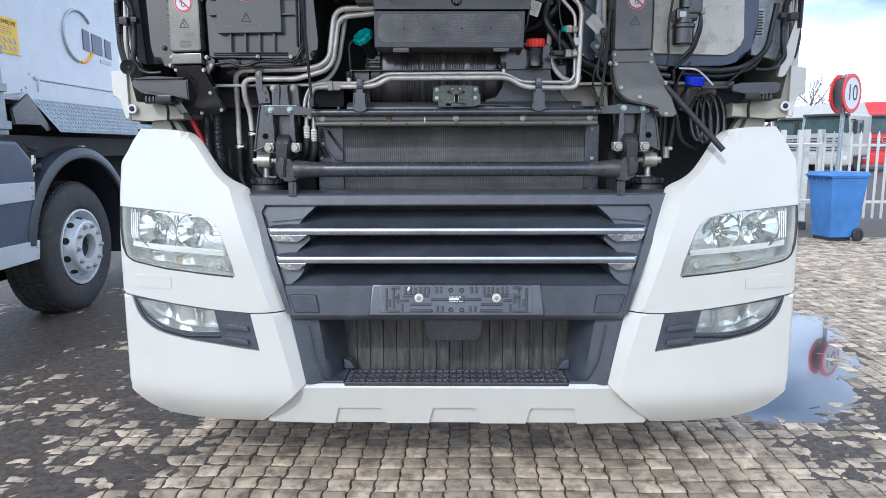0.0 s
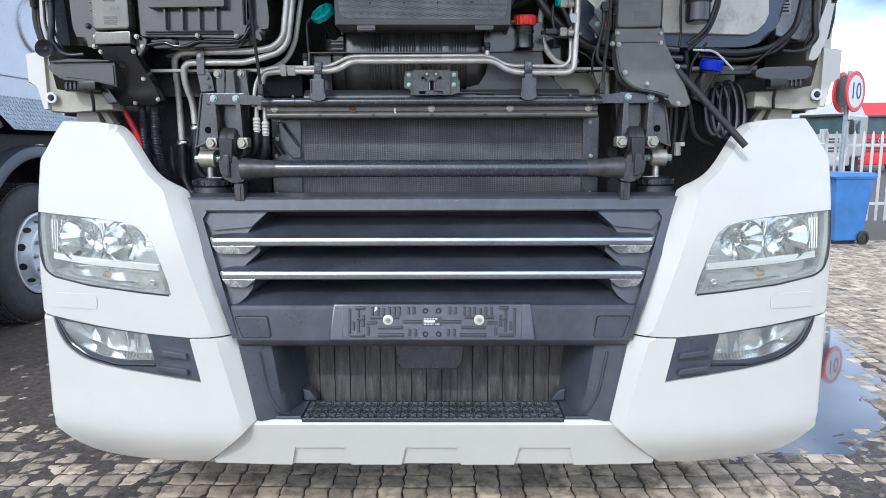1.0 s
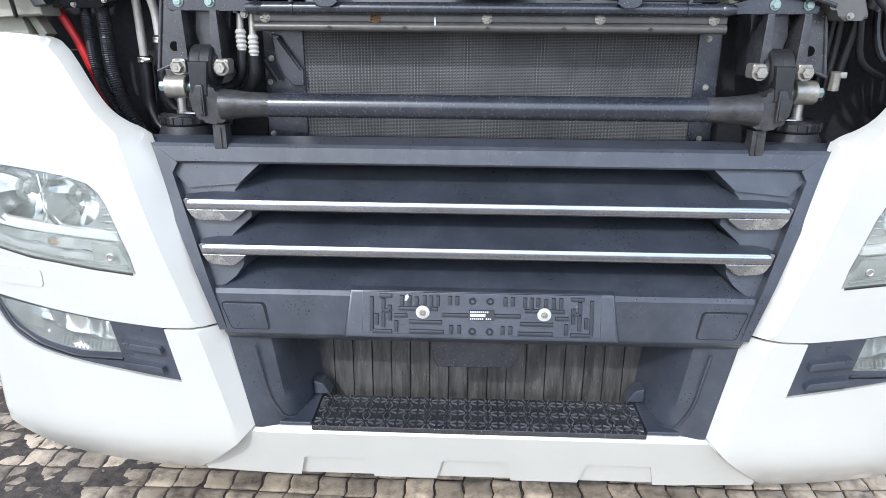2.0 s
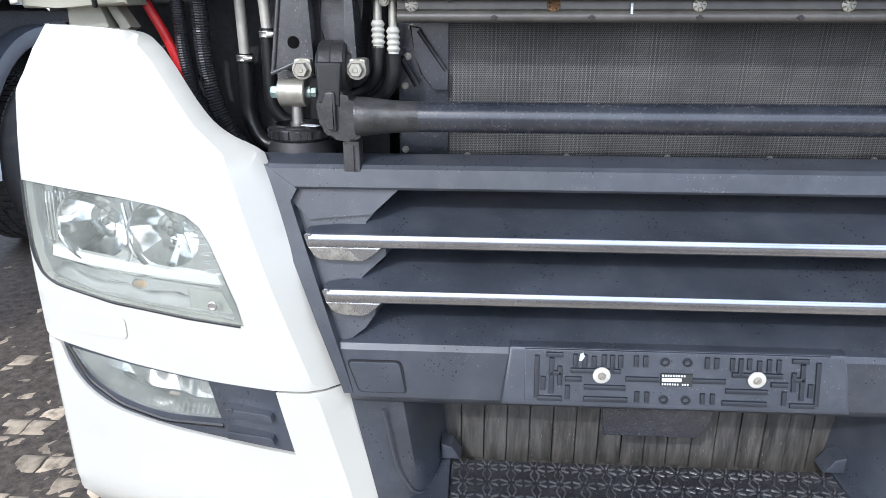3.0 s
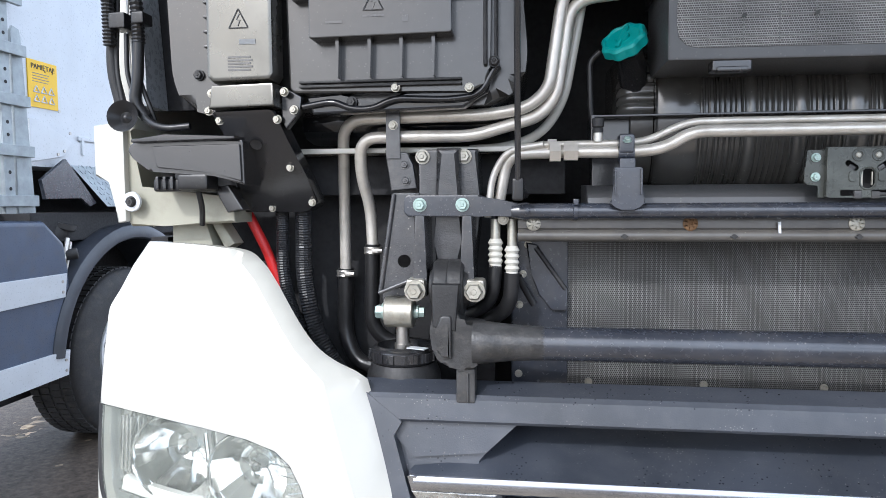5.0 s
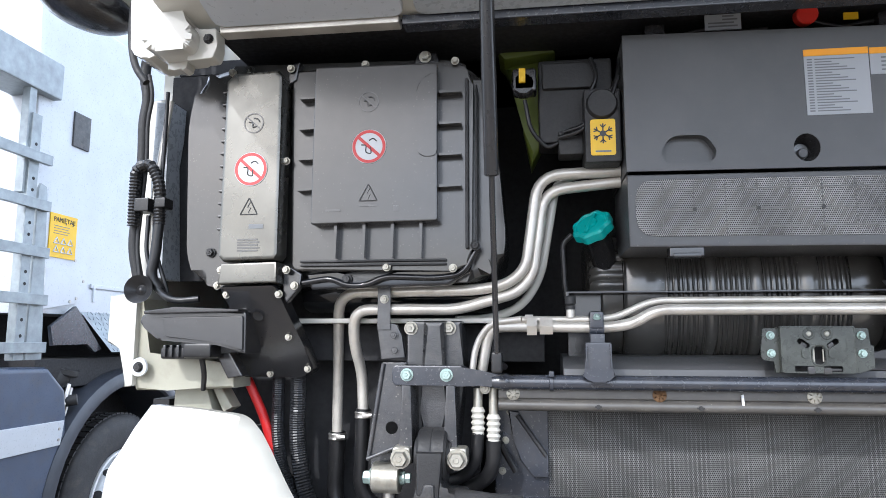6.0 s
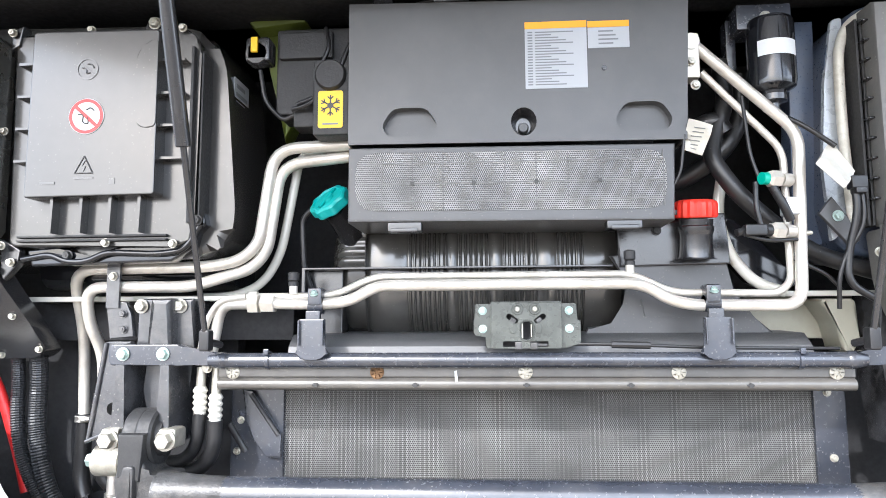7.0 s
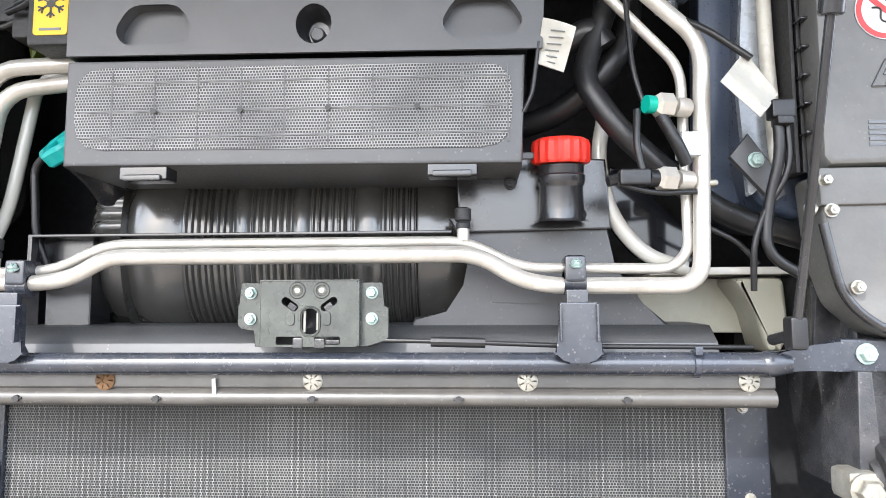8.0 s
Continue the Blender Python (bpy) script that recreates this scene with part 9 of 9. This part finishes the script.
def dirt(x, y):
    """The dirt's height: low where the joints are swept clean, lumpy where it covers the stones."""
    if not (-5.2 < x < 7.2 and -4.2 < y < 7.8):
        return 0.0
    rough = 0.0042 * noise.noise(Vector((x * 11, y * 11, 1.0))) + 0.0044 * noise.noise(Vector((x * 24, y * 24, 2.0))) + 0.0034 * noise.noise(Vector((x * 55, y * 55, 3.0)))
    return max(-0.004, min(0.0095, 0.005 - level(x, y) + rough)) - basin(x, y)


# ---- ground: one sheet of dirt to the horizon, fine where the camera passes ----
gx = [-350.0, -120.0, -40.0, -15.0, -7.0, -5.2] + list(np.arange(-4.8, -1.7, 0.034)) + list(np.arange(-1.7, 1.7, 0.020)) + list(np.arange(1.7, 6.8, 0.040)) + [7.2, 9.0, 16.0, 40.0, 120.0, 350.0]
gy = [-350.0, -120.0, -40.0, -12.0, -5.0] + list(np.arange(-4.2, -1.3, 0.08)) + list(np.arange(-1.3, 1.0, 0.020)) + list(np.arange(1.0, 7.4, 0.042)) + [7.8, 9.0, 16.0, 40.0, 120.0, 350.0]
gv = [(float(x), float(y), dirt(x, y)) for y in gy for x in gx]
nx = len(gx)
gf = [(j * nx + i, j * nx + i + 1, (j + 1) * nx + i + 1, (j + 1) * nx + i) for j in range(len(gy) - 1) for i in range(nx - 1)]
me = bpy.data.meshes.new("ground")
me.from_pydata(gv, [], gf)
me.polygons.foreach_set("use_smooth", [True] * len(me.polygons))
me.materials.append(SOIL)
ground = tagged(new("ground", me), "damp dark dirt and worn paving of a truck yard", "ground", kind="structure")

near, far = [], []
for j in list(range(-14, 78)) + list(range(-44, -14)):
    for i in range(-50, 74):
        x, y = (i + 0.06 * math.sin(0.35 * j) + 0.02 * j) * PX + rp.uniform(-0.0015, 0.0015), (j + 0.10 * math.sin(0.5 * i)) * PY + rp.uniform(-0.0025, 0.0025)
        z = 0.005 + rp.uniform(-0.003, 0.002) - basin(x, y)
        if level(x, y) < -0.0075:
            continue
        item = (x, y, z, rp.randrange(14), rp.uniform(-0.035, 0.035))
        (near if -1.2 < x < 1.2 and -0.65 < y < 0.5 else far).append(item)
near.sort(key=lambda p: abs(p[0]) + 1.5 * abs(p[1] + 0.25))
far += near[300:]
meshes = []
for vs, fs in VARIANTS:
    me = bpy.data.meshes.new("paver")
    me.from_pydata(vs, [], fs)
    me.polygons.foreach_set("use_smooth", [True] * len(me.polygons))
    me.materials.append(STONE)
    meshes.append(me)
for x, y, z, k, a in near[:300]:
    ob = new("paver", meshes[k])
    ob.matrix_basis = pose(x, y, z, 0, 0, math.degrees(a))
    ob.parent = ground
allv, allf = [], []
for x, y, z, k, a in far:
    vs, fs = VARIANTS[k]
    base, ca, sa = len(allv), math.cos(a), math.sin(a)
    allv += [(x + vx * ca - vy * sa, y + vx * sa + vy * ca, z + vz) for vx, vy, vz in vs]
    allf += [tuple(base + q for q in f) for f in fs]
me = bpy.data.meshes.new("pavers")
me.from_pydata(allv, [], allf)
me.polygons.foreach_set("use_smooth", [True] * len(me.polygons))
me.materials.append(STONES)
pav = new("pavers", me)
pav.parent = ground
tagged(pav, kind="stuff")
